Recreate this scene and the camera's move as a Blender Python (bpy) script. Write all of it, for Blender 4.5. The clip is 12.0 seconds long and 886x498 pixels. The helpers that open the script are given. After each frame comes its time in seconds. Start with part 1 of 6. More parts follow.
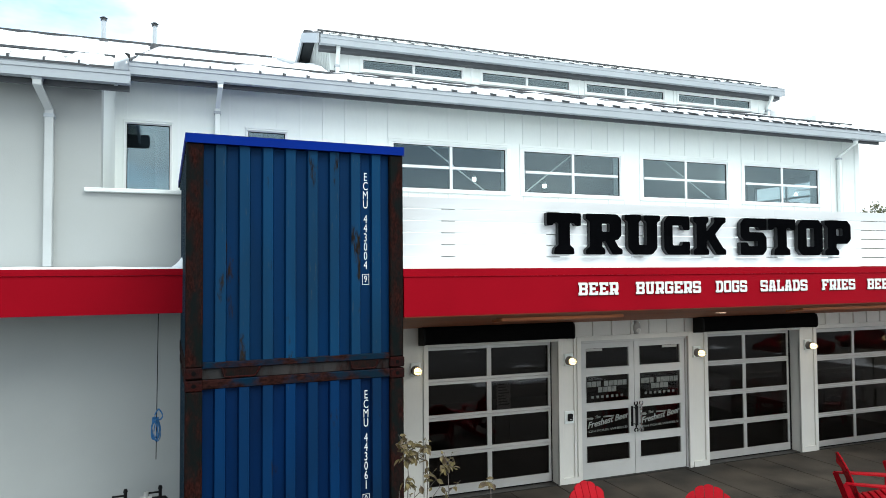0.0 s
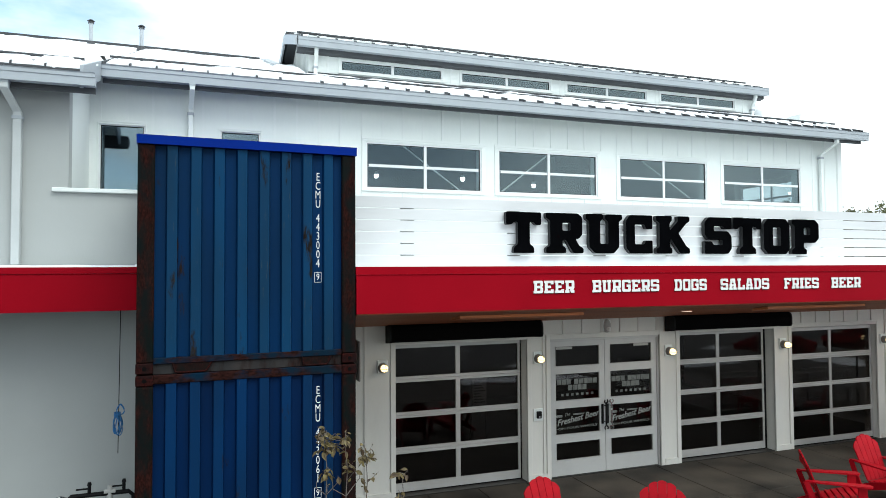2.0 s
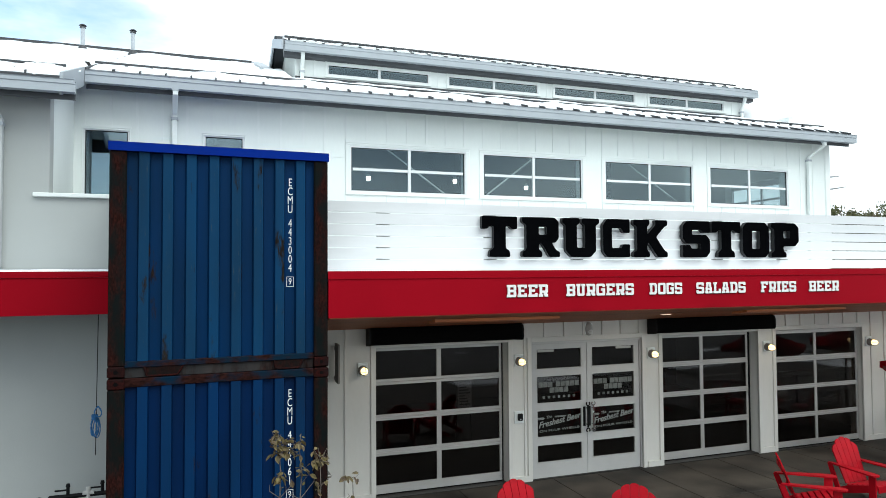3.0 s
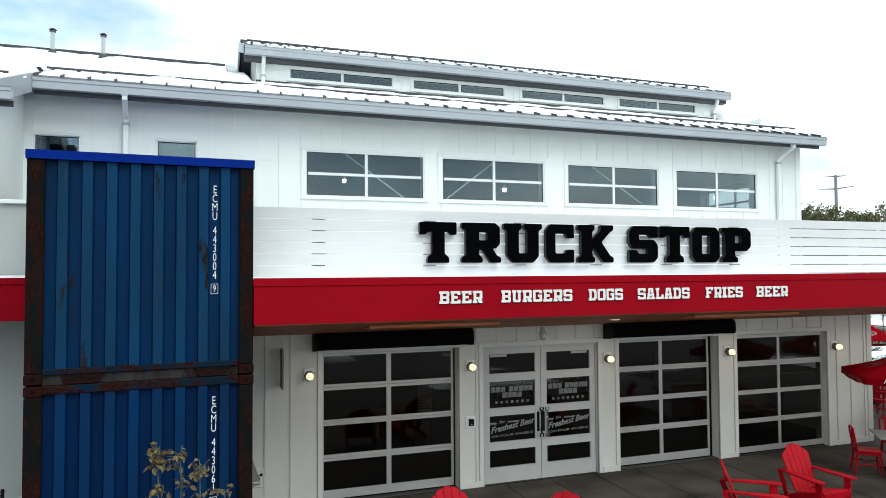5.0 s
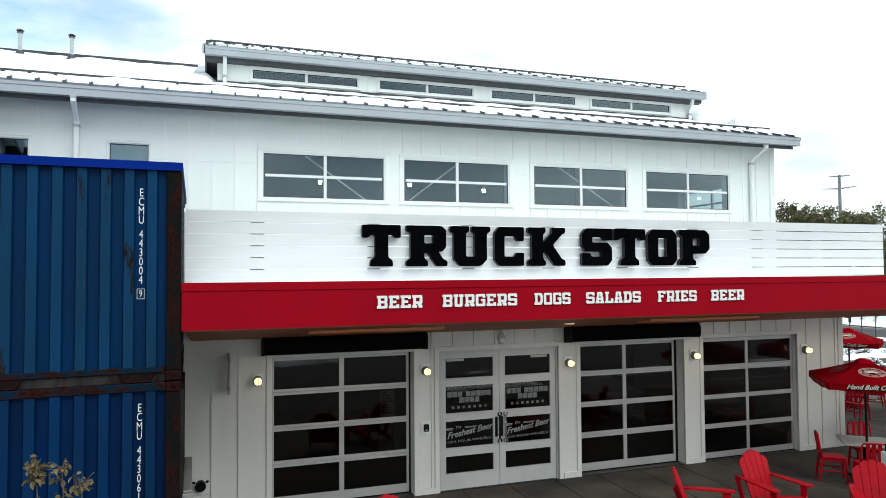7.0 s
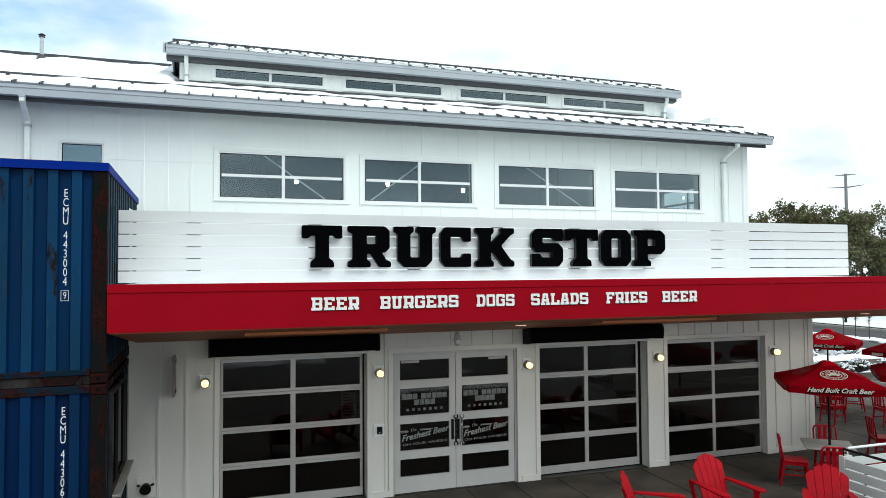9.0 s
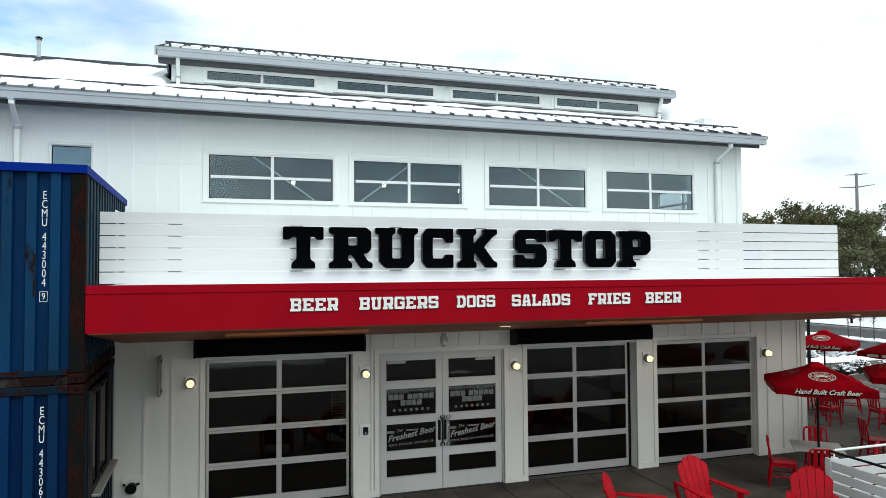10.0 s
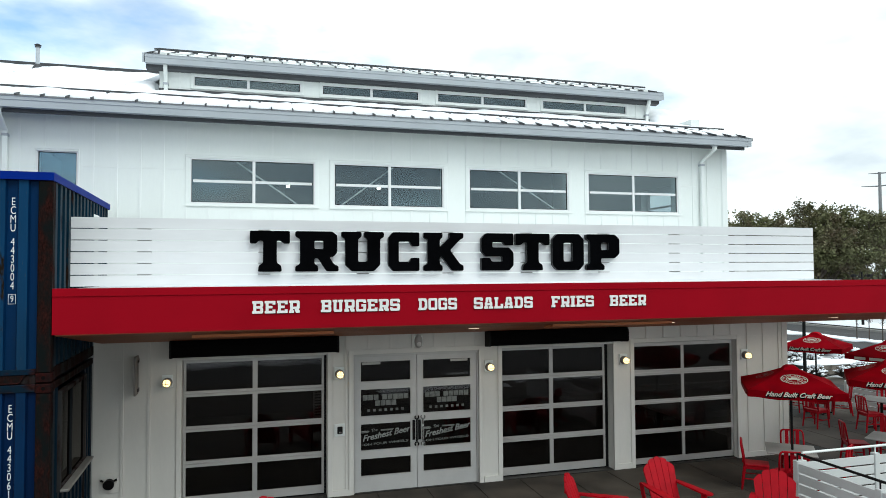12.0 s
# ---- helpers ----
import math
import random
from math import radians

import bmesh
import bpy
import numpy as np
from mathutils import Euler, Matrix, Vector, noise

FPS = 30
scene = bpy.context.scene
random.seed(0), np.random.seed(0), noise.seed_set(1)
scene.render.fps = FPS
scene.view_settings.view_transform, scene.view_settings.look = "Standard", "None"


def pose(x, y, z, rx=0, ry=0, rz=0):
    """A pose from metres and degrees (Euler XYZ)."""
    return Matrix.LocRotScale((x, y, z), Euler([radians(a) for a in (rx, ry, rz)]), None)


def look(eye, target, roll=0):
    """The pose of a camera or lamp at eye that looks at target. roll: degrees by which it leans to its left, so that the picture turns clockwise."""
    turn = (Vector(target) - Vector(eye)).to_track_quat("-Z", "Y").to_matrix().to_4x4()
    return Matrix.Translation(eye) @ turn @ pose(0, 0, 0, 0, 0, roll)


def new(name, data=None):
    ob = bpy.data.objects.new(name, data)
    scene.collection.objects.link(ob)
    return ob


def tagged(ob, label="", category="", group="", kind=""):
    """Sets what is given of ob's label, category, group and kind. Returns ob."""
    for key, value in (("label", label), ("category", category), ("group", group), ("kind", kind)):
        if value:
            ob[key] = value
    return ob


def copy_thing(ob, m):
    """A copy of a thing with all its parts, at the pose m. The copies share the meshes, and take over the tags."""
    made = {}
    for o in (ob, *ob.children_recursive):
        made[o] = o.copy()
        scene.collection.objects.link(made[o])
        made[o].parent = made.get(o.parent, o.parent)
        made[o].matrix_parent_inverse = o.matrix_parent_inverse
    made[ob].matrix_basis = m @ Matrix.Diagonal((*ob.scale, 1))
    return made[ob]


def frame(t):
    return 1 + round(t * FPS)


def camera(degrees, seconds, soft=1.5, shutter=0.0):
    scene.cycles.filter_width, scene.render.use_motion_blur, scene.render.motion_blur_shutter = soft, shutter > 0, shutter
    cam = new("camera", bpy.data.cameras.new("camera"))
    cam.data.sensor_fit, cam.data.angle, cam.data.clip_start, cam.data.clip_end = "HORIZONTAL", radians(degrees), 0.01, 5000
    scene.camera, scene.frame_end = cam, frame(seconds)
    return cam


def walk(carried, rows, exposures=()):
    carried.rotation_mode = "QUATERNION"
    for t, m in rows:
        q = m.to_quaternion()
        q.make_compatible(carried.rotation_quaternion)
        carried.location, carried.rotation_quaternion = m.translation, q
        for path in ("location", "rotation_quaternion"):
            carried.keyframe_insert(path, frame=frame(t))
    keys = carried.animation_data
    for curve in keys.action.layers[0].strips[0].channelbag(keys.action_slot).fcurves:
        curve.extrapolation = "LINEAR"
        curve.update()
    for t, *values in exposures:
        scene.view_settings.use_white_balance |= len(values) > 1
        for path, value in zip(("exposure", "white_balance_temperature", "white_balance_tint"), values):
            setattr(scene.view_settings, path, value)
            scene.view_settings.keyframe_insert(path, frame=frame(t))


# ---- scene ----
# camera
cam = camera(67.1, 12.0, soft=0.8)
METRES, EYE, TILT, LEAN, TURN = 5.225, 3.82, 0.0, 0.0, -20.7
ROWS = [
    (0.0, 0.0, 0.0, 0.0, 0.01, 1.98, 0.39),
    (0.5, 0.0322, -0.0035, -0.0012, 0.22, 1.97, 0.38),
    (1.0, 0.0663, -0.004, -0.005, 0.42, 1.95, 0.34),
    (1.5, 0.1022, -0.011, -0.0057, 0.64, 1.98, 0.34),
    (2.0, 0.1356, -0.0254, -0.0055, 0.84, 1.99, 0.36),
    (2.5, 0.1731, -0.0354, -0.0014, 1.06, 2.01, 0.37),
    (3.0, 0.2152, -0.0402, 0.0035, 1.24, 2.03, 0.36),
    (5.0, 0.4076, -0.0303, 0.02, 1.84, 2.0, 0.35),
    (5.5, 0.4466, -0.0248, 0.0221, 1.91, 2.02, 0.37),
    (6.0, 0.4861, -0.0162, 0.0296, 1.97, 2.03, 0.4),
    (6.5, 0.528, -0.0001, 0.0282, 2.1, 2.04, 0.41),
    (7.0, 0.5737, 0.0099, 0.0284, 2.18, 2.03, 0.39),
    (9.0, 0.7479, 0.0439, 0.0325, 2.68, 1.97, 0.39),
    (9.5, 0.7867, 0.0477, 0.0327, 3.02, 1.99, 0.39),
    (10.0, 0.8242, 0.0442, 0.0341, 3.41, 2.0, 0.38),
    (10.5, 0.8628, 0.0406, 0.0361, 3.81, 1.98, 0.37),
    (11.0, 0.9012, 0.0349, 0.0373, 4.19, 1.99, 0.37),
    (11.5, 0.9406, 0.0259, 0.0387, 4.57, 2.0, 0.35),
    (12.0, 0.9801, 0.0189, 0.0423, 4.94, 2.0, 0.34),
]
walk(cam, [(t, pose(0, 0, EYE, TILT, LEAN, TURN) @ pose(METRES * x, METRES * y, METRES * z, 90 + pitch, roll, yaw)) for t, x, y, z, yaw, pitch, roll in ROWS],
     exposures=[(0.0, 0.66, 6150, 1), (1.0, 0.57, 6150, 1), (3.0, 0.46, 6150, 1), (5.0, 0.36, 6200, 1), (7.0, 0.32, 6200, 1), (9.0, 0.25, 6200, 1), (12.0, 0.18, 6200, 1)])

# ---- world and sun: bright broken cloud with a veiled sun ----
SUN_EL, SUN_ROT = radians(49), radians(155)
world = bpy.data.worlds.new("sky")
scene.world = world
world.use_nodes = True
wn, wl = world.node_tree.nodes, world.node_tree.links
wn.clear()
w_out = wn.new("ShaderNodeOutputWorld")
w_mix = wn.new("ShaderNodeMixShader")
w_blue = wn.new("ShaderNodeBackground")
w_cloud = wn.new("ShaderNodeBackground")
w_sky = wn.new("ShaderNodeTexSky")
w_sky.sky_type, w_sky.sun_disc, w_sky.sun_elevation, w_sky.sun_rotation = "NISHITA", False, SUN_EL, SUN_ROT
w_blue.inputs["Strength"].default_value = 0.2
w_cloud.inputs["Strength"].default_value = 1.0
w_co = wn.new("ShaderNodeTexCoord")
w_map = wn.new("ShaderNodeMapping")
w_map.inputs["Scale"].default_value = (1.0, 1.0, 2.6)
w_map.inputs["Rotation"].default_value = (0, 0, radians(-45))
w_map.inputs["Location"].default_value = (0.35, 0.1, 0.25)
w_n = wn.new("ShaderNodeTexNoise")
w_n.inputs["Scale"].default_value, w_n.inputs["Detail"].default_value, w_n.inputs["Roughness"].default_value = 2.1, 7, 0.52
w_r = wn.new("ShaderNodeValToRGB")
w_r.color_ramp.elements[0].position, w_r.color_ramp.elements[1].position = 0.32, 0.46
w_n2 = wn.new("ShaderNodeTexNoise")
w_n2.inputs["Scale"].default_value, w_n2.inputs["Detail"].default_value = 3.0, 6
w_r2 = wn.new("ShaderNodeValToRGB")
w_r2.color_ramp.elements[0].color, w_r2.color_ramp.elements[1].color = (0.55, 0.61, 0.69, 1), (1.25, 1.25, 1.25, 1)
w_r2.color_ramp.elements[0].position, w_r2.color_ramp.elements[1].position = 0.35, 0.62
wl.new(w_co.outputs["Generated"], w_map.inputs["Vector"])
wl.new(w_map.outputs["Vector"], w_n.inputs["Vector"])
wl.new(w_map.outputs["Vector"], w_n2.inputs["Vector"])
w_sep, w_east, w_add = wn.new("ShaderNodeSeparateXYZ"), wn.new("ShaderNodeMapRange"), wn.new("ShaderNodeMath")
w_east.inputs["From Min"].default_value, w_east.inputs["From Max"].default_value = 0.30, 0.62
w_east.inputs["To Min"].default_value, w_east.inputs["To Max"].default_value = -0.02, 0.14
wl.new(w_co.outputs["Generated"], w_sep.inputs[0])
wl.new(w_sep.outputs["X"], w_east.inputs["Value"])
wl.new(w_n.outputs["Fac"], w_add.inputs[0])
wl.new(w_east.outputs["Result"], w_add.inputs[1])
wl.new(w_add.outputs[0], w_r.inputs["Fac"])
wl.new(w_n2.outputs["Fac"], w_r2.inputs["Fac"])
wl.new(w_r2.outputs["Color"], w_cloud.inputs["Color"])
wl.new(w_sky.outputs["Color"], w_blue.inputs["Color"])
wl.new(w_r.outputs["Color"], w_mix.inputs["Fac"])
wl.new(w_blue.outputs["Background"], w_mix.inputs[1])
wl.new(w_cloud.outputs["Background"], w_mix.inputs[2])
wl.new(w_mix.outputs["Shader"], w_out.inputs["Surface"])

sun = new("sun", bpy.data.lights.new("sun", "SUN"))
sun.data.energy, sun.data.angle, sun.data.color = 1.45, radians(38), (1.0, 0.98, 0.95)
sun.matrix_basis = look((9, -19, 24), (0, 0, 0))


# ---- materials ----
def nodes_of(name):
    m = bpy.data.materials.new(name)
    m.use_nodes = True
    return m, m.node_tree.nodes, m.node_tree.links, m.node_tree.nodes["Principled BSDF"]


def surface(name, colour, rough=0.6, metal=0.0, vary=0.12, scale=3.0, fine=60.0, bump=0.15, dark=None, stain=0.0, stretch=(1, 1, 1), each=0.0, gloss=0.5, placed=False):
    """A surface with broad stains, fine grain and relief. dark: the colour that the stains run to; each: how far pieces differ."""
    m, n, l, b = nodes_of(name)
    co = n.new("ShaderNodeTexCoord")
    mp = n.new("ShaderNodeMapping")
    mp.inputs["Scale"].default_value = stretch
    where = n.new("ShaderNodeNewGeometry").outputs["Position"] if placed else co.outputs["Object"]
    l.new(where, mp.inputs["Vector"])
    big, small = n.new("ShaderNodeTexNoise"), n.new("ShaderNodeTexNoise")
    big.inputs["Scale"].default_value, big.inputs["Detail"].default_value = scale, 6
    small.inputs["Scale"].default_value, small.inputs["Detail"].default_value = fine, 4
    l.new(mp.outputs["Vector"], big.inputs["Vector"])
    l.new(mp.outputs["Vector"], small.inputs["Vector"])
    dk = dark or tuple(c * (1 - 2.2 * vary) for c in colour)
    ramp = n.new("ShaderNodeValToRGB")
    lo = 0.5 - 0.22 + 0.2 * stain
    ramp.color_ramp.elements[0].position, ramp.color_ramp.elements[1].position = lo, lo + 0.3
    ramp.color_ramp.elements[0].color, ramp.color_ramp.elements[1].color = (*dk, 1), (*colour, 1)
    l.new(big.outputs["Fac"], ramp.inputs["Fac"])
    hsv = n.new("ShaderNodeHueSaturation")
    l.new(ramp.outputs["Color"], hsv.inputs["Color"])
    ma = n.new("ShaderNodeMath")
    ma.operation = "MULTIPLY_ADD"
    ma.inputs[1].default_value, ma.inputs[2].default_value = vary * 1.6, 1 - vary * 0.8
    l.new(small.outputs["Fac"], ma.inputs[0])
    value = ma.outputs[0]
    if each:
        oi = n.new("ShaderNodeObjectInfo")
        mb = n.new("ShaderNodeMath")
        mb.operation = "MULTIPLY_ADD"
        mb.inputs[1].default_value = each
        l.new(oi.outputs["Random"], mb.inputs[0])
        l.new(value, mb.inputs[2])
        value = mb.outputs[0]
    l.new(value, hsv.inputs["Value"])
    l.new(hsv.outputs["Color"], b.inputs["Base Color"])
    mr = n.new("ShaderNodeMath")
    mr.operation = "MULTIPLY_ADD"
    mr.inputs[1].default_value, mr.inputs[2].default_value = 0.25, rough - 0.12
    l.new(big.outputs["Fac"], mr.inputs[0])
    l.new(mr.outputs[0], b.inputs["Roughness"])
    b.inputs["Metallic"].default_value = metal
    b.inputs["Specular IOR Level"].default_value = gloss
    if bump:
        bp = n.new("ShaderNodeBump")
        bp.inputs["Strength"].default_value, bp.inputs["Distance"].default_value = bump, 0.01
        l.new(small.outputs["Fac"], bp.inputs["Height"])
        l.new(bp.outputs["Normal"], b.inputs["Normal"])
    return m


def worn_paint(name, paint, under, amount, scale, rough=0.5, streak=(1, 1, 0.25), soil=(0.004, 0.010, 0.014), edge=0.05, scuff=0.0):
    """Painted steel with rust showing through and dirt run down it."""
    m, n, l, b = nodes_of(name)
    co = n.new("ShaderNodeTexCoord")
    mp = n.new("ShaderNodeMapping")
    mp.inputs["Scale"].default_value = streak
    l.new(co.outputs["Object"], mp.inputs["Vector"])
    a, c, d = (n.new("ShaderNodeTexNoise") for _ in range(3))
    a.inputs["Scale"].default_value, a.inputs["Detail"].default_value, a.inputs["Roughness"].default_value = scale, 9, 0.68
    c.inputs["Scale"].default_value, c.inputs["Detail"].default_value = 1.7, 5
    d.inputs["Scale"].default_value, d.inputs["Detail"].default_value = 45, 5
    for node in (a, c, d):
        l.new(mp.outputs["Vector"], node.inputs["Vector"])
    mask = n.new("ShaderNodeValToRGB")
    mask.color_ramp.elements[0].position, mask.color_ramp.elements[1].position = 0.745 - edge / 2 - amount * 0.5, 0.745 + edge / 2 - amount * 0.5
    l.new(a.outputs["Fac"], mask.inputs["Fac"])
    dirt = n.new("ShaderNodeMixRGB")
    dirt.inputs[1].default_value, dirt.inputs[2].default_value = (*paint, 1), (*soil, 1)
    dr = n.new("ShaderNodeMath")
    dr.operation = "MULTIPLY_ADD"
    dr.use_clamp = True
    dr.inputs[1].default_value, dr.inputs[2].default_value = 1.9, -0.72
    l.new(c.outputs["Fac"], dr.inputs[0])
    l.new(dr.outputs[0], dirt.inputs[0])
    rust = n.new("ShaderNodeValToRGB")
    rust.color_ramp.elements[0].color, rust.color_ramp.elements[1].color = (*[u * 0.25 for u in under], 1), (*under, 1)
    rust.color_ramp.elements[0].position, rust.color_ramp.elements[1].position = 0.35, 0.65
    l.new(d.outputs["Fac"], rust.inputs["Fac"])
    mix = n.new("ShaderNodeMixRGB")
    l.new(mask.outputs["Color"], mix.inputs[0])
    l.new(dirt.outputs[0], mix.inputs[1])
    l.new(rust.outputs["Color"], mix.inputs[2])
    colour = mix.outputs[0]
    if scuff:
        # pale scrapes, long and thin
        sm, sn, sr, sx = n.new("ShaderNodeMapping"), n.new("ShaderNodeTexNoise"), n.new("ShaderNodeValToRGB"), n.new("ShaderNodeMixRGB")
        sm.inputs["Scale"].default_value = (9, 9, 1.3)
        sm.inputs["Rotation"].default_value = (0, radians(6), 0)
        sn.inputs["Scale"].default_value, sn.inputs["Detail"].default_value, sn.inputs["Roughness"].default_value = 3.4, 6, 0.72
        sr.color_ramp.elements[0].position, sr.color_ramp.elements[1].position = 0.72 - scuff, 0.80 - scuff
        sr.color_ramp.elements[1].color = (0.55, 0.55, 0.55, 1)
        sx.inputs[2].default_value = (0.05, 0.062, 0.066, 1)
        l.new(co.outputs["Object"], sm.inputs["Vector"])
        l.new(sm.outputs["Vector"], sn.inputs["Vector"])
        l.new(sn.outputs["Fac"], sr.inputs["Fac"])
        l.new(sr.outputs["Color"], sx.inputs[0])
        l.new(colour, sx.inputs[1])
        colour = sx.outputs[0]
    l.new(colour, b.inputs["Base Color"])
    ro = n.new("ShaderNodeMath")
    ro.operation = "MULTIPLY_ADD"
    ro.inputs[1].default_value, ro.inputs[2].default_value = 0.4, rough
    l.new(mask.outputs["Color"], ro.inputs[0])
    l.new(ro.outputs[0], b.inputs["Roughness"])
    b.inputs["Specular IOR Level"].default_value = 0.06
    bp = n.new("ShaderNodeBump")
    bp.inputs["Strength"].default_value, bp.inputs["Distance"].default_value = 0.35, 0.006
    l.new(a.outputs["Fac"], bp.inputs["Height"])
    l.new(bp.outputs["Normal"], b.inputs["Normal"])
    return m


def glazing(name, tint, normal_gloss, coat=(0.80, 0.93, 1.0)):
    """Clear glass: tinted see-through, with mirror gloss that rises towards grazing sight. normal_gloss: the share mirrored head-on by each face."""
    m, n, l, b = nodes_of(name)
    n.remove(b)
    out = n["Material Output"]
    mix, tr, gl, lw = (n.new(k) for k in ("ShaderNodeMixShader", "ShaderNodeBsdfTransparent", "ShaderNodeBsdfGlossy", "ShaderNodeLayerWeight"))
    tr.inputs["Color"].default_value = (*tint, 1)
    gl.inputs["Color"].default_value = (*coat, 1)
    gl.inputs["Roughness"].default_value = 0.015
    lw.inputs["Blend"].default_value = 0.5
    co, no, bp = n.new("ShaderNodeTexCoord"), n.new("ShaderNodeTexNoise"), n.new("ShaderNodeBump")
    no.inputs["Scale"].default_value = 1.3
    bp.inputs["Strength"].default_value, bp.inputs["Distance"].default_value = 0.05, 0.03
    up, ma = n.new("ShaderNodeMath"), n.new("ShaderNodeMath")
    up.operation, ma.operation = "POWER", "MULTIPLY_ADD"
    up.inputs[1].default_value = 5.0
    ma.inputs[1].default_value, ma.inputs[2].default_value = 1 - normal_gloss, normal_gloss
    l.new(lw.outputs["Facing"], up.inputs[0])
    l.new(up.outputs[0], ma.inputs[0])
    l.new(co.outputs["Object"], no.inputs["Vector"])
    l.new(no.outputs["Fac"], bp.inputs["Height"])
    l.new(bp.outputs["Normal"], gl.inputs["Normal"])
    l.new(ma.outputs[0], mix.inputs[0])
    l.new(tr.outputs[0], mix.inputs[1])
    l.new(gl.outputs[0], mix.inputs[2])
    l.new(mix.outputs[0], out.inputs["Surface"])
    return m


def glow(name, colour, power):
    m, n, l, b = nodes_of(name)
    b.inputs["Base Color"].default_value = (*colour, 1)
    b.inputs["Emission Color"].default_value = (*colour, 1)
    b.inputs["Emission Strength"].default_value = power
    return m


def snowy(name, bare, snow_at, scale, rough=0.85):
    """Ground or bark with lying snow in patches."""
    m, n, l, b = nodes_of(name)
    co = n.new("ShaderNodeTexCoord")
    a, g = n.new("ShaderNodeTexNoise"), n.new("ShaderNodeTexNoise")
    a.inputs["Scale"].default_value, a.inputs["Detail"].default_value = scale, 8
    g.inputs["Scale"].default_value, g.inputs["Detail"].default_value = 30, 5
    l.new(co.outputs["Object"], a.inputs["Vector"])
    l.new(co.outputs["Object"], g.inputs["Vector"])
    r = n.new("ShaderNodeValToRGB")
    r.color_ramp.elements[0].position, r.color_ramp.elements[1].position = snow_at, snow_at + 0.04
    l.new(a.outputs["Fac"], r.inputs["Fac"])
    br = n.new("ShaderNodeValToRGB")
    br.color_ramp.elements[0].color, br.color_ramp.elements[1].color = (*[c * 0.6 for c in bare], 1), (*[c * 1.3 for c in bare], 1)
    l.new(g.outputs["Fac"], br.inputs["Fac"])
    mx = n.new("ShaderNodeMixRGB")
    mx.inputs[2].default_value = (0.82, 0.84, 0.87, 1)
    l.new(r.outputs["Color"], mx.inputs[0])
    l.new(br.outputs["Color"], mx.inputs[1])
    l.new(mx.outputs[0], b.inputs["Base Color"])
    b.inputs["Roughness"].default_value = rough
    bp = n.new("ShaderNodeBump")
    bp.inputs["Strength"].default_value, bp.inputs["Distance"].default_value = 0.4, 0.05
    l.new(a.outputs["Fac"], bp.inputs["Height"])
    l.new(bp.outputs["Normal"], b.inputs["Normal"])
    return m


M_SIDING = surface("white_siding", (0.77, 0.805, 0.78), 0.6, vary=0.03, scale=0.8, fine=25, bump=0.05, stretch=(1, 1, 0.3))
# Ground-floor copy of the siding, darkened and warmed to carry the canopy's shade.
M_SIDINGL = surface("shaded_cream_siding", (0.67, 0.652, 0.612), 0.6, vary=0.04, scale=0.8, fine=25, bump=0.05, stretch=(1, 1, 0.3))
M_TRIM = surface("white_trim", (0.78, 0.81, 0.79), 0.5, vary=0.03, scale=1.2, fine=40, bump=0.04)
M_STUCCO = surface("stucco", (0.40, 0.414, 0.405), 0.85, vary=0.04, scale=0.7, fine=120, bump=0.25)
M_BOARD = surface("sign_board_paint", (0.675, 0.68, 0.685), 0.5, vary=0.06, scale=2.0, fine=18, bump=0.08, stretch=(0.15, 1, 1), each=0.05)
M_RED = surface("red_fascia", (0.285, 0.0022, 0.0105), 0.55, vary=0.05, scale=0.9, fine=30, bump=0.02, gloss=0.03)
M_REDP = surface("red_paint", (0.335, 0.0018, 0.009), 0.48, vary=0.14, scale=5, fine=50, bump=0.08, each=0.10, gloss=0.12)
M_REDC = surface("red_canvas", (0.38, 0.0008, 0.009), 0.85, vary=0.10, scale=2.2, fine=260, bump=0.12, gloss=0.04)
M_WORNW = surface("worn_road_paint", (0.13, 0.13, 0.13), 0.8, vary=0.3, scale=2, fine=30, bump=0.1, dark=(0.06, 0.06, 0.062), stain=0.2)
M_INK = surface("cream_print", (0.56, 0.48, 0.42), 0.7, vary=0.05, bump=0)
M_INKR = surface("dull_rose_print", (0.20, 0.05, 0.05), 0.8, vary=0.05, bump=0, gloss=0.1)
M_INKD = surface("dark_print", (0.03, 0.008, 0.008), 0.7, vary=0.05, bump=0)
M_GUTTER = surface("grey_steel_trim", (0.40, 0.43, 0.46), 0.42, vary=0.04, scale=1.0, fine=20, bump=0.02, gloss=0.4)
# Eave grey, set darker to carry the shade below the gutters.
M_SOFFITG = surface("shaded_grey_soffit", (0.07, 0.075, 0.082), 0.6, vary=0.06, scale=1.0, fine=30, bump=0.03)
M_ROOF = surface("dark_metal_roof", (0.045, 0.048, 0.054), 0.55, 0.0, vary=0.08, scale=1.2, fine=30, bump=0.03)
M_SNOW = surface("snow", (0.86, 0.88, 0.91), 0.75, vary=0.03, scale=2.0, fine=35, bump=0.5)
M_WOOD = surface("cedar_soffit", (0.30, 0.085, 0.026), 0.6, vary=0.2, scale=2.5, fine=30, bump=0.1, stretch=(0.25, 6, 6), each=0.25)
M_WOODN = surface("new_cedar", (0.55, 0.17, 0.050), 0.55, vary=0.16, scale=3, fine=30, bump=0.08, stretch=(0.3, 6, 6))
M_ALU = surface("anodised_aluminium", (0.48, 0.468, 0.455), 0.40, 0.25, vary=0.04, scale=2, fine=40, bump=0.02)
M_SPOUT = surface("pale_grey_pipe", (0.50, 0.52, 0.52), 0.5, vary=0.04, scale=2, fine=40, bump=0.02)
M_VINYL = surface("white_window_frame", (0.74, 0.75, 0.75), 0.45, vary=0.02, scale=2, fine=40, bump=0.0)
M_BLACK = surface("black_fabric", (0.0035, 0.0033, 0.0035), 0.95, vary=0.1, scale=4, fine=150, bump=0.1, gloss=0.05)
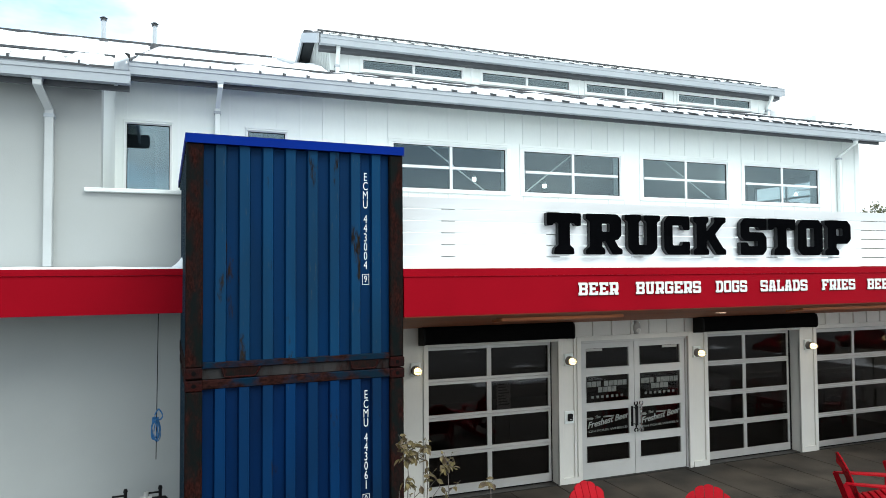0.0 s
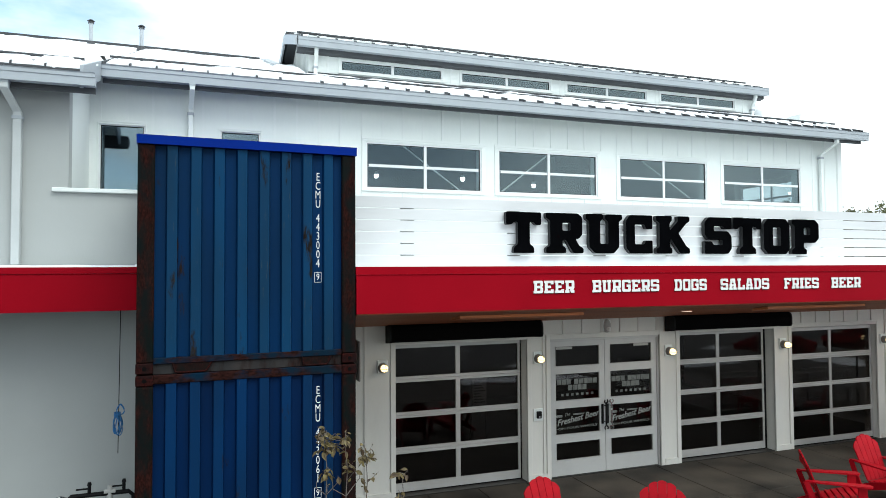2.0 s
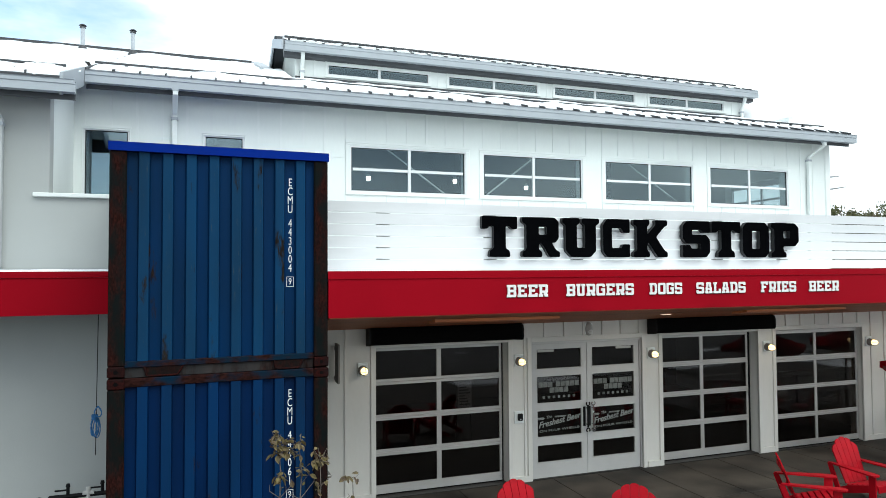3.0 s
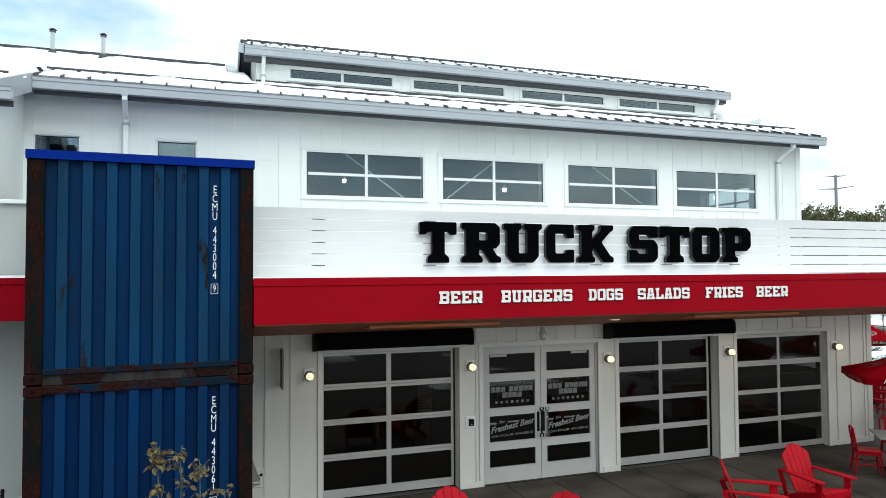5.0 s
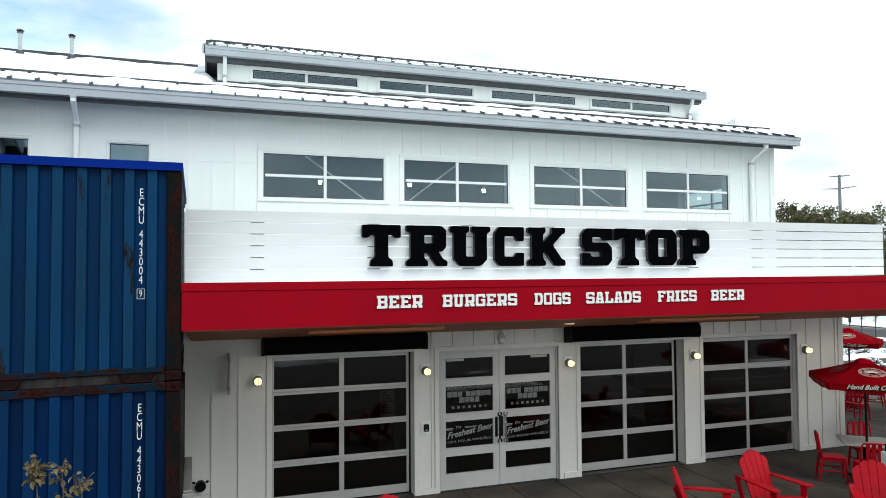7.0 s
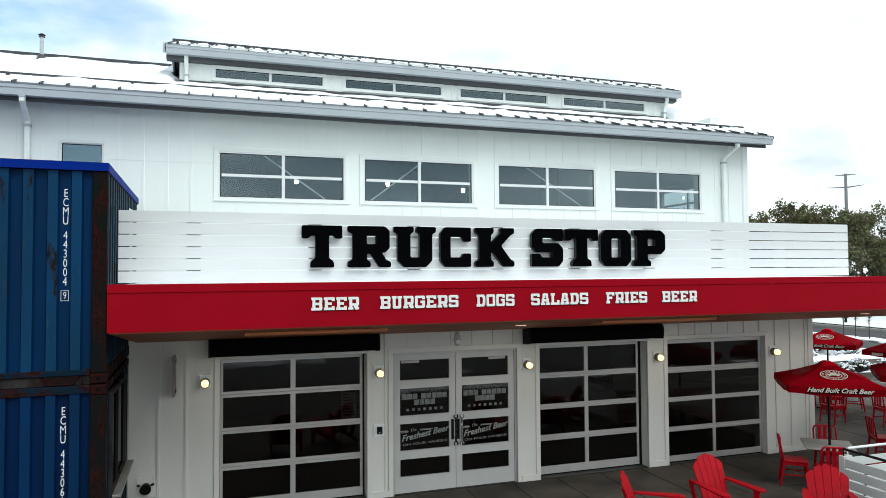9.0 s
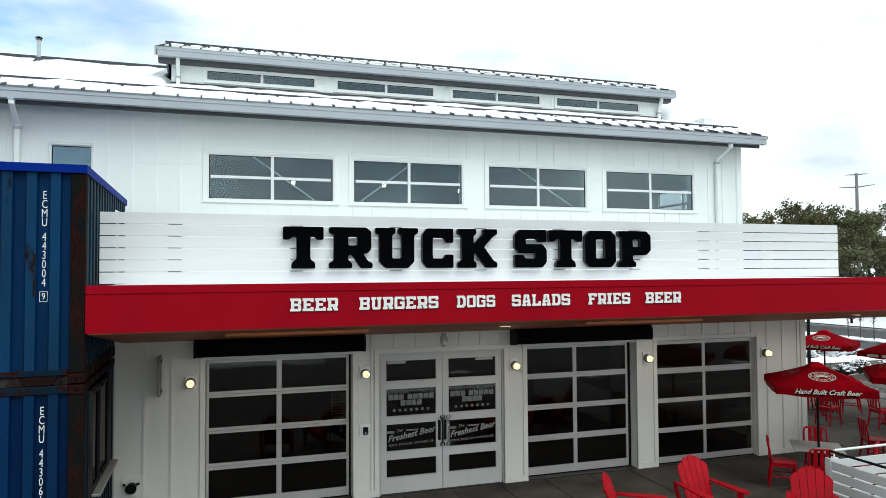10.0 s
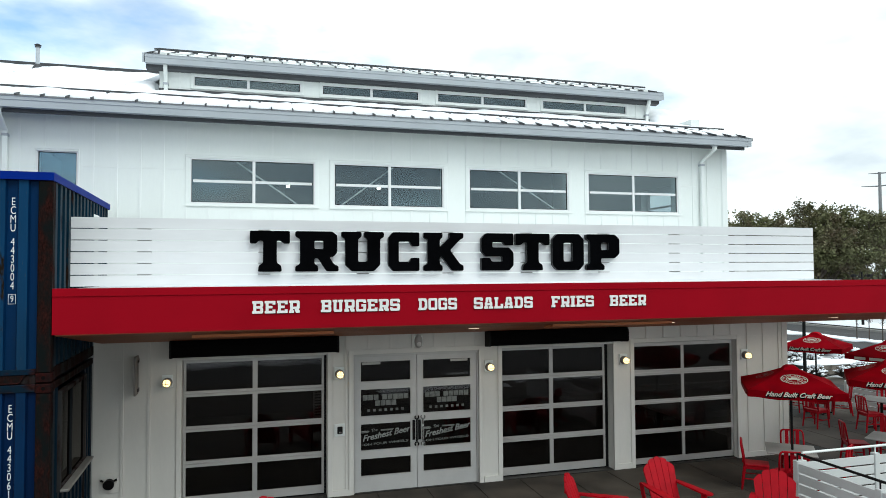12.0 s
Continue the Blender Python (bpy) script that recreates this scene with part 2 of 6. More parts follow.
M_BLACKM = surface("black_metal", (0.006, 0.006, 0.0065), 0.55, vary=0.1, scale=4, fine=60, bump=0.03, gloss=0.15)
M_LETTER = surface("black_letter_face", (0.0022, 0.0023, 0.0028), 0.9, vary=0.15, scale=3, fine=40, bump=0.02, gloss=0.0)
M_LETTERS = surface("letter_return", (0.010, 0.011, 0.013), 0.6, vary=0.1, scale=3, fine=40, bump=0.02)
M_WHITE = surface("white_vinyl", (0.80, 0.79, 0.76), 0.5, vary=0.03, bump=0)
M_CHROME = surface("brushed_steel", (0.55, 0.55, 0.55), 0.25, 0.9, vary=0.05, scale=6, fine=80, bump=0.02)
M_GREYP = surface("grey_plastic", (0.45, 0.44, 0.42), 0.5, vary=0.05, scale=5, fine=60, bump=0.02)
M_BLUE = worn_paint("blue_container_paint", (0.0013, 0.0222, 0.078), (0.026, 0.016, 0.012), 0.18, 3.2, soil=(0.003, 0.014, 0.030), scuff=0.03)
# Crest paint: scuffed, and lightened to carry the light that crests catch.
M_CREST = worn_paint("lit_worn_blue_crest", (0.0052, 0.0405, 0.104), (0.022, 0.016, 0.012), 0.24, 3.6, soil=(0.007, 0.020, 0.034), scuff=0.11)
# Lower container's own blue, darkened to carry the weaker light down there.
M_BLUE2 = worn_paint("lower_blue_container_paint", (0.0010, 0.0150, 0.064), (0.020, 0.013, 0.010), 0.16, 3.2, soil=(0.0015, 0.006, 0.018), scuff=0.02)
M_CREST2 = worn_paint("lit_worn_lower_blue_crest", (0.0026, 0.0255, 0.087), (0.020, 0.014, 0.011), 0.20, 3.6, soil=(0.004, 0.014, 0.028), scuff=0.05)
M_RAIL = worn_paint("rusted_blue_rail", (0.0015, 0.014, 0.032), (0.030, 0.0105, 0.0085), 0.53, 5.0, 0.6, streak=(0.6, 1, 1), edge=0.14)
# Side, back and roof paint: darker than the end wall, with more rust.
M_BLUED = worn_paint("darker_rusted_blue_paint", (0.001, 0.018, 0.036), (0.03, 0.016, 0.011), 0.24, 3.2)
M_RUST = worn_paint("rusted_blue_steel", (0.0030, 0.0056, 0.0052), (0.031, 0.0090, 0.0070), 0.48, 4.2, 0.6, streak=(1.3, 1.3, 0.55), soil=(0.003, 0.005, 0.006), edge=0.20)
# Lower side walls: rusted blue, darkened to carry the shade under the canopy.
M_BLUEL = worn_paint("shaded_blue_side_paint", (0.0006, 0.009, 0.020), (0.018, 0.010, 0.007), 0.30, 3.2)
M_CAP = surface("blue_cap_flashing", (0.0006, 0.018, 0.205), 0.55, vary=0.06, scale=1.5, fine=30, bump=0.02, gloss=0.06)
M_CAST = worn_paint("rusted_casting", (0.008, 0.0045, 0.0045), (0.042, 0.0085, 0.0070), 0.50, 7.0, 0.65, streak=(1, 1, 1), soil=(0.005, 0.004, 0.005), edge=0.22)
M_BRACKET = surface("brown_grey_steel", (0.20, 0.18, 0.165), 0.6, vary=0.15, scale=4, fine=40, bump=0.05)
M_GREYST = worn_paint("bare_grey_steel", (0.038, 0.034, 0.033), (0.026, 0.011, 0.009), 0.44, 5.0, 0.6, edge=0.16)
M_COUNTER = surface("bare_steel_counter", (0.30, 0.29, 0.27), 0.45, 0.6, vary=0.10, scale=4, fine=40, bump=0.03)
M_DARKST = worn_paint("dark_hatch_steel", (0.012, 0.014, 0.016), (0.020, 0.011, 0.008), 0.30, 5.0, 0.6, edge=0.16)
M_CONC = surface("patio_concrete", (0.071, 0.059, 0.047), 0.75, vary=0.14, scale=0.85, fine=60, bump=0.15, dark=(0.014, 0.012, 0.010), stain=0.22, each=0.06, gloss=0.3, placed=True)
M_JOINT = surface("joint_filler", (0.024, 0.022, 0.020), 0.9, vary=0.1)
M_ASPH = surface("asphalt", (0.050, 0.049, 0.049), 0.85, vary=0.15, scale=0.25, fine=40, bump=0.3, dark=(0.045, 0.046, 0.05))
M_GROUND = snowy("snowy_ground", (0.10, 0.085, 0.055), 0.46, 0.16)
M_LOT = snowy("wet_lot", (0.024, 0.023, 0.024), 0.62, 0.22, 0.7)
M_KERB = surface("kerb_concrete", (0.30, 0.29, 0.27), 0.8, vary=0.1, scale=2, fine=50, bump=0.2)
M_MAST = surface("weathered_mast_steel", (0.17, 0.175, 0.18), 0.6, vary=0.08, scale=0.2, fine=3, bump=0.02)
M_FENCE = surface("white_fence_paint", (0.58, 0.59, 0.58), 0.55, vary=0.05, scale=2, fine=30, bump=0.05, stretch=(0.2, 0.2, 1), each=0.05)
M_TWIG = surface("pale_twig_bark", (0.15, 0.125, 0.11), 0.85, vary=0.2, scale=14, fine=60, bump=0.3, dark=(0.07, 0.055, 0.048))
M_BARK = surface("bark", (0.060, 0.046, 0.036), 0.9, vary=0.2, scale=6, fine=40, bump=0.6, stretch=(1, 1, 0.2))
M_LEAFD = surface("autumn_leaf", (0.095, 0.100, 0.038), 0.7, vary=0.25, scale=0.45, fine=5, bump=0, dark=(0.075, 0.048, 0.028), each=0.35)
M_LEAFB = surface("far_foliage", (0.060, 0.066, 0.030), 0.8, vary=0.25, scale=0.5, fine=4, bump=0, dark=(0.035, 0.035, 0.022))
M_LEAFN = surface("dry_leaf", (0.165, 0.130, 0.045), 0.6, vary=0.25, scale=17, fine=60, bump=0.05, dark=(0.055, 0.030, 0.014), stain=0.35)
M_ROPE = surface("blue_rope", (0.03, 0.16, 0.40), 0.8, vary=0.2, scale=30, fine=300, bump=0.3)
M_STONE = surface("limestone_block", (0.20, 0.175, 0.145), 0.85, vary=0.14, scale=3, fine=40, bump=0.4, each=0.12)
M_INTERIOR = surface("darkened_interior_wall", (0.013, 0.013, 0.013), 0.8, vary=0.05)
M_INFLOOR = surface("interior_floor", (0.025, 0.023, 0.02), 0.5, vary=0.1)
M_LAMP = glow("lamp_lens", (1.0, 0.74, 0.36), 1.7)
M_BULB = glow("warm_lamp", (1.0, 0.92, 0.80), 12.0)
M_DOWN = glow("downlight_lens", (1.0, 0.8, 0.6), 0.5)
M_GLASSU = glazing("upper_glass", (0.76, 0.81, 0.82), 0.085, (0.78, 0.93, 1.0))
M_GLASSH = glazing("hatch_glass", (0.10, 0.10, 0.10), 0.008, (0.40, 0.38, 0.36))
M_GLASSS = glazing("coated_glass", (0.70, 0.76, 0.78), 0.13, (0.72, 0.90, 1.0))
M_GLASS = glazing("door_glass", (0.46, 0.44, 0.44), 0.031, (1.0, 0.96, 0.95))


# ---- building helpers ----
def box(bm, x0, x1, y0, y1, z0, z1, bev=0.0):
    v = [bm.verts.new((x, y, z)) for z in (z0, z1) for x, y in ((x0, y0), (x1, y0), (x1, y1), (x0, y1))]
    fs = [bm.faces.new([v[i] for i in q]) for q in ((3, 2, 1, 0), (4, 5, 6, 7), (0, 1, 5, 4), (1, 2, 6, 5), (2, 3, 7, 6), (3, 0, 4, 7))]
    if bev:
        bmesh.ops.bevel(bm, geom=list({e for f in fs for e in f.edges}), offset=bev, segments=1, affect="EDGES")


def boxes(*bs, bev=0.0):
    bm = bmesh.new()
    for b in bs:
        box(bm, *b, bev=bev)
    return bm


def tube(bm, a, b, r, r2=None, seg=10, caps=True):
    a, b = Vector(a), Vector(b)
    m = Matrix.Translation((a + b) / 2) @ (b - a).to_track_quat("Z", "Y").to_matrix().to_4x4()
    bmesh.ops.create_cone(bm, cap_ends=caps, segments=seg, radius1=r, radius2=r if r2 is None else r2, depth=(b - a).length, matrix=m)


def bent(bm, pts, r, seg=8):
    """A round bar along points, one skin."""
    pts = [Vector(p) for p in pts]
    rings = []
    for i, p in enumerate(pts):
        d = (pts[min(i + 1, len(pts) - 1)] - pts[max(i - 1, 0)]).normalized()
        q = d.to_track_quat("Z", "Y")
        rings.append([bm.verts.new(p + q @ Vector((r * math.cos(2 * math.pi * k / seg), r * math.sin(2 * math.pi * k / seg), 0))) for k in range(seg)])
    for a, b in zip(rings, rings[1:]):
        for k in range(seg):
            bm.faces.new((a[k], a[(k + 1) % seg], b[(k + 1) % seg], b[k]))
    bm.faces.new(rings[0][::-1])
    bm.faces.new(rings[-1])


def prism(bm, outline, y0, y1):
    """An outline in x and z, pushed from y0 to y1."""
    a = [bm.verts.new((x, y0, z)) for x, z in outline]
    b = [bm.verts.new((x, y1, z)) for x, z in outline]
    bm.faces.new(a)
    bm.faces.new(b[::-1])
    for i in range(len(a)):
        j = (i + 1) % len(a)
        bm.faces.new((a[j], a[i], b[i], b[j]))


def prism_x(bm, outline, x0, x1):
    """An outline in y and z, pushed from x0 to x1."""
    a = [bm.verts.new((x0, y, z)) for y, z in outline]
    b = [bm.verts.new((x1, y, z)) for y, z in outline]
    bm.faces.new(a[::-1])
    bm.faces.new(b)
    for i in range(len(a)):
        j = (i + 1) % len(a)
        bm.faces.new((a[i], a[j], b[j], b[i]))


def mesh_of(name, bm, material, smooth=False):
    bmesh.ops.recalc_face_normals(bm, faces=bm.faces)
    me = bpy.data.meshes.new(name)
    bm.to_mesh(me)
    bm.free()
    me.materials.append(material)
    if smooth:
        me.polygons.foreach_set("use_smooth", [True] * len(me.polygons))
    return me


def part(name, bm, material, parent, label="", smooth=False):
    ob = new(name, mesh_of(name, bm, material, smooth))
    ob.parent = parent
    if parent.get("at_world"):
        ob.matrix_parent_inverse = Matrix.Translation(-parent.location)
    if label:
        tagged(ob, label)
    return ob


def thing(name, label, category, group="", kind="", at=None):
    """An Empty at a thing's base. With at given, its parts are laid out in world metres; without, about the origin."""
    ob = new(name)
    ob.empty_display_size = 0.1
    if at is not None:
        ob.location = at
        ob["at_world"] = 1
    return tagged(ob, label, category, group, kind)


def solid(name, bm, material, label, category, group="", kind="", smooth=False):
    return tagged(new(name, mesh_of(name, bm, material, smooth)), label, category, group, kind)


def piece(name, mesh, parent, loc=(0, 0, 0)):
    """One of many alike pieces, on shared mesh data."""
    ob = new(name, mesh)
    ob.parent = parent
    if parent.get("at_world"):
        ob.location = Vector(loc) - parent.location
    else:
        ob.location = loc
    return ob


def lettering(name, text, size, material, parent, m, wide=1.0, shear=0.0, depth=0.002, align="CENTER", label="", bold=0.0):
    cu = bpy.data.curves.new(name, "FONT")
    cu.body, cu.size, cu.extrude, cu.align_x, cu.align_y, cu.shear = text, size, depth, align, "CENTER", shear
    cu.resolution_u = 3
    cu.offset = bold
    tmp = new(name, cu)
    bpy.context.view_layer.update()
    me = bpy.data.meshes.new_from_object(tmp)
    bpy.data.objects.remove(tmp)
    me.transform(m @ Matrix.Diagonal((wide, 1, 1, 1)))
    me.materials.clear()
    me.materials.append(material)
    ob = new(name, me)
    ob.parent = parent
    if parent.get("at_world"):
        ob.matrix_parent_inverse = Matrix.Translation(-parent.location)
    if label:
        tagged(ob, label)
    return ob


FRONT = pose(0, 0, 0, 90, 0, 0)

# ---- ground ----
def sheet(name, x0, x1, y0, y1, z, material, label, category):
    bm = bmesh.new()
    box(bm, x0, x1, y0, y1, z - 0.2, z)
    return solid(name, bm, material, label, category, kind="structure")


ground_bm = bmesh.new()
bmesh.ops.create_grid(ground_bm, x_segments=60, y_segments=60, size=1500, matrix=Matrix.Translation((0, 0, -0.06)))
solid("ground", ground_bm, M_GROUND, "snow-patched dry grass reaching to the horizon", "ground", kind="structure")
sheet("car_park", -60, 60, -70, -2.42, -0.03, M_LOT, "wet asphalt car park with patches of slush", "car park")
sheet("road", 33.2, 43.8, -400, 600, -0.02, M_ASPH, "grey asphalt road cleared of snow", "road")
sheet("path", 24.6, 32.9, 16.0, 18.6, -0.03, M_CONC, "grey concrete path beyond the patio", "path")

# patio: cast slabs with tooled joints
PZ = 0.06                           # top of the patio
patio = solid("patio", boxes((-9, 24.5, -2.42, 18.5, -0.18, PZ - 0.012)), M_JOINT, "dark joints of the grey concrete patio", "patio", kind="structure")
SLAB_X, SLAB_Y = 0.925, 1.83

# ---- the hall: walls ----
WL, WU, WC = 10.41, 12.23, 14.15          # fronts of the lower wall, the upper wall and the clerestory
X0, XR = -1.185, 16.05


def wall_with_holes(bm, x0, x1, z0, z1, y0, y1, holes):
    """A wall from x0 to x1 with openings (x0, x1, z0, z1) cut through it."""
    xs = sorted({x0, x1, *[h[0] for h in holes], *[h[1] for h in holes]})
    for a, b in zip(xs, xs[1:]):
        zs = [z0]
        for h in sorted((h for h in holes if h[0] <= a and h[1] >= b), key=lambda h: h[2]):
            if h[2] > zs[-1]:
                box(bm, a, b, y0, y1, zs[-1], h[2])
            zs.append(h[3])
        if zs[-1] < z1:
            box(bm, a, b, y0, y1, zs[-1], z1)


GARAGE = ((3.655, 6.09), (9.41, 11.80), (12.275, 14.75))
DOOR = (6.555, 8.94)
low_holes = [(a, b, -0.2, 2.58) for a, b in GARAGE] + [(*DOOR, -0.2, 2.56)]
bm = bmesh.new()
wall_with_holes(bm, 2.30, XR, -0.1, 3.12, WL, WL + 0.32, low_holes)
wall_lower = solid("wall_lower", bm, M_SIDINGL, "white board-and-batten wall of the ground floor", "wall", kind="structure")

WIN = [(3.515, 6.105), (6.322, 8.868), (9.28, 11.85), (12.18, 14.755)]
SMALL = [(-1.06, -0.295), (0.895, 1.635)]
up_holes = [(a + 0.09, b - 0.09, 5.43, 6.325) for a, b in WIN] + [(a + 0.025, b - 0.025, 5.02, 6.36) for a, b in SMALL]
bm = bmesh.new()
wall_with_holes(bm, -1.45, XR, 3.3, 7.36, WU, WU + 0.25, up_holes)
wall_upper = solid("wall_upper", bm, M_SIDING, "white board-and-batten wall of the upper floor", "wall", kind="structure")
bm = bmesh.new()
for y0, y1, z0, z1 in ((WU + 0.25, 13.2, 3.3, 7.6), (15.6, 20.2, 3.3, 8.6), (13.2, 15.6, 3.3, 5.4), (13.2, 15.6, 6.4, 8.0)):
    box(bm, XR - 0.25, XR, y0, y1, z0, z1)
box(bm, XR - 0.25, XR, WL + 0.32, 27.0, -0.1, 3.3)
prism_x(bm, ((20.2, 3.3), (27.0, 3.3), (27.0, 7.2), (20.2, 9.6)), XR - 0.25, XR)
box(bm, -9, XR, 27, 27.25, -0.1, 7.2)
box(bm, -9.2, -9, WL, 27.25, -0.1, 7.0)
wall_side = solid("wall_side", bm, M_SIDING, "white end walls of the hall", "wall", kind="structure")
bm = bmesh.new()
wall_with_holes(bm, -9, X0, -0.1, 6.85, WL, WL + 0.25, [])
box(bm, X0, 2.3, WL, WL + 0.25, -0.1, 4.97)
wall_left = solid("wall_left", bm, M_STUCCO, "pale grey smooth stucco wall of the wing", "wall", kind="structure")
solid("wall_return", boxes((X0 - 0.25, X0, WL + 0.251, WU - 0.001, 3.3, 7.0)), M_SIDING, "white boarded return wall between wing and hall", "wall", kind="structure")
solid("sill_trim", boxes((X0 - 0.20, 2.3, WL - 0.06, WL + 0.30, 4.97, 5.03), bev=0.008), M_TRIM, "white ledge capping the low stucco wall", "ledge", kind="structure")

# inside, plain; the gloom of the unlit rooms is put into near-black colours
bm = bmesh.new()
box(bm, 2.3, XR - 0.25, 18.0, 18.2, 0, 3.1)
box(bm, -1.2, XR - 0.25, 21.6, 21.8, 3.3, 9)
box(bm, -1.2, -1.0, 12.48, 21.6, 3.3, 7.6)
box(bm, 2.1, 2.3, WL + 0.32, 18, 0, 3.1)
solid("wall_inner", bm, M_INTERIOR, "inner walls behind the glass, coloured near black for the gloom", "wall", kind="structure")
solid("floor_inner", boxes((2.3, XR - 0.25, WL + 0.02, 18, -0.17, 0.064)), M_INFLOOR, "polished floor inside the hall, coloured near black for the gloom", "floor", kind="structure")
solid("ceiling", boxes((2.1, XR - 0.25, WL + 0.33, 18.2, 3.12, 3.3)), M_INTERIOR, "ceiling over the ground floor, coloured near black for the gloom", "ceiling", kind="structure")

# battens, corner boards and belt joints on the boarding
UP_STEP, LOW_STEP = 0.4134, 0.41


def batten_mesh(h, d=0.011, material=M_TRIM):
    bm = bmesh.new()
    prism(bm, ((-0.020, 0), (0.020, 0), (0.020, h), (-0.020, h)), -d, 0.0)
    return mesh_of("batten", bm, material)


def battens(parent, y, x1, z0, z1, blocked, start, step, depth=0.011, material=M_TRIM):
    me = {}
    x = start
    while x < x1:
        spans, lo = [], z0
        for a, b, c, d in sorted((h for h in blocked if h[0] - 0.03 < x < h[1] + 0.03), key=lambda h: h[2]):
            if c > lo:
                spans.append((lo, c))
            lo = max(lo, d)
        if lo < z1:
            spans.append((lo, z1))
        for a, b in spans:
            if b - a > 0.08:
                k = round(b - a, 2)
                me.setdefault(k, batten_mesh(k, depth, material))
                piece("batten", me[k], parent, (x, y, a))
        x += step


up_block = [(a - 0.02, b + 0.02, 5.36, 6.43) for a, b in WIN] + [(a - 0.04, b + 0.04, 4.9, 6.44) for a, b in SMALL]
battens(wall_upper, WU, XR - 0.1, 3.9, 7.25, up_block, -1.025, UP_STEP)
low_block = [(a - 0.09, b + 0.09, -0.1, 2.67) for a, b in GARAGE] + [(DOOR[0] - 0.09, DOOR[1] + 0.09, -0.1, 2.65)]
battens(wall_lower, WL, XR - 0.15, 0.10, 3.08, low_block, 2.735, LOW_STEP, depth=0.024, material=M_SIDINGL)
bm = bmesh.new()
for a, b, z in ((2.3, 3.40, 2.60), (14.86, XR - 0.12, 2.61)):
    box(bm, a, b, WL - 0.006, WL, z, z + 0.022)
part("belt_joint", bm, M_SIDINGL, wall_lower)
bm = bmesh.new()
for a, b in ((-1.4, -1.08), (1.66, 3.50), (6.12, 6.31), (8.88, 9.27), (11.86, 12.17), (14.77, XR - 0.15)):
    box(bm, a, b, WU - 0.006, WU, 6.085, 6.105)
part("belt_joint", bm, M_TRIM, wall_upper)
bm = boxes((XR - 0.12, XR + 0.022, WL - 0.024, WL + 0.12, 0.02, 3.1), bev=0.003)
part("corner_board", bm, M_SIDINGL, wall_lower)
bm = boxes((XR - 0.13, XR + 0.022, WU - 0.024, WU + 0.12, 3.9, 7.15), bev=0.003)
part("corner_board", bm, M_TRIM, wall_upper)
bm = bmesh.new()
for a, b in ((2.4, 3.58), (6.17, 6.51), (9.04, 9.34), (11.88, 12.22), (14.84, XR - 0.13)):
    box(bm, a, b, WL - 0.028, WL, PZ + 0.002, 0.17)
part("skirting", bm, M_SIDINGL, wall_lower)


# ---- windows ----
def strip_window(name, x0, x1, z0, z1, y, mull, bars, glass, trim=0.06, label="", low=0.03, high=0.12, out=0.018):
    w = thing(name, label, "window", kind="structure", at=((x0 + x1) / 2, y, z0))
    t = trim
    bm = boxes((x0, x1, y - out, y + 0.02, z1 - high, z1), (x0, x1, y - out, y + 0.02, z0, z0 + low),
               (x0, x0 + t, y - out, y + 0.02, z0 + low, z1 - high), (x1 - t, x1, y - out, y + 0.02, z0 + low, z1 - high), bev=0.003)
    part("casing", bm, M_TRIM, w)
    part("head_flashing", boxes((x0 - 0.01, x1 + 0.01, y - out - 0.012, y - out - 0.001, z1 - 0.04, z1 + 0.006), (x0 + 0.02, x1 - 0.02, y - out - 0.008, y - out - 0.001, z1 - 0.075, z1 - 0.062)), M_TRIM, w)
    part("window_sill", boxes((x0 - 0.01, x1 + 0.01, y - out - 0.012, y - out - 0.001, z0 - 0.004, z0 + 0.02), bev=0.003), M_TRIM, w)
    gx0, gx1, gz0, gz1 = x0 + t, x1 - t, z0 + low, z1 - high
    f = 0.028
    fr = [(gx0, gx1, y - 0.004, y + 0.07, gz1 - f, gz1), (gx0, gx1, y - 0.004, y + 0.07, gz0, gz0 + f), (gx0, gx0 + f, y - 0.004, y + 0.07, gz0 + f, gz1 - f), (gx1 - f, gx1, y - 0.004, y + 0.07, gz0 + f, gz1 - f)]
    part("window_frame", boxes(*fr, bev=0.003), M_VINYL, w)
    xs = [gx0 + f + (gx1 - gx0 - 2 * f) * i / mull for i in range(mull + 1)]
    zs = [gz0 + f + (gz1 - gz0 - 2 * f) * i / bars for i in range(bars + 1)]
    for x in xs[1:-1]:
        part("mullion", boxes((x - 0.029, x + 0.029, y + 0.004, y + 0.06, gz0 + f, gz1 - f), bev=0.003), M_VINYL, w)
    for z in zs[1:-1]:
        for a, b in zip(xs, xs[1:]):
            part("glazing_bar", boxes((a + 0.031, b - 0.031, y + 0.008, y + 0.055, z - 0.027, z + 0.027), bev=0.003), M_VINYL, w)
    for a, b in zip(xs, xs[1:]):
        for c, d in zip(zs, zs[1:]):
            p = part("pane", boxes((a, b, y + 0.028, y + 0.036, c, d)), glass, w)
            p.visible_shadow = False
            e = 0.012
            part("gasket", boxes((a, b, y + 0.018, y + 0.027, c, c + e), (a, b, y + 0.018, y + 0.027, d - e, d), (a, a + e, y + 0.018, y + 0.027, c + e, d - e), (b - e, b, y + 0.018, y + 0.027, c + e, d - e)), M_BLACKM, w, "black rubber gasket")
    return w


for i, (a, b) in enumerate(WIN):
    strip_window("window_%d" % (i + 1), a, b, 5.375, 6.425, WU, 2, 2, M_GLASSU, trim=0.082, low=0.052, high=0.097, label="wide white-framed window of four dark panes, upper floor")
for i, (a, b) in enumerate(SMALL):
    strip_window("window_%d" % (i + 5), a, b, 4.98, 6.434, WU, 1, 1, M_GLASSS, trim=0.02, high=0.067, label="narrow single-pane window in white trim, upper floor")
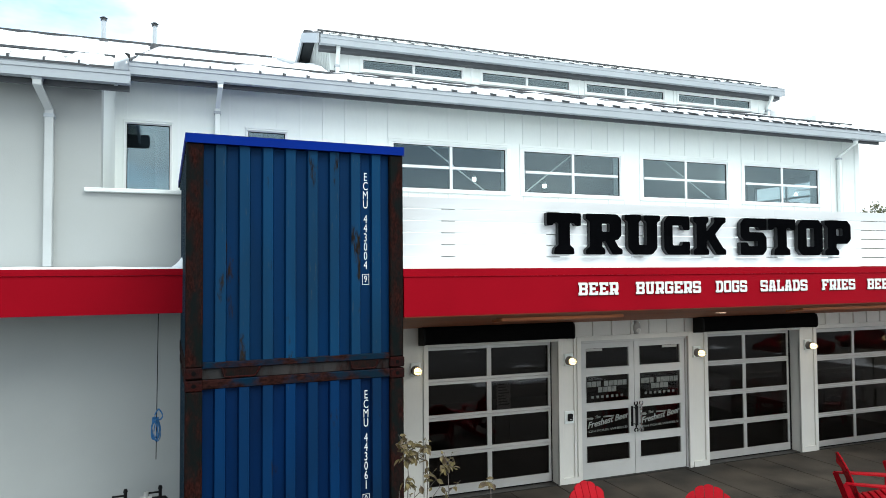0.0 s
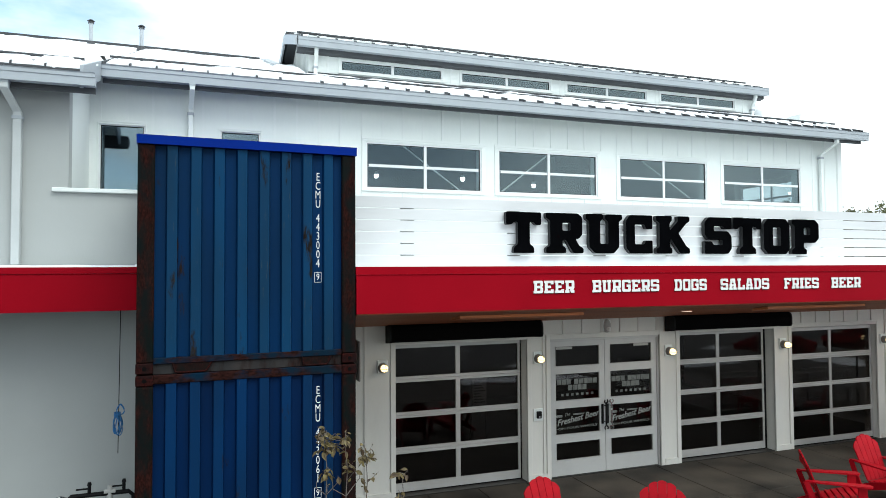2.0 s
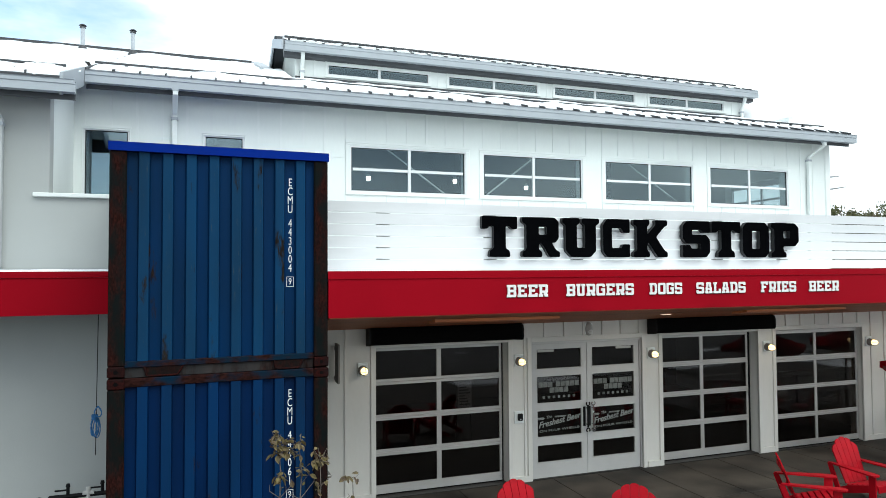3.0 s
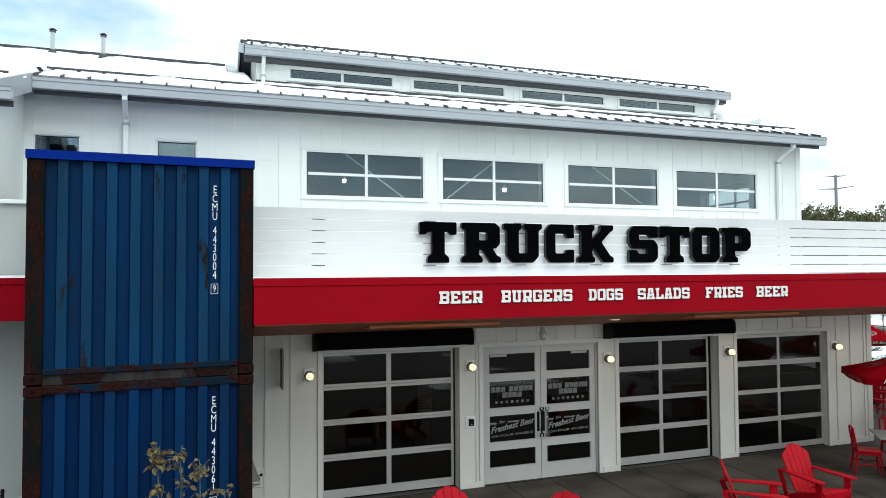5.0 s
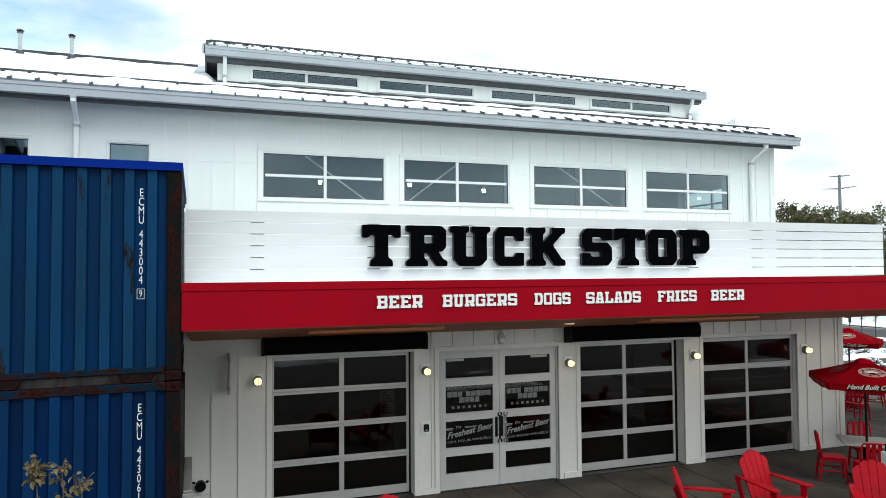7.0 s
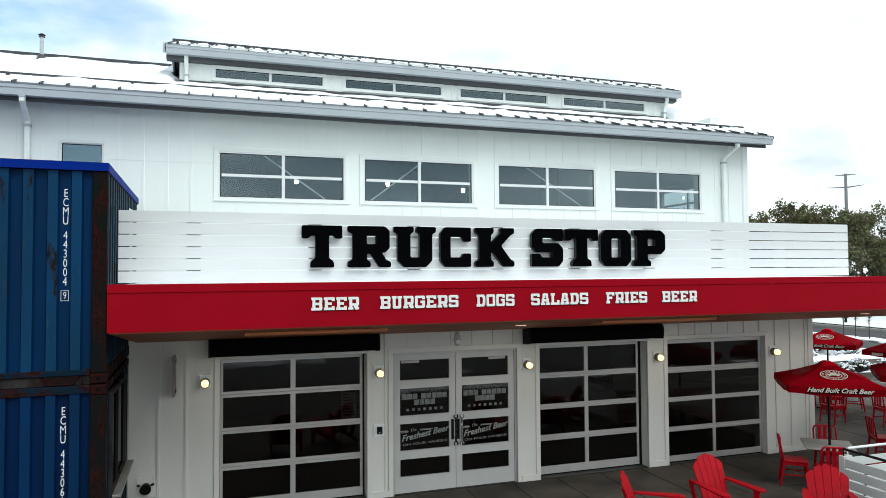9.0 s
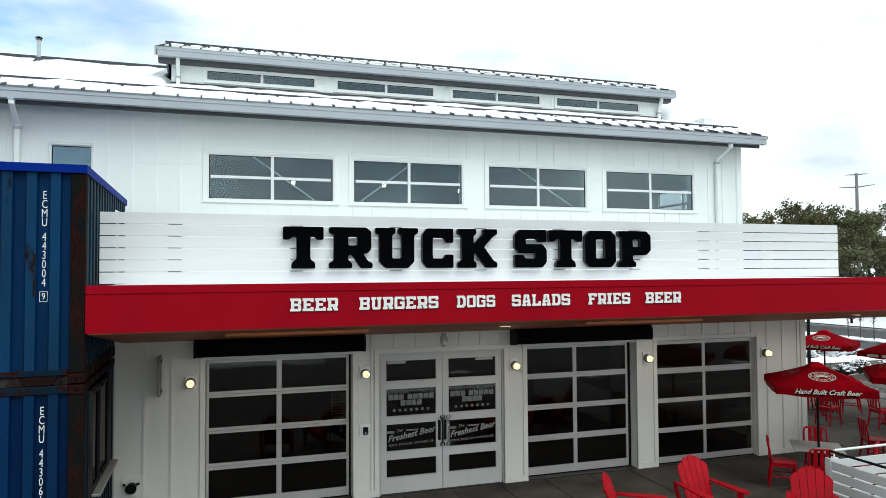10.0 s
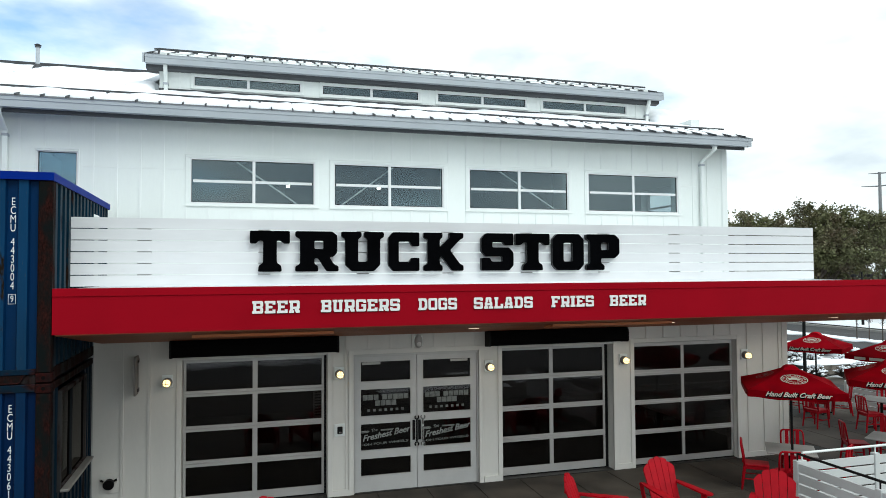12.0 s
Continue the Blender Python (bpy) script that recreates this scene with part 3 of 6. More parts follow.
strip_window("window_7", 0, 2.4, 5.4, 6.4, 0, 2, 2, M_GLASSU, label="white-framed window in the end wall, upper floor").matrix_basis = pose(XR, 14.4, 5.4, 0, 0, 90)

# ---- clerestory ----
CLX0, CLX1 = 2.78, 15.15
CW = [(3.435, 5.917), (6.30, 8.772), (9.13, 11.615), (11.96, 14.525)]
bm = bmesh.new()
wall_with_holes(bm, CLX0, CLX1, 7.7, 8.98, WC, WC + 0.2, [(a + 0.03, b - 0.03, 8.25, 8.50) for a, b in CW])
prism_x(bm, ((WC + 0.2, 7.7), (WC + 0.2, 8.95), (16.0, 9.58), (17.8, 8.95), (17.8, 7.7)), CLX0, CLX0 + 0.2)
prism_x(bm, ((WC + 0.2, 7.7), (WC + 0.2, 8.95), (16.0, 9.58), (17.8, 8.95), (17.8, 7.7)), CLX1 - 0.2, CLX1)
box(bm, CLX0, CLX1, 17.8, 18.0, 7.7, 8.95)
wall_clerestory = solid("wall_clerestory", bm, M_SIDING, "white boarded wall of the roof lantern", "wall", kind="structure")
battens(wall_clerestory, WC, CLX1, 8.0, 8.9, [(a - 0.02, b + 0.02, 7.9, 8.9) for a, b in CW], 3.2, UP_STEP)
for i, (a, b) in enumerate(CW):
    strip_window("window_%d" % (i + 8), a, b, 8.205, 8.60, WC, 2, 1, M_GLASSU, trim=0.05, low=0.052, high=0.095, label="low white-framed strip window of two dark panes in the roof lantern")
bm = bmesh.new()
for k in range(9):
    y = WC + 0.15 + k * 0.2
    box(bm, CLX0 - 0.016, CLX0, y, y + 0.04, 7.9, 8.9 + 0.3 * (y - WC))
part("base_flashing", boxes((CLX0 - 0.01, CLX1 + 0.01, WC - 0.045, WC - 0.034, 8.06, 8.165)), M_ROOF, wall_clerestory)
part("end_battens", bm, M_TRIM, wall_clerestory)

# ---- roofs: standing-seam metal under snow ----
S = 0.342
EY, EZ = 11.70, 7.235                # main eave
LY = 9.95                           # eave of the wing


def roof_z(y):
    return EZ + S * (y - EY)


def slab_roof(name, x0, x1, ya, za, yb, zb, label, t=0.07):
    bm = bmesh.new()
    prism_x(bm, ((ya, za), (yb, zb), (yb, zb - t), (ya, za - t)), x0, x1)
    return solid(name, bm, M_ROOF, label, "roof", kind="structure")


RY, RZ = 19.95, roof_z(19.95)
CAPE = 16.42
roof_main = slab_roof("roof_main", -0.985, CAPE, EY, EZ, RY, RZ, "dark standing-seam metal roof half under snow")
roof_wing = slab_roof("roof_wing", -9.4, -0.986, LY, roof_z(LY), RY, RZ, "dark standing-seam metal roof of the wing under snow")
slab_roof("roof_back", -9.4, CAPE, 28.2, roof_z(12.2), RY + 0.001, RZ, "back slope of the metal roof")
CY, CZ = 13.93, 8.85
roof_lantern = slab_roof("roof_lantern", 2.50, 15.42, CY, CZ, 16.0, CZ + 0.352 * (16 - CY), "dark standing-seam roof of the lantern, streaked with snow")
slab_roof("roof_lantern_back", 2.50, 15.42, 18.1, CZ, 16.001, CZ + 0.352 * (16 - CY), "back slope of the lantern roof")


def seams(parent, x0, x1, ya, za, yb, slope, step):
    bm = bmesh.new()
    prism_x(bm, ((0, 0), (yb - ya, slope * (yb - ya)), (yb - ya, slope * (yb - ya) + 0.045), (0, 0.045)), -0.010, 0.010)
    me = mesh_of("seam", bm, M_ROOF)
    x = x0
    while x <= x1:
        piece("seam", me, parent, (x, ya, za))
        x += step


seams(roof_main, -0.94, 2.2, EY, EZ, RY - 0.05, S, 0.41)
seams(roof_main, 2.68, 16.38, EY, EZ, WC, S, 0.41)
seams(roof_wing, -9.2, -1.0, LY, roof_z(LY), RY - 0.05, S, 0.41)
seams(roof_lantern, 2.56, 15.40, CY, CZ, 15.95, 0.352, 0.41)


def snow_rail(name, x0, x1, y, slope_z, parent):
    """A flat snow bar on clamps across the seams."""
    bm = bmesh.new()
    z = slope_z(y)
    box(bm, x0, x1, y - 0.02, y + 0.02, z + 0.085, z + 0.115)
    x = x0 + 0.1
    while x < x1:
        box(bm, x - 0.025, x + 0.025, y - 0.03, y + 0.03, z + 0.0, z + 0.09)
        x += 0.41
    return part(name, bm, M_ROOF, parent)


snow_rail("snow_guard", -0.92, 16.28, 12.55, roof_z, roof_main)
snow_rail("snow_guard", -9.3, -1.05, 10.75, roof_z, roof_wing)
snow_rail("snow_guard", 2.6, 15.38, 14.65, lambda y: CZ + 0.352 * (y - CY), roof_lantern)


def snow_bed(bm, x0, x1, ya, yb, zfun, thick, nx, ny, seed, ragged=0.10, floor_noise=-1.0):
    """A bed of snow with a ragged outline that lies on a slope."""
    rnd = random.Random(seed)
    ph = rnd.uniform(0, 50)
    top, low = [], []
    for j in range(ny + 1):
        row, rowl = [], []
        for i in range(nx + 1):
            u, v = i / nx, j / ny
            x, y = x0 + (x1 - x0) * u, ya + (yb - ya) * v
            edge = min(u, 1 - u) * (x1 - x0), min(v, 1 - v) * (yb - ya)
            n = noise.noise((x * 2.3 + ph, y * 2.3, 0.3))
            if i in (0, nx):
                x += ragged * n * (1 if i == 0 else -1)
            if j in (0, ny):
                y += ragged * noise.noise((x * 3.1 + ph, y * 3.1, 7.3))
            h = thick * min(1, 4.5 * min(edge) / max(thick * 3, 0.01)) * (0.75 + 0.5 * n)
            row.append(bm.verts.new((x, y, zfun(y) + 0.012 + max(0.004, h))))
            rowl.append(bm.verts.new((x, y, zfun(y) - 0.01)))
        top.append(row)
        low.append(rowl)
    for j in range(ny):
        for i in range(nx):
            bm.faces.new((top[j][i], top[j][i + 1], top[j + 1][i + 1], top[j + 1][i]))
    ring = [(0, i) for i in range(nx)] + [(j, nx) for j in range(ny)] + [(ny, i) for i in range(nx, 0, -1)] + [(j, 0) for j in range(ny, 0, -1)]
    for (j0, i0), (j1, i1) in zip(ring, ring[1:] + ring[:1]):
        bm.faces.new((top[j0][i0], low[j0][i0], low[j1][i1], top[j1][i1]))


bm = bmesh.new()
snow_bed(bm, -0.95, 2.45, 12.62, RY - 0.25, roof_z, 0.10, 30, 60, 1)
snow_bed(bm, 2.3, 16.3, 12.75, WC - 0.04, roof_z, 0.085, 120, 10, 2, 0.16)
for a, b, q in ((-0.90, 2.1, 40), (2.02, 5.6, 41), (5.5, 9.7, 42)):
    snow_bed(bm, a, b, 11.93, 12.50, roof_z, 0.105, 60, 8, q, 0.07)
k, x = 0, 9.68
while x < 16.2:
    snow_bed(bm, x, x + 0.384, 11.98 + 0.10 * noise.noise((x, 0, 0)), 12.48, roof_z, 0.075, 10, 10, 10 + k, 0.022)
    x += 0.41
    k += 1
solid("roof_snow", bm, M_SNOW, "white snow lying in beds between the roof seams", "snow", kind="stuff", smooth=True)
bm = bmesh.new()
snow_bed(bm, -9.3, -0.97, 10.95, RY - 0.25, roof_z, 0.11, 70, 60, 3)
x, k = -9.3, 0
while x < -1.6:
    snow_bed(bm, x, x + 0.62, 10.0, 10.66, roof_z, 0.10, 8, 8, 60 + k, 0.12)
    x += 0.64
    k += 1
solid("wing_snow", bm, M_SNOW, "thick white snow on the wing roof", "snow", kind="stuff", smooth=True)
bm = bmesh.new()
lan_z = lambda y: CZ + 0.352 * (y - CY)
x, k = 2.6, 0
while x < 15.2:
    snow_bed(bm, x, x + 0.36, 14.72, 15.8, lan_z, 0.06, 5, 8, 120 + k, 0.1)
    if k % 3:
        snow_bed(bm, x, x + 0.36, 14.12, 14.60, lan_z, 0.05, 5, 6, 170 + k, 0.12)
    x += 0.41
    k += 1
solid("lantern_snow", bm, M_SNOW, "white snow on the lantern roof", "snow", kind="stuff", smooth=True)
bm = bmesh.new()
prism_x(bm, ((14.6, roof_z(14.6) + 0.09), (RY - 0.1, roof_z(RY - 0.1) + 0.09), (RY - 0.1, roof_z(RY - 0.1) + 0.13), (14.6, roof_z(14.6) + 0.13)), 2.22, 2.48)
part("valley_flashing", bm, M_GUTTER, roof_main, "grey steel valley flashing")
bm = bmesh.new()
snow_bed(bm, 15.15, 16.25, 13.7, 15.3, roof_z, 0.34, 14, 20, 5)
snow_bed(bm, 2.0, 2.72, 13.7, 15.2, roof_z, 0.2, 8, 14, 6)
solid("drift_snow", bm, M_SNOW, "drift of snow against the roof lantern", "snow", kind="stuff", smooth=True)
bm = bmesh.new()
box(bm, -9.4, 2.2, RY - 0.10, RY + 0.10, RZ + 0.0, RZ + 0.12)
part("ridge_cap", bm, M_ROOF, roof_main)
bm = bmesh.new()
box(bm, 2.5, 15.42, 15.9, 16.1, CZ + 0.72, CZ + 0.78)
part("ridge_cap", bm, M_ROOF, roof_lantern)
bm = bmesh.new()
prism_x(bm, ((13.95, roof_z(13.95)), (RY, RZ), (RY, RZ + 0.10), (13.95, roof_z(13.95) + 0.10)), 2.20, 2.28)
part("rake_flashing", bm, M_GUTTER, roof_main)

# eaves: soffit, fascia and box gutters
def gutter(name, x0, x1, y, z, h, label):
    """A box gutter whose front face stands at y and whose rim is at z."""
    bm = bmesh.new()
    prism_x(bm, ((y, z), (y - 0.012, z + 0.012), (y + 0.012, z + 0.014), (y + 0.020, z - h + 0.03), (y + 0.13, z - h + 0.03), (y + 0.13, z), (y + 0.145, z), (y + 0.145, z - h), (y + 0.012, z - h), (y + 0.012, z - h * 0.35), (y, z - h * 0.3)), x0, x1)
    return solid(name, bm, M_GUTTER, label, "gutter", kind="structure")


gutter("gutter", -0.94, 16.34, EY - 0.06, EZ - 0.03, 0.18, "pale grey steel box gutter along the main eave")
gutter("gutter_wing", -9.4, -0.785, LY - 0.10, roof_z(LY) - 0.075, 0.165, "pale grey steel box gutter on the wing")
gutter("gutter_lantern", 2.52, 15.40, CY - 0.09, CZ - 0.03, 0.175, "pale grey steel box gutter on the roof lantern")
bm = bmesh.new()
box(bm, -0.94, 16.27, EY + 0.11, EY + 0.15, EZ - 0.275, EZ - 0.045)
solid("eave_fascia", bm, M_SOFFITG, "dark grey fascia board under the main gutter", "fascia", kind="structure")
bm = bmesh.new()
# soffit slope is hidden; its white is added to bounce light on to the wall
prism_x(bm, ((EY + 0.152, roof_z(EY + 0.152) - 0.075), (WU - 0.005, roof_z(WU) - 0.075), (WU - 0.005, roof_z(WU) - 0.10), (EY + 0.152, roof_z(EY + 0.152) - 0.10)), -0.94, 16.27)
solid("eave_soffit", bm, M_TRIM, "white sloping soffit under the main eave", "soffit", kind="structure")
bm = bmesh.new()
box(bm, -9.4, -0.80, LY + 0.08, LY + 0.12, roof_z(LY) - 0.31, roof_z(LY) - 0.055)
solid("eave_fascia_wing", bm, M_SOFFITG, "dark grey fascia board under the wing gutter", "fascia", kind="structure")
bm = bmesh.new()
# hidden too, white for the same bounced light
prism_x(bm, ((LY + 0.122, roof_z(LY + 0.122) - 0.075), (WL - 0.005, roof_z(WL) - 0.075), (WL - 0.005, roof_z(WL) - 0.10), (LY + 0.122, roof_z(LY + 0.122) - 0.10)), -9.4, -0.99)
solid("eave_soffit_wing", bm, M_TRIM, "white sloping soffit under the wing eave", "soffit", kind="structure")
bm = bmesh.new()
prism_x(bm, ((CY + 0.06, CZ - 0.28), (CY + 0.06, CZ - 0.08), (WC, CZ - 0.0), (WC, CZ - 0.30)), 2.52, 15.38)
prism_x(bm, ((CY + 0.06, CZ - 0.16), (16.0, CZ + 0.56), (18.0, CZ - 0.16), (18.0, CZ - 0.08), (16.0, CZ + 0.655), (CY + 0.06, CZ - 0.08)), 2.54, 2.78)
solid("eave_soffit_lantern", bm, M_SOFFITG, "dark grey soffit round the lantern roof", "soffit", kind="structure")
bm = bmesh.new()
prism_x(bm, ((CY - 0.05, CZ - 0.20), (16.0, CZ + 0.50), (18.1, CZ - 0.2), (18.1, CZ + 0.0), (16.0, CZ + 0.735), (CY - 0.05, CZ + 0.01)), 2.46, 2.50)
prism_x(bm, ((CY - 0.05, CZ - 0.20), (16.0, CZ + 0.50), (18.1, CZ - 0.2), (18.1, CZ + 0.0), (16.0, CZ + 0.735), (CY - 0.05, CZ + 0.01)), 15.42, 15.46)
solid("rake_trim_lantern", bm, M_GUTTER, "blue-grey metal rake boards of the lantern roof", "trim", kind="structure")
bm = bmesh.new()
prism_x(bm, ((LY - 0.02, roof_z(LY) - 0.27), (EY, EZ - 0.27), (EY, EZ + 0.05), (LY - 0.02, roof_z(LY) + 0.05)), -0.984, -0.945)
solid("rake_trim_wing", bm, M_GUTTER, "pale grey rake board at the end of the wing roof", "trim", kind="structure")


def downspout(x, y, ztop, zbot, out, label, r=0.045, dx=0.0, material=M_TRIM):
    """A square rain pipe: outlet under the gutter, offset elbow to the wall, straps, straight run. dx: how far the outlet lies aside."""
    d = thing("downspout", label, "downspout", kind="structure", at=(x, y, zbot))
    path = [(x + dx, out, ztop), (x + dx, out, ztop - 0.10), (x, y, ztop - 0.34), (x, y, zbot)]
    bm = bmesh.new()
    rings = [[bm.verts.new((px + sx * r, py + sy * r, pz)) for sx, sy in ((-1, -1), (1, -1), (1, 1), (-1, 1))] for px, py, pz in path]
    for a, b in zip(rings, rings[1:]):
        for k in range(4):
            bm.faces.new((a[k], a[(k + 1) % 4], b[(k + 1) % 4], b[k]))
    bm.faces.new(rings[0])
    bm.faces.new(rings[-1])
    bmesh.ops.bevel(bm, geom=list(bm.edges), offset=0.008, segments=1, affect="EDGES")
    part("pipe", bm, material, d)
    part("strap", boxes((x - r - 0.012, x + r + 0.012, y - r - 0.008, y + r + 0.02, ztop - 0.44, ztop - 0.39), bev=0.003), M_GUTTER, d)
    part("outlet", boxes((x + dx - r - 0.008, x + dx + r + 0.008, out - r - 0.008, out + r + 0.008, ztop - 0.03, ztop + 0.0)), M_GUTTER, d)
    return d


downspout(0.42, WU - 0.075, EZ - 0.21, 3.95, EY + 0.0, "white square downspout on the upper wall", 0.042, 0.03)
downspout(15.31, WU - 0.065, EZ - 0.21, 3.95, EY + 0.05, "white square downspout near the end of the upper wall", 0.042, 0.06)
downspout(-1.808, WL - 0.075, roof_z(LY) - 0.24, 3.93, LY, "pale grey square downspout on the stucco wing", 0.053, -0.075, M_SPOUT)
for x in (2.92, 15.05):
    downspout(x, WC - 0.06, CZ - 0.175, 8.05, CY + 0.03, "short white downspout on the roof lantern", 0.04)


# vents on the wing roof
def vent(x, y):
    v = thing("roof_vent", "galvanised roof vent pipe with a cap, in snow", "vent pipe", group="roof vents", at=(x, y, roof_z(y)))
    z = roof_z(y)
    bm = bmesh.new()
    tube(bm, (x, y, z - 0.05), (x, y, z + 0.16), 0.17, 0.075, 16)
    part("boot", bm, M_ROOF, v, smooth=False)
    bm = bmesh.new()
    tube(bm, (x, y, z + 0.10), (x, y, z + 0.64), 0.05, None, 14)
    part("pipe", bm, M_GUTTER, v)
    bm = bmesh.new()
    tube(bm, (x, y, z + 0.63), (x, y, z + 0.66), 0.075, 0.07, 14)
    tube(bm, (x, y, z + 0.69), (x, y, z + 0.73), 0.095, 0.04, 14)
    for k in range(3):
        a = k * 2.1
        box(bm, x + 0.06 * math.cos(a) - 0.008, x + 0.06 * math.cos(a) + 0.008, y + 0.06 * math.sin(a) - 0.008, y + 0.06 * math.sin(a) + 0.008, z + 0.66, z + 0.71)
    part("cap", bm, M_ROOF, v)


vent(-2.10, 18.7)
vent(-0.91, 18.72)

# ---- canopy ----
BY, BZ0, BZ1 = 7.66, 3.285, 3.865      # red fascia
canopy = thing("canopy", "flat canopy with a deep red metal fascia and cedar soffit", "canopy", kind="structure", at=(9, 9, 3.3))
CX0, CX1 = 2.395, 19.6
bm = bmesh.new()
box(bm, CX0, CX1, BY, BY + 0.05, BZ0, BZ1 - 0.095)
prism_x(bm, ((BY + 0.014, BZ1 - 0.094), (BY + 0.014, BZ1 - 0.003), (BY + 0.018, BZ1), (BY + 0.06, BZ1), (BY + 0.06, BZ1 - 0.094)), CX0 - 0.004, CX1 + 0.004)
box(bm, CX1 - 0.05, CX1, BY + 0.05, 10.4, BZ0, BZ1 - 0.09)
box(bm, CX0, CX1, BY - 0.012, BY + 0.013, BZ1 - 0.100, BZ1 - 0.0945)
part("fascia", bm, M_RED, canopy, "deep red metal fascia")
bm = bmesh.new()
# deck is out of sight; its white is added to light the upper wall
box(bm, CX0 + 0.01, XR, BY + 0.06, WU, BZ1 - 0.12, BZ1 - 0.02)
part("roof_deck", bm, M_SNOW, canopy, "unseen roof deck, made white to bounce light upward")
part("roof_deck", boxes((XR, CX1 - 0.05, BY + 0.06, WU, BZ1 - 0.20, BZ1 - 0.12)), M_ROOF, canopy)
nb = 20
for k in range(nb):
    ya, yb = BY + 0.05 + (WL - BY - 0.05) * k / nb, BY + 0.05 + (WL - BY - 0.05) * (k + 1) / nb - 0.006
    za, zb = 3.275 - 0.135 * (ya - BY), 3.275 - 0.135 * (yb - BY)
    bm = bmesh.new()
    prism_x(bm, ((ya, za), (yb, zb), (yb, zb + 0.02), (ya, za + 0.02)), CX0 + 0.02, CX1 - 0.06)
    part("soffit_board", bm, M_WOOD, canopy)
bm = bmesh.new()
prism_x(bm, ((BY + 0.05, 3.30), (10.41, 2.94), (10.41, 3.7), (BY + 0.05, 3.7)), CX0 + 0.02, CX1 - 0.06)
part("soffit_backing", bm, M_JOINT, canopy)
for x in (4.6, 8.35, 12.1, 15.8):
    y = 8.9
    z = 3.275 - 0.135 * (y - BY)
    bm = bmesh.new()
    tube(bm, (x, y, z - 0.006), (x, y, z - 0.001), 0.09, None, 20)
    part("downlight", bm, M_DOWN, canopy, "round recessed downlight")
    beam = new("downlight_lamp", bpy.data.lights.new("downlight_lamp", "SPOT"))
    beam.data.energy, beam.data.spot_size, beam.data.spot_blend, beam.data.shadow_soft_size, beam.data.color = 26, radians(165), 0.6, 0.012, (1.0, 0.84, 0.68)
    beam.location = (x, y, z - 0.07)
for a, b in ((3.99, 5.96), (9.5, 11.72)):
    bm = bmesh.new()
    prism_x(bm, ((8.28, 3.145), (8.62, 3.10), (8.62, 3.135), (8.28, 3.185)), a, b)
    part("cedar_plank", bm, M_WOODN, canopy, "new orange cedar plank")

canopy_wing = thing("canopy_wing", "shallow canopy with a deep red fascia on the stucco wing", "canopy", kind="structure", at=(-4, 9.4, 3.3))
LBY = 9.30
bm = bmesh.new()
box(bm, -9.4, -0.06, LBY, LBY + 0.05, 3.315, 3.80)
box(bm, -9.4, -0.056, LBY - 0.014, LBY + 0.06, 3.802, 3.885)
part("fascia", bm, M_RED, canopy_wing, "deep red metal fascia")
part("deck", boxes((-9.4, -0.06, LBY + 0.06, WL, 3.36, 3.87)), M_GUTTER, canopy_wing)
bm = bmesh.new()
snow_bed(bm, -9.3, -0.08, LBY + 0.0, WL - 0.05, lambda y: 3.875, 0.035, 90, 8, 33, 0.03)
solid("ledge_snow", bm, M_SNOW, "thin snow on the wing canopy", "snow", kind="stuff", smooth=True)
bm = bmesh.new()
bmesh.ops.create_grid(bm, x_segments=18, y_segments=22, size=1)
for v in bm.verts:
    u, w = (v.co.x + 1) / 2, v.co.y
    rise = 0.24 * u ** 2.2 * (1 - w * w) ** 0.7 + 0.02 * noise.noise(Vector((u * 4, w * 4, 2.0))) * u
    v.co = Vector((-0.40 + 0.335 * u, 9.66 + 0.36 * w, 3.865 + max(rise, -0.02)))
solid("snow_heap", bm, M_SNOW, "small drift of snow against the container", "snow", kind="stuff", smooth=True)

# ---- the sign ----
sign = thing("slat_sign", "long white board sign fence standing on the canopy", "sign", at=(8.7, 8.52, 3.86))
SX0, SX1, SY = 2.395, 14.965, 8.50
nrow, gap = 6, 0.013
hgt = (4.83 - 3.87 - (nrow - 1) * gap) / nrow
for k in range(nrow):
    z0 = 3.875 + k * (hgt + gap)
    for a, b in ((SX0, 9.17), (9.1705, SX1)):
        part("board", boxes((a, b, SY, SY + 0.035, z0, z0 + hgt)), M_BOARD, sign)
for x in (3.32, 4.965, 6.44, 7.805, 9.17, 10.6, 12.0, 13.4, SX1 - 0.10):
    part("post", boxes((x - 0.09, x + 0.09, SY + 0.037, SY + 0.12, 3.89, 4.80), bev=0.004), M_GREYP, sign, "grey steel post behind the boards")

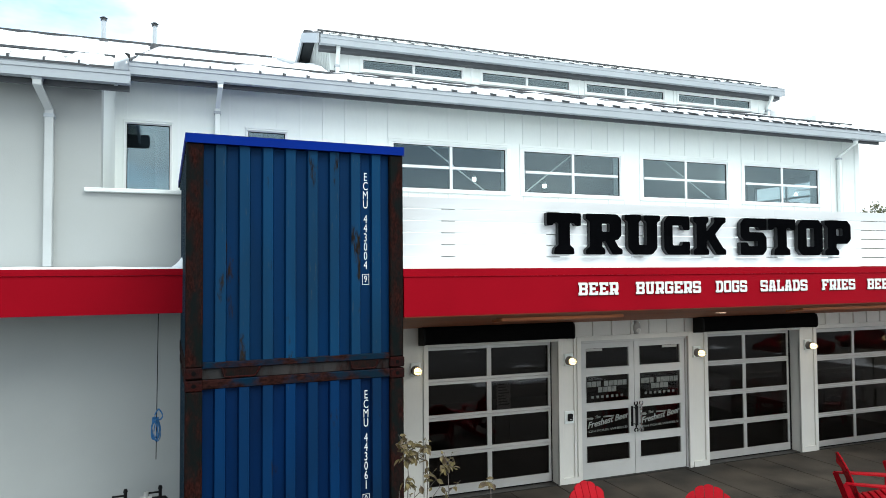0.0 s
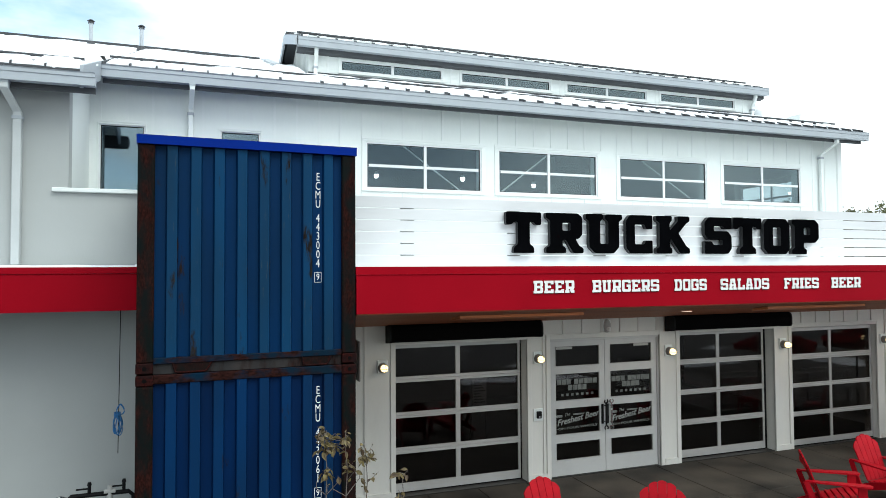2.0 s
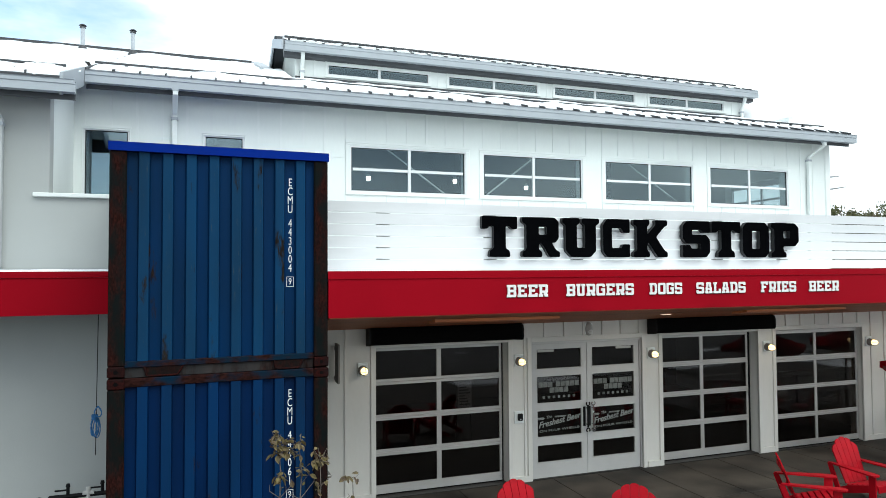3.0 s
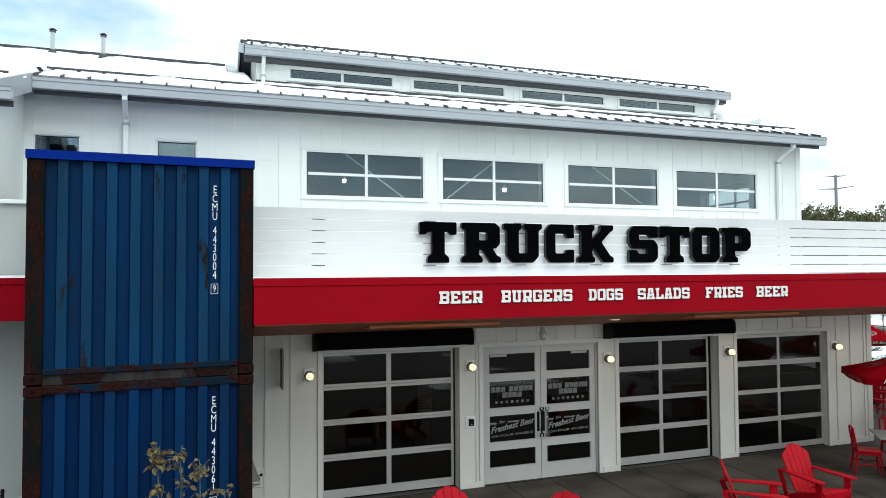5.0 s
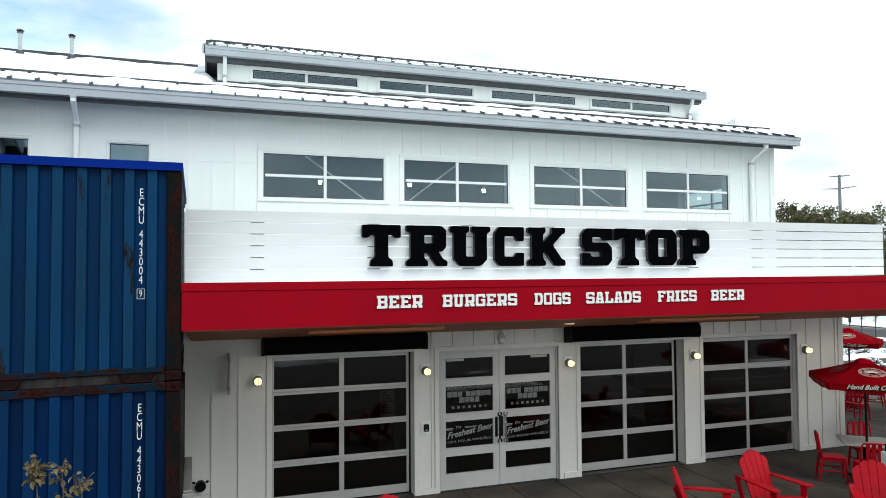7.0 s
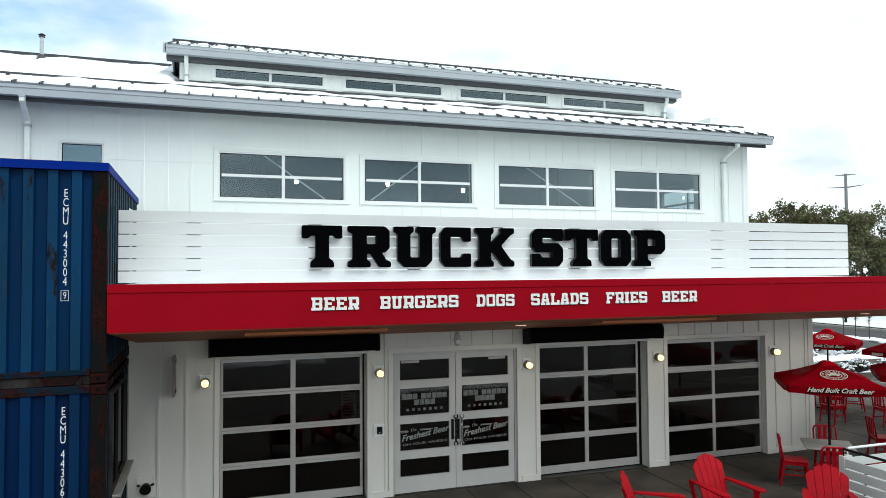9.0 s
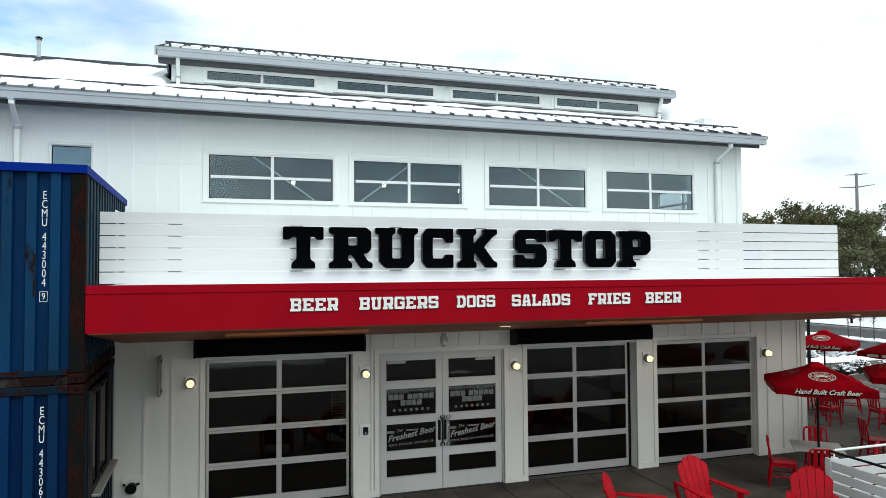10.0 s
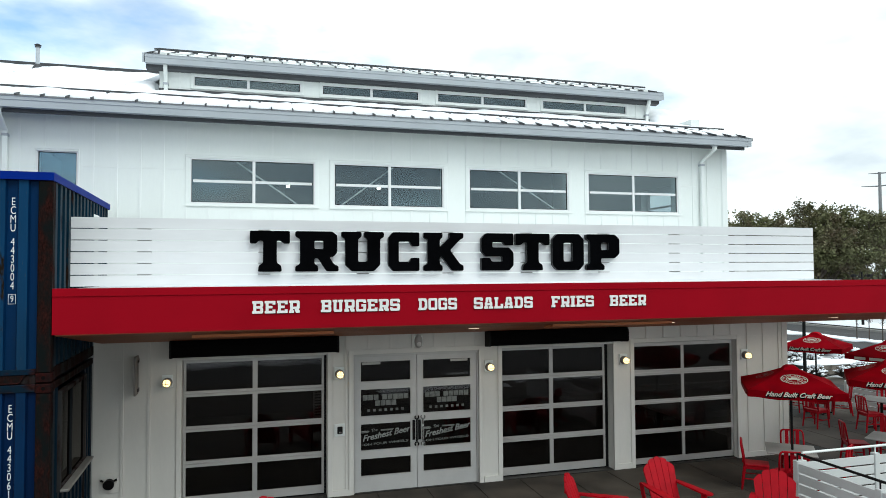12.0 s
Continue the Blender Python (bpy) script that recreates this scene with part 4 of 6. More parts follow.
GLYPH = {
    "R": "##########b ########### .###....### .###....### .###....### .########## .#########d .###..####. #####.##### #####..####",
    "U": "#####.##### #####.##### .###...###. .###...###. .###...###. .###...###. .###...###. .###...###. .#########. .c#######d.",
    "S": "a#########b ########### ###.....### ###........ ##########b c########## ........### ###.....### ########### c#########d",
    "O": "a#########b ########### ###.....### ###.....### ###.....### ###.....### ###.....### ###.....### ########### c#########d",
    "B": "##########b ########### .###....### .###....### .#########d .#########b .###....### .###....### ########### ##########d",
    "E": "########### ########### .###....### .###....... .#######... .#######... .###....... .###....### ########### ###########",
    "G": "a#########b ########### ###.....### ###........ ###...##### ###...##### ###.....### ###.....### ########### c#########d",
    "D": "#########b. ##########b .###...#### .###....### .###....### .###....### .###....### .###...#### ##########d #########d.",
    "A": "..a#####b.. ..#######.. ..###.###.. ..###.###.. .a##...##b. .#########. .#########. .###...###. #####.##### #####.#####",
    "L": "#####...... #####...... .###....... .###....... .###....... .###....... .###....### .###....### ########### ###########",
    "F": "########### ########### .###....### .###....... .#######... .#######... .###....... .###....... #####...... #####......",
    "I": "##### ##### .###. .###. .###. .###. .###. .###. ##### #####",
}


def glyph(ch, x0, x1, z0, z1, y, depth):
    """A slab-serif letter with cut corners, on a grid of cells, its face at y and its body behind."""
    rows = GLYPH[ch].split()
    nr, nc = len(rows), len(rows[0])
    cw, chh = (x1 - x0) / nc, (z1 - z0) / nr
    bm = bmesh.new()
    vs = {}

    def vert(i, j):
        if (i, j) not in vs:
            vs[i, j] = bm.verts.new((x0 + i * cw, y, z1 - j * chh))
        return vs[i, j]

    for j, row in enumerate(rows):
        for i, c in enumerate(row):
            tl, tr, br, bl = (i, j), (i + 1, j), (i + 1, j + 1), (i, j + 1)
            q = {"#": (tl, bl, br, tr), "a": (tr, bl, br), "b": (tl, bl, br), "c": (tl, br, tr), "d": (tl, bl, tr)}.get(c)
            if q:
                bm.faces.new([vert(*p) for p in q])
    ex = bmesh.ops.extrude_face_region(bm, geom=list(bm.faces))
    bmesh.ops.translate(bm, verts=[e for e in ex["geom"] if isinstance(e, bmesh.types.BMVert)], vec=(0, depth, 0))
    bmesh.ops.recalc_face_normals(bm, faces=bm.faces)
    bmesh.ops.dissolve_limit(bm, angle_limit=0.02, verts=bm.verts, edges=bm.edges)
    return bm


# outlines of the large letters on a ten by ten field; a bar parts the outer edge from the counter
OUTLINE = {
    "T": "0,10 10,10 10,6.9 8.4,6.9 7.8,7.6 6.7,7.6 6.7,2.2 7.8,1.5 8,0 2,0 2.2,1.5 3.3,2.2 3.3,7.6 2.2,7.6 1.6,6.9 0,6.9",
    "R": "0,10 8.6,10 9.8,9 9.8,4.7 8.8,3.6 7.9,3.6 9,1.8 10.1,1.3 10.1,0 7.3,0 5.3,3.3 4.4,3.3 4.4,1.9 5.3,1.3 5.3,0 0,0 0,1.3 1.1,1.9 1.1,8.1 0,8.7 | 4.4,7.7 6.6,7.7 6.6,5.6 4.4,5.6",
    "U": "0,10 4.7,10 4.7,8.7 3.9,8.2 3.9,2.4 6.1,2.4 6.1,8.2 5.3,8.7 5.3,10 10,10 10,8.7 9.1,8.2 9.1,1.6 7.6,0 2.4,0 0.9,1.6 0.9,8.2 0,8.7",
    "C": "1.5,10 10,10 10,6.4 7.6,6.4 6.9,7.6 3.3,7.6 3.3,2.4 6.9,2.4 7.4,3.4 10,3.4 10,0 1.5,0 0,1.5 0,8.5",
    "K": "0,10 4.7,10 4.7,8.7 4,8.2 4,6.1 6.5,8.7 6.3,10 10,10 10,8.6 9.1,8.2 6.6,5.4 9.1,1.8 10,1.4 10,0 7.1,0 4.4,3.9 4,3.5 4,1.8 4.7,1.3 4.7,0 0,0 0,1.3 1,1.8 1,8.2 0,8.7",
    "S": "1.5,10 10,10 10,6.8 7.4,6.8 6.9,7.6 3.4,7.6 3.4,6.2 8.6,6.2 10,4.8 10,1.4 8.6,0 0,0 0,3.4 2.6,3.4 3.2,2.4 6.6,2.4 6.6,3.8 1.4,3.8 0,5.2 0,8.6",
    "O": "1.5,10 8.5,10 10,8.5 10,1.5 8.5,0 1.5,0 0,1.5 0,8.5 | 3.5,7.6 6.5,7.6 6.5,2.4 3.5,2.4",
    "P": "0,10 8.6,10 10,8.7 10,4.6 8.6,3.3 4.4,3.3 4.4,1.9 5.4,1.3 5.4,0 0,0 0,1.3 1.1,1.9 1.1,8.1 0,8.7 | 4.4,7.7 6.8,7.7 6.8,5.6 4.4,5.6",
}


def rounded(pts, r):
    """An outline with each corner turned into a short arc."""
    out = []
    for k, p in enumerate(pts):
        a, b = pts[k - 1], pts[(k + 1) % len(pts)]
        u, v = (a - p), (b - p)
        ra, rb = min(r, 0.42 * u.length), min(r, 0.42 * v.length)
        p0, p1 = p + u.normalized() * ra, p + v.normalized() * rb
        for q in (0.0, 0.33, 0.67, 1.0):
            out.append(p0 * (1 - q) ** 2 + p * 2 * q * (1 - q) + p1 * q * q)
    return out


def cut_letter(ch, x0, x1, z0, z1, y, depth):
    """A solid letter with its face at y and its body behind."""
    cu = bpy.data.curves.new("letter", "CURVE")
    cu.dimensions, cu.fill_mode, cu.extrude = "2D", "BOTH", depth / 2
    for ring in OUTLINE[ch].split("|"):
        pts = [Vector([float(c) for c in p.split(",")]) for p in ring.split()]
        pts = rounded(pts, 0.42)
        sp = cu.splines.new("POLY")
        sp.points.add(len(pts) - 1)
        for q, p in zip(sp.points, pts):
            q.co = (x0 + (x1 - x0) * p.x / 10, z0 + (z1 - z0) * p.y / 10, 0, 1)
        sp.use_cyclic_u = True
    tmp = new("letter", cu)
    bpy.context.view_layer.update()
    me = bpy.data.meshes.new_from_object(tmp)
    bpy.data.objects.remove(tmp)
    me.transform(Matrix.Translation((0, y + depth / 2, 0)) @ FRONT)
    me.materials.clear()
    return me


letters = thing("channel_letters", "large black slab-serif letters reading TRUCK STOP, mounted off the white boards", "sign letters", at=(7.8, 8.42, 4.06))
for ch, a, b in (("T", 4.76, 5.33), ("R", 5.41, 6.04), ("U", 6.09, 6.74), ("C", 6.81, 7.30), ("K", 7.37, 8.02), ("S", 8.32, 8.87), ("T", 8.91, 9.51), ("O", 9.56, 10.13), ("P", 10.18, 10.80)):
    me = cut_letter(ch, a, b, 4.065, 4.665, 8.395, 0.075)
    me.materials.append(M_LETTER)
    me.materials.append(M_LETTERS)
    for p in me.polygons:
        p.material_index = 1 if abs(p.normal.y) < 0.3 else 0
    ob = new("letter", me)
    ob.parent = letters
    ob.matrix_parent_inverse = Matrix.Translation(-letters.location)

words = thing("fascia_lettering", "white slab-serif food and drink words across the red fascia", "sign letters", at=(7.8, BY, 3.5))
for word, a, b in (("BEER", 4.80, 5.425), ("BURGERS", 5.712, 6.825), ("DOGS", 7.097, 7.676), ("SALADS", 7.937, 8.873), ("FRIES", 9.18, 9.897), ("BEER", 10.172, 10.815)):
    units = [0.58 if c == "I" else 1.0 for c in word]
    sp = 0.14
    total = sum(units) + sp * (len(word) - 1)
    k = (b - a) / total
    x = a
    for c, u in zip(word, units):
        lt = part("letter", glyph(c, x, x + u * k, 3.500, 3.668, BY - 0.020, 0.010), M_WHITE, words)
        # dark copy set right and down, painted as the letter's shadow and outline
        part("letter_shadow", glyph(c, x + 0.006, x + u * k + 0.006, 3.492, 3.662, BY - 0.0095, 0.008), M_INKD, lt, "dark offset copy painted as shadow and outline of the letter")
        x += (u + sp) * k

# ---- doors ----
TRIMW = 0.085


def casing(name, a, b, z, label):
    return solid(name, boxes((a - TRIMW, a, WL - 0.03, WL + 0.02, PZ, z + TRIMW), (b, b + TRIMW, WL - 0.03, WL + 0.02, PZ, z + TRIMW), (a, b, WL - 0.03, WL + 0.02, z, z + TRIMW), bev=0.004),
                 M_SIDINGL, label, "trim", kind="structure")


M_FILM = surface("grey_window_film", (0.27, 0.28, 0.27), 0.6, vary=0.2, scale=6, fine=60, bump=0)
M_PAPER = surface("dim_paper", (0.45, 0.46, 0.45), 0.7, vary=0.1, scale=6, fine=60, bump=0)
M_FILMD = surface("faint_window_film", (0.17, 0.18, 0.17), 0.6, vary=0.3, scale=12, fine=60, bump=0)
PANES = (((3.706, 4.803), (4.888, 6.005)), ((9.46, 10.488), (10.568, 11.675)), ((12.326, 13.464), (13.531, 14.684)))
PANE_ROWS = (((0.23, 0.72), (0.83, 1.32), (1.42, 1.92), (2.02, 2.50)), ((0.20, 0.69), (0.785, 1.295), (1.385, 1.885), (2.00, 2.485)))
for i, (a, b) in enumerate(GARAGE):
    casing("trim_%d" % (i + 1), a, b, 2.58, "white casing round a glazed overhead door")
    y = WL + (0.19 if i < 2 else 0.10)
    (g0, g1), (g2, g3) = PANES[i]
    rows = PANE_ROWS[0 if i < 2 else 1]
    g = thing("door_%d" % (i + 2), "closed overhead door of aluminium rails and dark glass panes", "garage door", group="overhead doors", kind="structure", at=((a + b) / 2, y, 0))
    a0, b0 = max(a + 0.003, g0 - 0.045), g3 + 0.045
    part("track", boxes((b0 + 0.004, b - 0.002, y + 0.03, y + 0.06, PZ, 2.58)), M_BLACKM, g, "black weather strip and track")
    for k, (p0, p1) in enumerate(rows):
        z0 = 0.085 if k == 0 else (rows[k - 1][1] + p0) / 2 + 0.002
        z1 = 2.56 if k == 3 else (p1 + rows[k + 1][0]) / 2 - 0.002
        bm = boxes((a0, b0, y, y + 0.045, z0, p0), (a0, b0, y, y + 0.045, p1, z1), (a0, g0, y, y + 0.045, p0, p1), (g3, b0, y, y + 0.045, p0, p1), (g1, g2, y + 0.001, y + 0.044, p0, p1), bev=0.003)
        s = part("section", bm, M_ALU, g)
        for p, q in ((g0, g1), (g2, g3)):
            pn = part("pane", boxes((p - 0.005, q + 0.005, y + 0.018, y + 0.026, p0 - 0.005, p1 + 0.005)), M_GLASS, s)
            pn.visible_shadow = False
    part("bottom_seal", boxes((a0, b0, y + 0.005, y + 0.04, PZ, 0.084)), M_BLACKM, g)

notice = thing("notice_board", "pale printed notice on a slim black easel inside the glass door", "notice board", at=(6.2, 12.85, 0.064))
part("sheet", boxes((6.04, 6.36, 12.84, 12.85, 0.92, 1.56)), M_PAPER, notice, "pale printed sheet")
for k in range(9):
    part("line", boxes((6.075, 6.325 - 0.04 * (k * 7 % 4), 12.836, 12.839, 1.49 - k * 0.06, 1.515 - k * 0.06)), M_INTERIOR, notice)
for x in (6.08, 6.32):
    bm = bmesh.new()
    tube(bm, (x, 12.87, 1.60), (x + (x - 6.2) * 0.6, 12.95, 0.064), 0.012, None, 8)
    part("leg", bm, M_BLACKM, notice)

casing("trim_4", *DOOR, 2.56, "white casing round the entrance doors")
entrance = thing("door_1", "closed pair of pale grey entrance doors with dark glass panels", "door", kind="structure", at=(7.77, WL, 0))
DY = WL + 0.05
part("door_frame", boxes((DOOR[0], DOOR[0] + 0.032, DY - 0.03, DY + 0.09, PZ, 2.56), (DOOR[1] - 0.032, DOOR[1], DY - 0.03, DY + 0.09, PZ, 2.56), (DOOR[0] + 0.032, DOOR[1] - 0.032, DY - 0.03, DY + 0.09, 2.51, 2.56), bev=0.003), M_ALU, entrance)
M_DOORP = surface("grey_door_paint", (0.51, 0.505, 0.495), 0.4, vary=0.04, scale=2, fine=40, bump=0.02)
DZ = ((2.06, 2.413), (1.432, 1.913), (0.815, 1.288), (0.356, 0.664))
DX = ((6.698, 7.62), (7.863, 8.79))
for k, (a, b) in enumerate(((DOOR[0] + 0.036, 7.739), (7.749, DOOR[1] - 0.036))):
    ga, gb = DX[k]
    bm = bmesh.new()
    wall_with_holes(bm, a, b, 0.072, 2.507, DY, DY + 0.05, [(ga, gb, z0, z1) for z0, z1 in DZ])
    leaf = part("door_leaf", bm, M_DOORP, entrance)
    for z0, z1 in DZ:
        pn = part("pane", boxes((ga, gb, DY + 0.02, DY + 0.028, z0, z1)), M_GLASS, leaf)
        pn.visible_shadow = False
        bm = boxes((ga, gb, DY - 0.008, DY, z0 - 0.012, z0), (ga, gb, DY - 0.008, DY, z1, z1 + 0.012), (ga - 0.012, ga, DY - 0.008, DY, z0 - 0.012, z1 + 0.012), (gb, gb + 0.012, DY - 0.008, DY, z0 - 0.012, z1 + 0.012))
        part("bead", bm, M_DOORP, leaf)
    # printed film on the glass: bars for the maker's name, the slogan in words
    cx, w = (ga + gb) / 2, gb - ga
    yy = DY + 0.014
    bm = bmesh.new()
    for row, zc, h in (((3, 5), 1.762, 0.095), ((4,), 1.655, 0.095), ((1,) * 7, 1.528, 0.045)):
        wide = {0.045: 0.062}.get(h, 0.100)
        gap = 0.105 if h == 0.045 else 0.06
        total = sum(q * wide for q in row) + (len(row) - 1) * (gap if h > 0.05 else gap - wide)
        p0 = cx - total / 2
        for q in row:
            for c in range(q):
                x0, x1, z0, z1 = p0 + 0.006, p0 + wide - 0.006, zc - h / 2, zc + h / 2
                box(bm, x0, x1, yy, yy + 0.003, z0, z1)
                p0 += wide if h > 0.05 else gap
            p0 += gap if h > 0.05 else 0
    part("window_film_mark", bm, M_FILMD, leaf, "pale printed name as bars")
    bm = bmesh.new()
    for zl, l0, l1 in ((1.155, 0.01, 0.15), (1.142, 0.01, 0.17), (1.125, 0.01, 0.15), (1.165, 0.40, 0.66), (1.150, 0.40, 0.64)):
        box(bm, ga + w * l0, ga + w * l1, yy, yy + 0.003, zl, zl + 0.010)
    part("window_film_lines", bm, M_FILM, leaf)
    lettering("slogan", "The", 0.075, M_FILM, leaf, Matrix.Translation((cx - 0.22, yy, 1.165)) @ pose(0, 0, 0, 90, 0, 0) @ pose(0, 0, 0, 0, 0, 9), 1.0, 0.35)
    lettering("slogan", "Freshest Beer", 0.155, M_FILM, leaf, Matrix.Translation((cx, yy - 0.001, 1.087)) @ pose(0, 0, 0, 90, 0, 0) @ pose(0, 0, 0, 0, 0, 9), 1.02, 0.4, bold=0.003)
    lettering("slogan", "\u00b7ON FOUR WHEELS\u00b7", 0.058, M_FILM, leaf, Matrix.Translation((cx, yy, 0.925)) @ pose(0, 0, 0, 90, 0, 0) @ pose(0, 0, 0, 0, 0, 2), 1.68)
    # pull handle shaped like a long wrench
    hx = 7.725 if k == 0 else 7.842
    bm = bmesh.new()
    box(bm, hx - 0.016, hx + 0.016, DY - 0.075, DY - 0.055, 0.93, 1.33, bev=0.005)
    for zc, s in ((1.37, 1), (0.88, -1)):
        for q in range(10):
            a0 = math.pi / 2 * s + radians(40) + radians(28) * q
            a1 = a0 + radians(28)
            tube(bm, (hx + 0.036 * math.cos(a0), DY - 0.065, zc + 0.036 * math.sin(a0)), (hx + 0.036 * math.cos(a1), DY - 0.065, zc + 0.036 * math.sin(a1)), 0.013, None, 6)
    for zc in (1.28, 0.98):
        tube(bm, (hx, DY - 0.06, zc), (hx, DY, zc), 0.010, None, 8)
    part("handle", bm, M_CHROME if k else M_BLACKM, leaf, "wrench-shaped pull handle")
    part("closer", boxes((*((6.72, 7.06) if k == 0 else (8.40, 8.74)), DY + 0.010, DY + 0.019, 2.36, 2.405), bev=0.003), M_GREYP, leaf)
for xa, xb in ((7.655, 7.705), (7.765, 7.815)):
    part("push_plate", boxes((xa, xb, DY - 0.012, DY - 0.001, 0.945, 1.31), bev=0.003), M_BLACKM, entrance, "black push plate")


# ---- awning boxes over two overhead doors ----
def awning(x0, x1):
    aw = thing("awning", "rolled-up black fabric awning in its cassette above a door", "awning", group="awnings", at=((x0 + x1) / 2, WL, 2.6))
    y0, y1 = 10.10, WL - 0.03
    bm = bmesh.new()
    prism_x(bm, ((y1, 2.935), (y0 + 0.10, 2.945), (y0 + 0.02, 2.90), (y0, 2.83), (y0, 2.70), (y0 + 0.03, 2.655), (y1, 2.625)), x0 + 0.03, x1 - 0.03)
    part("cover", bm, M_BLACK, aw)
    for a, b in ((x0, x0 + 0.03), (x1 - 0.03, x1)):
        bm = bmesh.new()
        prism_x(bm, ((y1, 2.94), (y0 + 0.095, 2.95), (y0 + 0.012, 2.90), (y0 - 0.006, 2.83), (y0 - 0.006, 2.69), (y0 + 0.025, 2.645), (y1, 2.62)), a, b)
        part("end_cap", bm, M_BLACKM, aw)
    part("front_bar", boxes((x0 + 0.031, x1 - 0.031, y0 - 0.018, y0 - 0.001, 2.665, 2.71), bev=0.004), M_BLACK, aw)


awning(3.482, 6.265)
awning(9.06, 11.992)


# ---- lamps and fittings on the wall ----
def bulkhead(x, z):
    l = thing("wall_lamp", "round caged bulkhead lamp, lit warm, on a white wall block", "wall lamp", group="wall lamps", at=(x, WL, z))
    part("block", boxes((x - 0.085, x + 0.085, WL - 0.04, WL, z - 0.09, z + 0.12), bev=0.004), M_TRIM, l)
    bm = bmesh.new()
    tube(bm, (x, WL - 0.04, z), (x, WL - 0.135, z), 0.082, 0.074, 18)
    part("housing", bm, M_BRACKET, l)
    bm = bmesh.new()
    bmesh.ops.create_uvsphere(bm, u_segments=16, v_segments=10, radius=1, matrix=Matrix.Translation((x, WL - 0.14, z)) @ Matrix.Diagonal((0.060, 0.11, 0.060, 1)))
    part("lens", bm, M_LAMP, l, "glowing amber glass lens", True)
    bm = bmesh.new()
    for k in range(2):
        pts = []
        for q in range(9):
            a = -math.pi / 2 + math.pi * q / 8
            d = Vector((0.073 * math.sin(a), -0.14 - 0.125 * math.cos(a), 0))
            if k:
                d = Vector((0, d.y, d.x))
            pts.append(Vector((x, WL, z)) + d)
        bent(bm, pts, 0.0035, 6)
    part("cage", bm, M_BRACKET, l)


for x, z in ((3.43, 2.225), (6.30, 2.232), (9.14, 2.238), (12.02, 2.248), (14.94, 2.235)):
    bulkhead(x, z)

alarm = thing("alarm_sounder", "grey oval fire alarm sounder above the doors", "alarm", at=(7.76, WL, 2.7))
bm = bmesh.new()
bmesh.ops.create_uvsphere(bm, u_segments=16, v_segments=10, radius=1, matrix=Matrix.Translation((7.76, WL - 0.01, 2.765)) @ Matrix.Diagonal((0.078, 0.09, 0.13, 1)))
part("body", bm, M_GREYP, alarm, smooth=True)
bm = bmesh.new()
bmesh.ops.create_uvsphere(bm, u_segments=12, v_segments=8, radius=0.045, matrix=Matrix.Translation((7.76, WL - 0.075, 2.72)))
part("lens", bm, M_WHITE, alarm, smooth=True)
part("back_plate", boxes((7.68, 7.84, WL - 0.022, WL - 0.017, 2.67, 2.87)), M_TRIM, alarm)

keypad = thing("key_box", "small black key box on a white plate beside the doors", "key box", at=(6.305, WL, 1.2))
part("plate", boxes((6.21, 6.40, WL - 0.02, WL, 1.12, 1.34), bev=0.004), M_TRIM, keypad)
part("box", boxes((6.262, 6.352, WL - 0.07, WL - 0.02, 1.17, 1.295), bev=0.01), M_BLACKM, keypad)
part("lock", boxes((6.285, 6.33, WL - 0.078, WL - 0.07, 1.19, 1.21)), M_CHROME, keypad)

conn = thing("fire_connection", "capped brass fire-hose connection on a white plate", "hose connection", at=(2.56, WL, 0.6))
part("plate", boxes((2.42, 2.70, WL - 0.02, WL, 0.47, 0.79), bev=0.003), M_SIDINGL, conn)
bm = bmesh.new()
tube(bm, (2.56, WL - 0.02, 0.64), (2.56, WL - 0.11, 0.62), 0.07, 0.085, 18)
part("body", bm, M_BLACKM, conn)
for dx in (-0.045, 0.045):
    bm = bmesh.new()
    tube(bm, (2.56 + dx * 1.7, WL - 0.09, 0.68), (2.56 + dx * 2.7, WL - 0.09, 0.70), 0.016, 0.02, 8)
    part("lug", bm, M_BLACKM, conn)

part_sign = thing("blade_bracket", "narrow brown-grey steel blade bracket standing out from the wall", "bracket", at=(2.95, WL, 2.0))
part("blade", boxes((2.96, 2.99, WL - 0.34, WL - 0.06, 2.07, 2.70), bev=0.004), M_BRACKET, part_sign)
for z in (2.58, 2.10):
    part("arm", boxes((2.955, 2.995, WL - 0.06, WL, z, z + 0.06)), M_BRACKET, part_sign)
for z in (2.58, 2.11):
    part("bolt", boxes((2.99, 3.0, WL - 0.17, WL - 0.11, z, z + 0.05)), M_BLACKM, part_sign)

# ---- inside the upper floor: braces and pendant lamps seen through the glass ----
def brace(a, b):
    bm = bmesh.new()
    tube(bm, a, b, 0.016, None, 8)
    solid("brace_rod", bm, M_WHITE, "thin white steel brace rod inside the hall", "brace rod", group="brace rods")


brace((3.65, 12.56, 6.9), (6.38, 12.56, 5.0))
brace((5.97, 12.56, 5.0), (8.48, 12.56, 6.9))
brace((9.28, 12.56, 6.9), (12.4, 12.56, 5.0))


def pendant(x, y, z):
    p = thing("pendant_lamp", "small lit pendant lamp inside the upper floor", "pendant lamp", group="pendant lamps", at=(x, y, z))
    bm = bmesh.new()
    tube(bm, (x, y, z + 0.06), (x, y, z + 0.16), 0.075, 0.03, 16)
    part("shade", bm, M_GREYP, p)
    bm = bmesh.new()
    tube(bm, (x, y, z - 0.05), (x, y, z + 0.06), 0.055, 0.065, 16)
    part("diffuser", bm, M_BULB, p)
    bm = bmesh.new()
    tube(bm, (x, y, z + 0.16), (x, y, RZ - S * abs(y - RY) - 0.08), 0.006, None, 6)
    part("cord", bm, M_BLACKM, p)


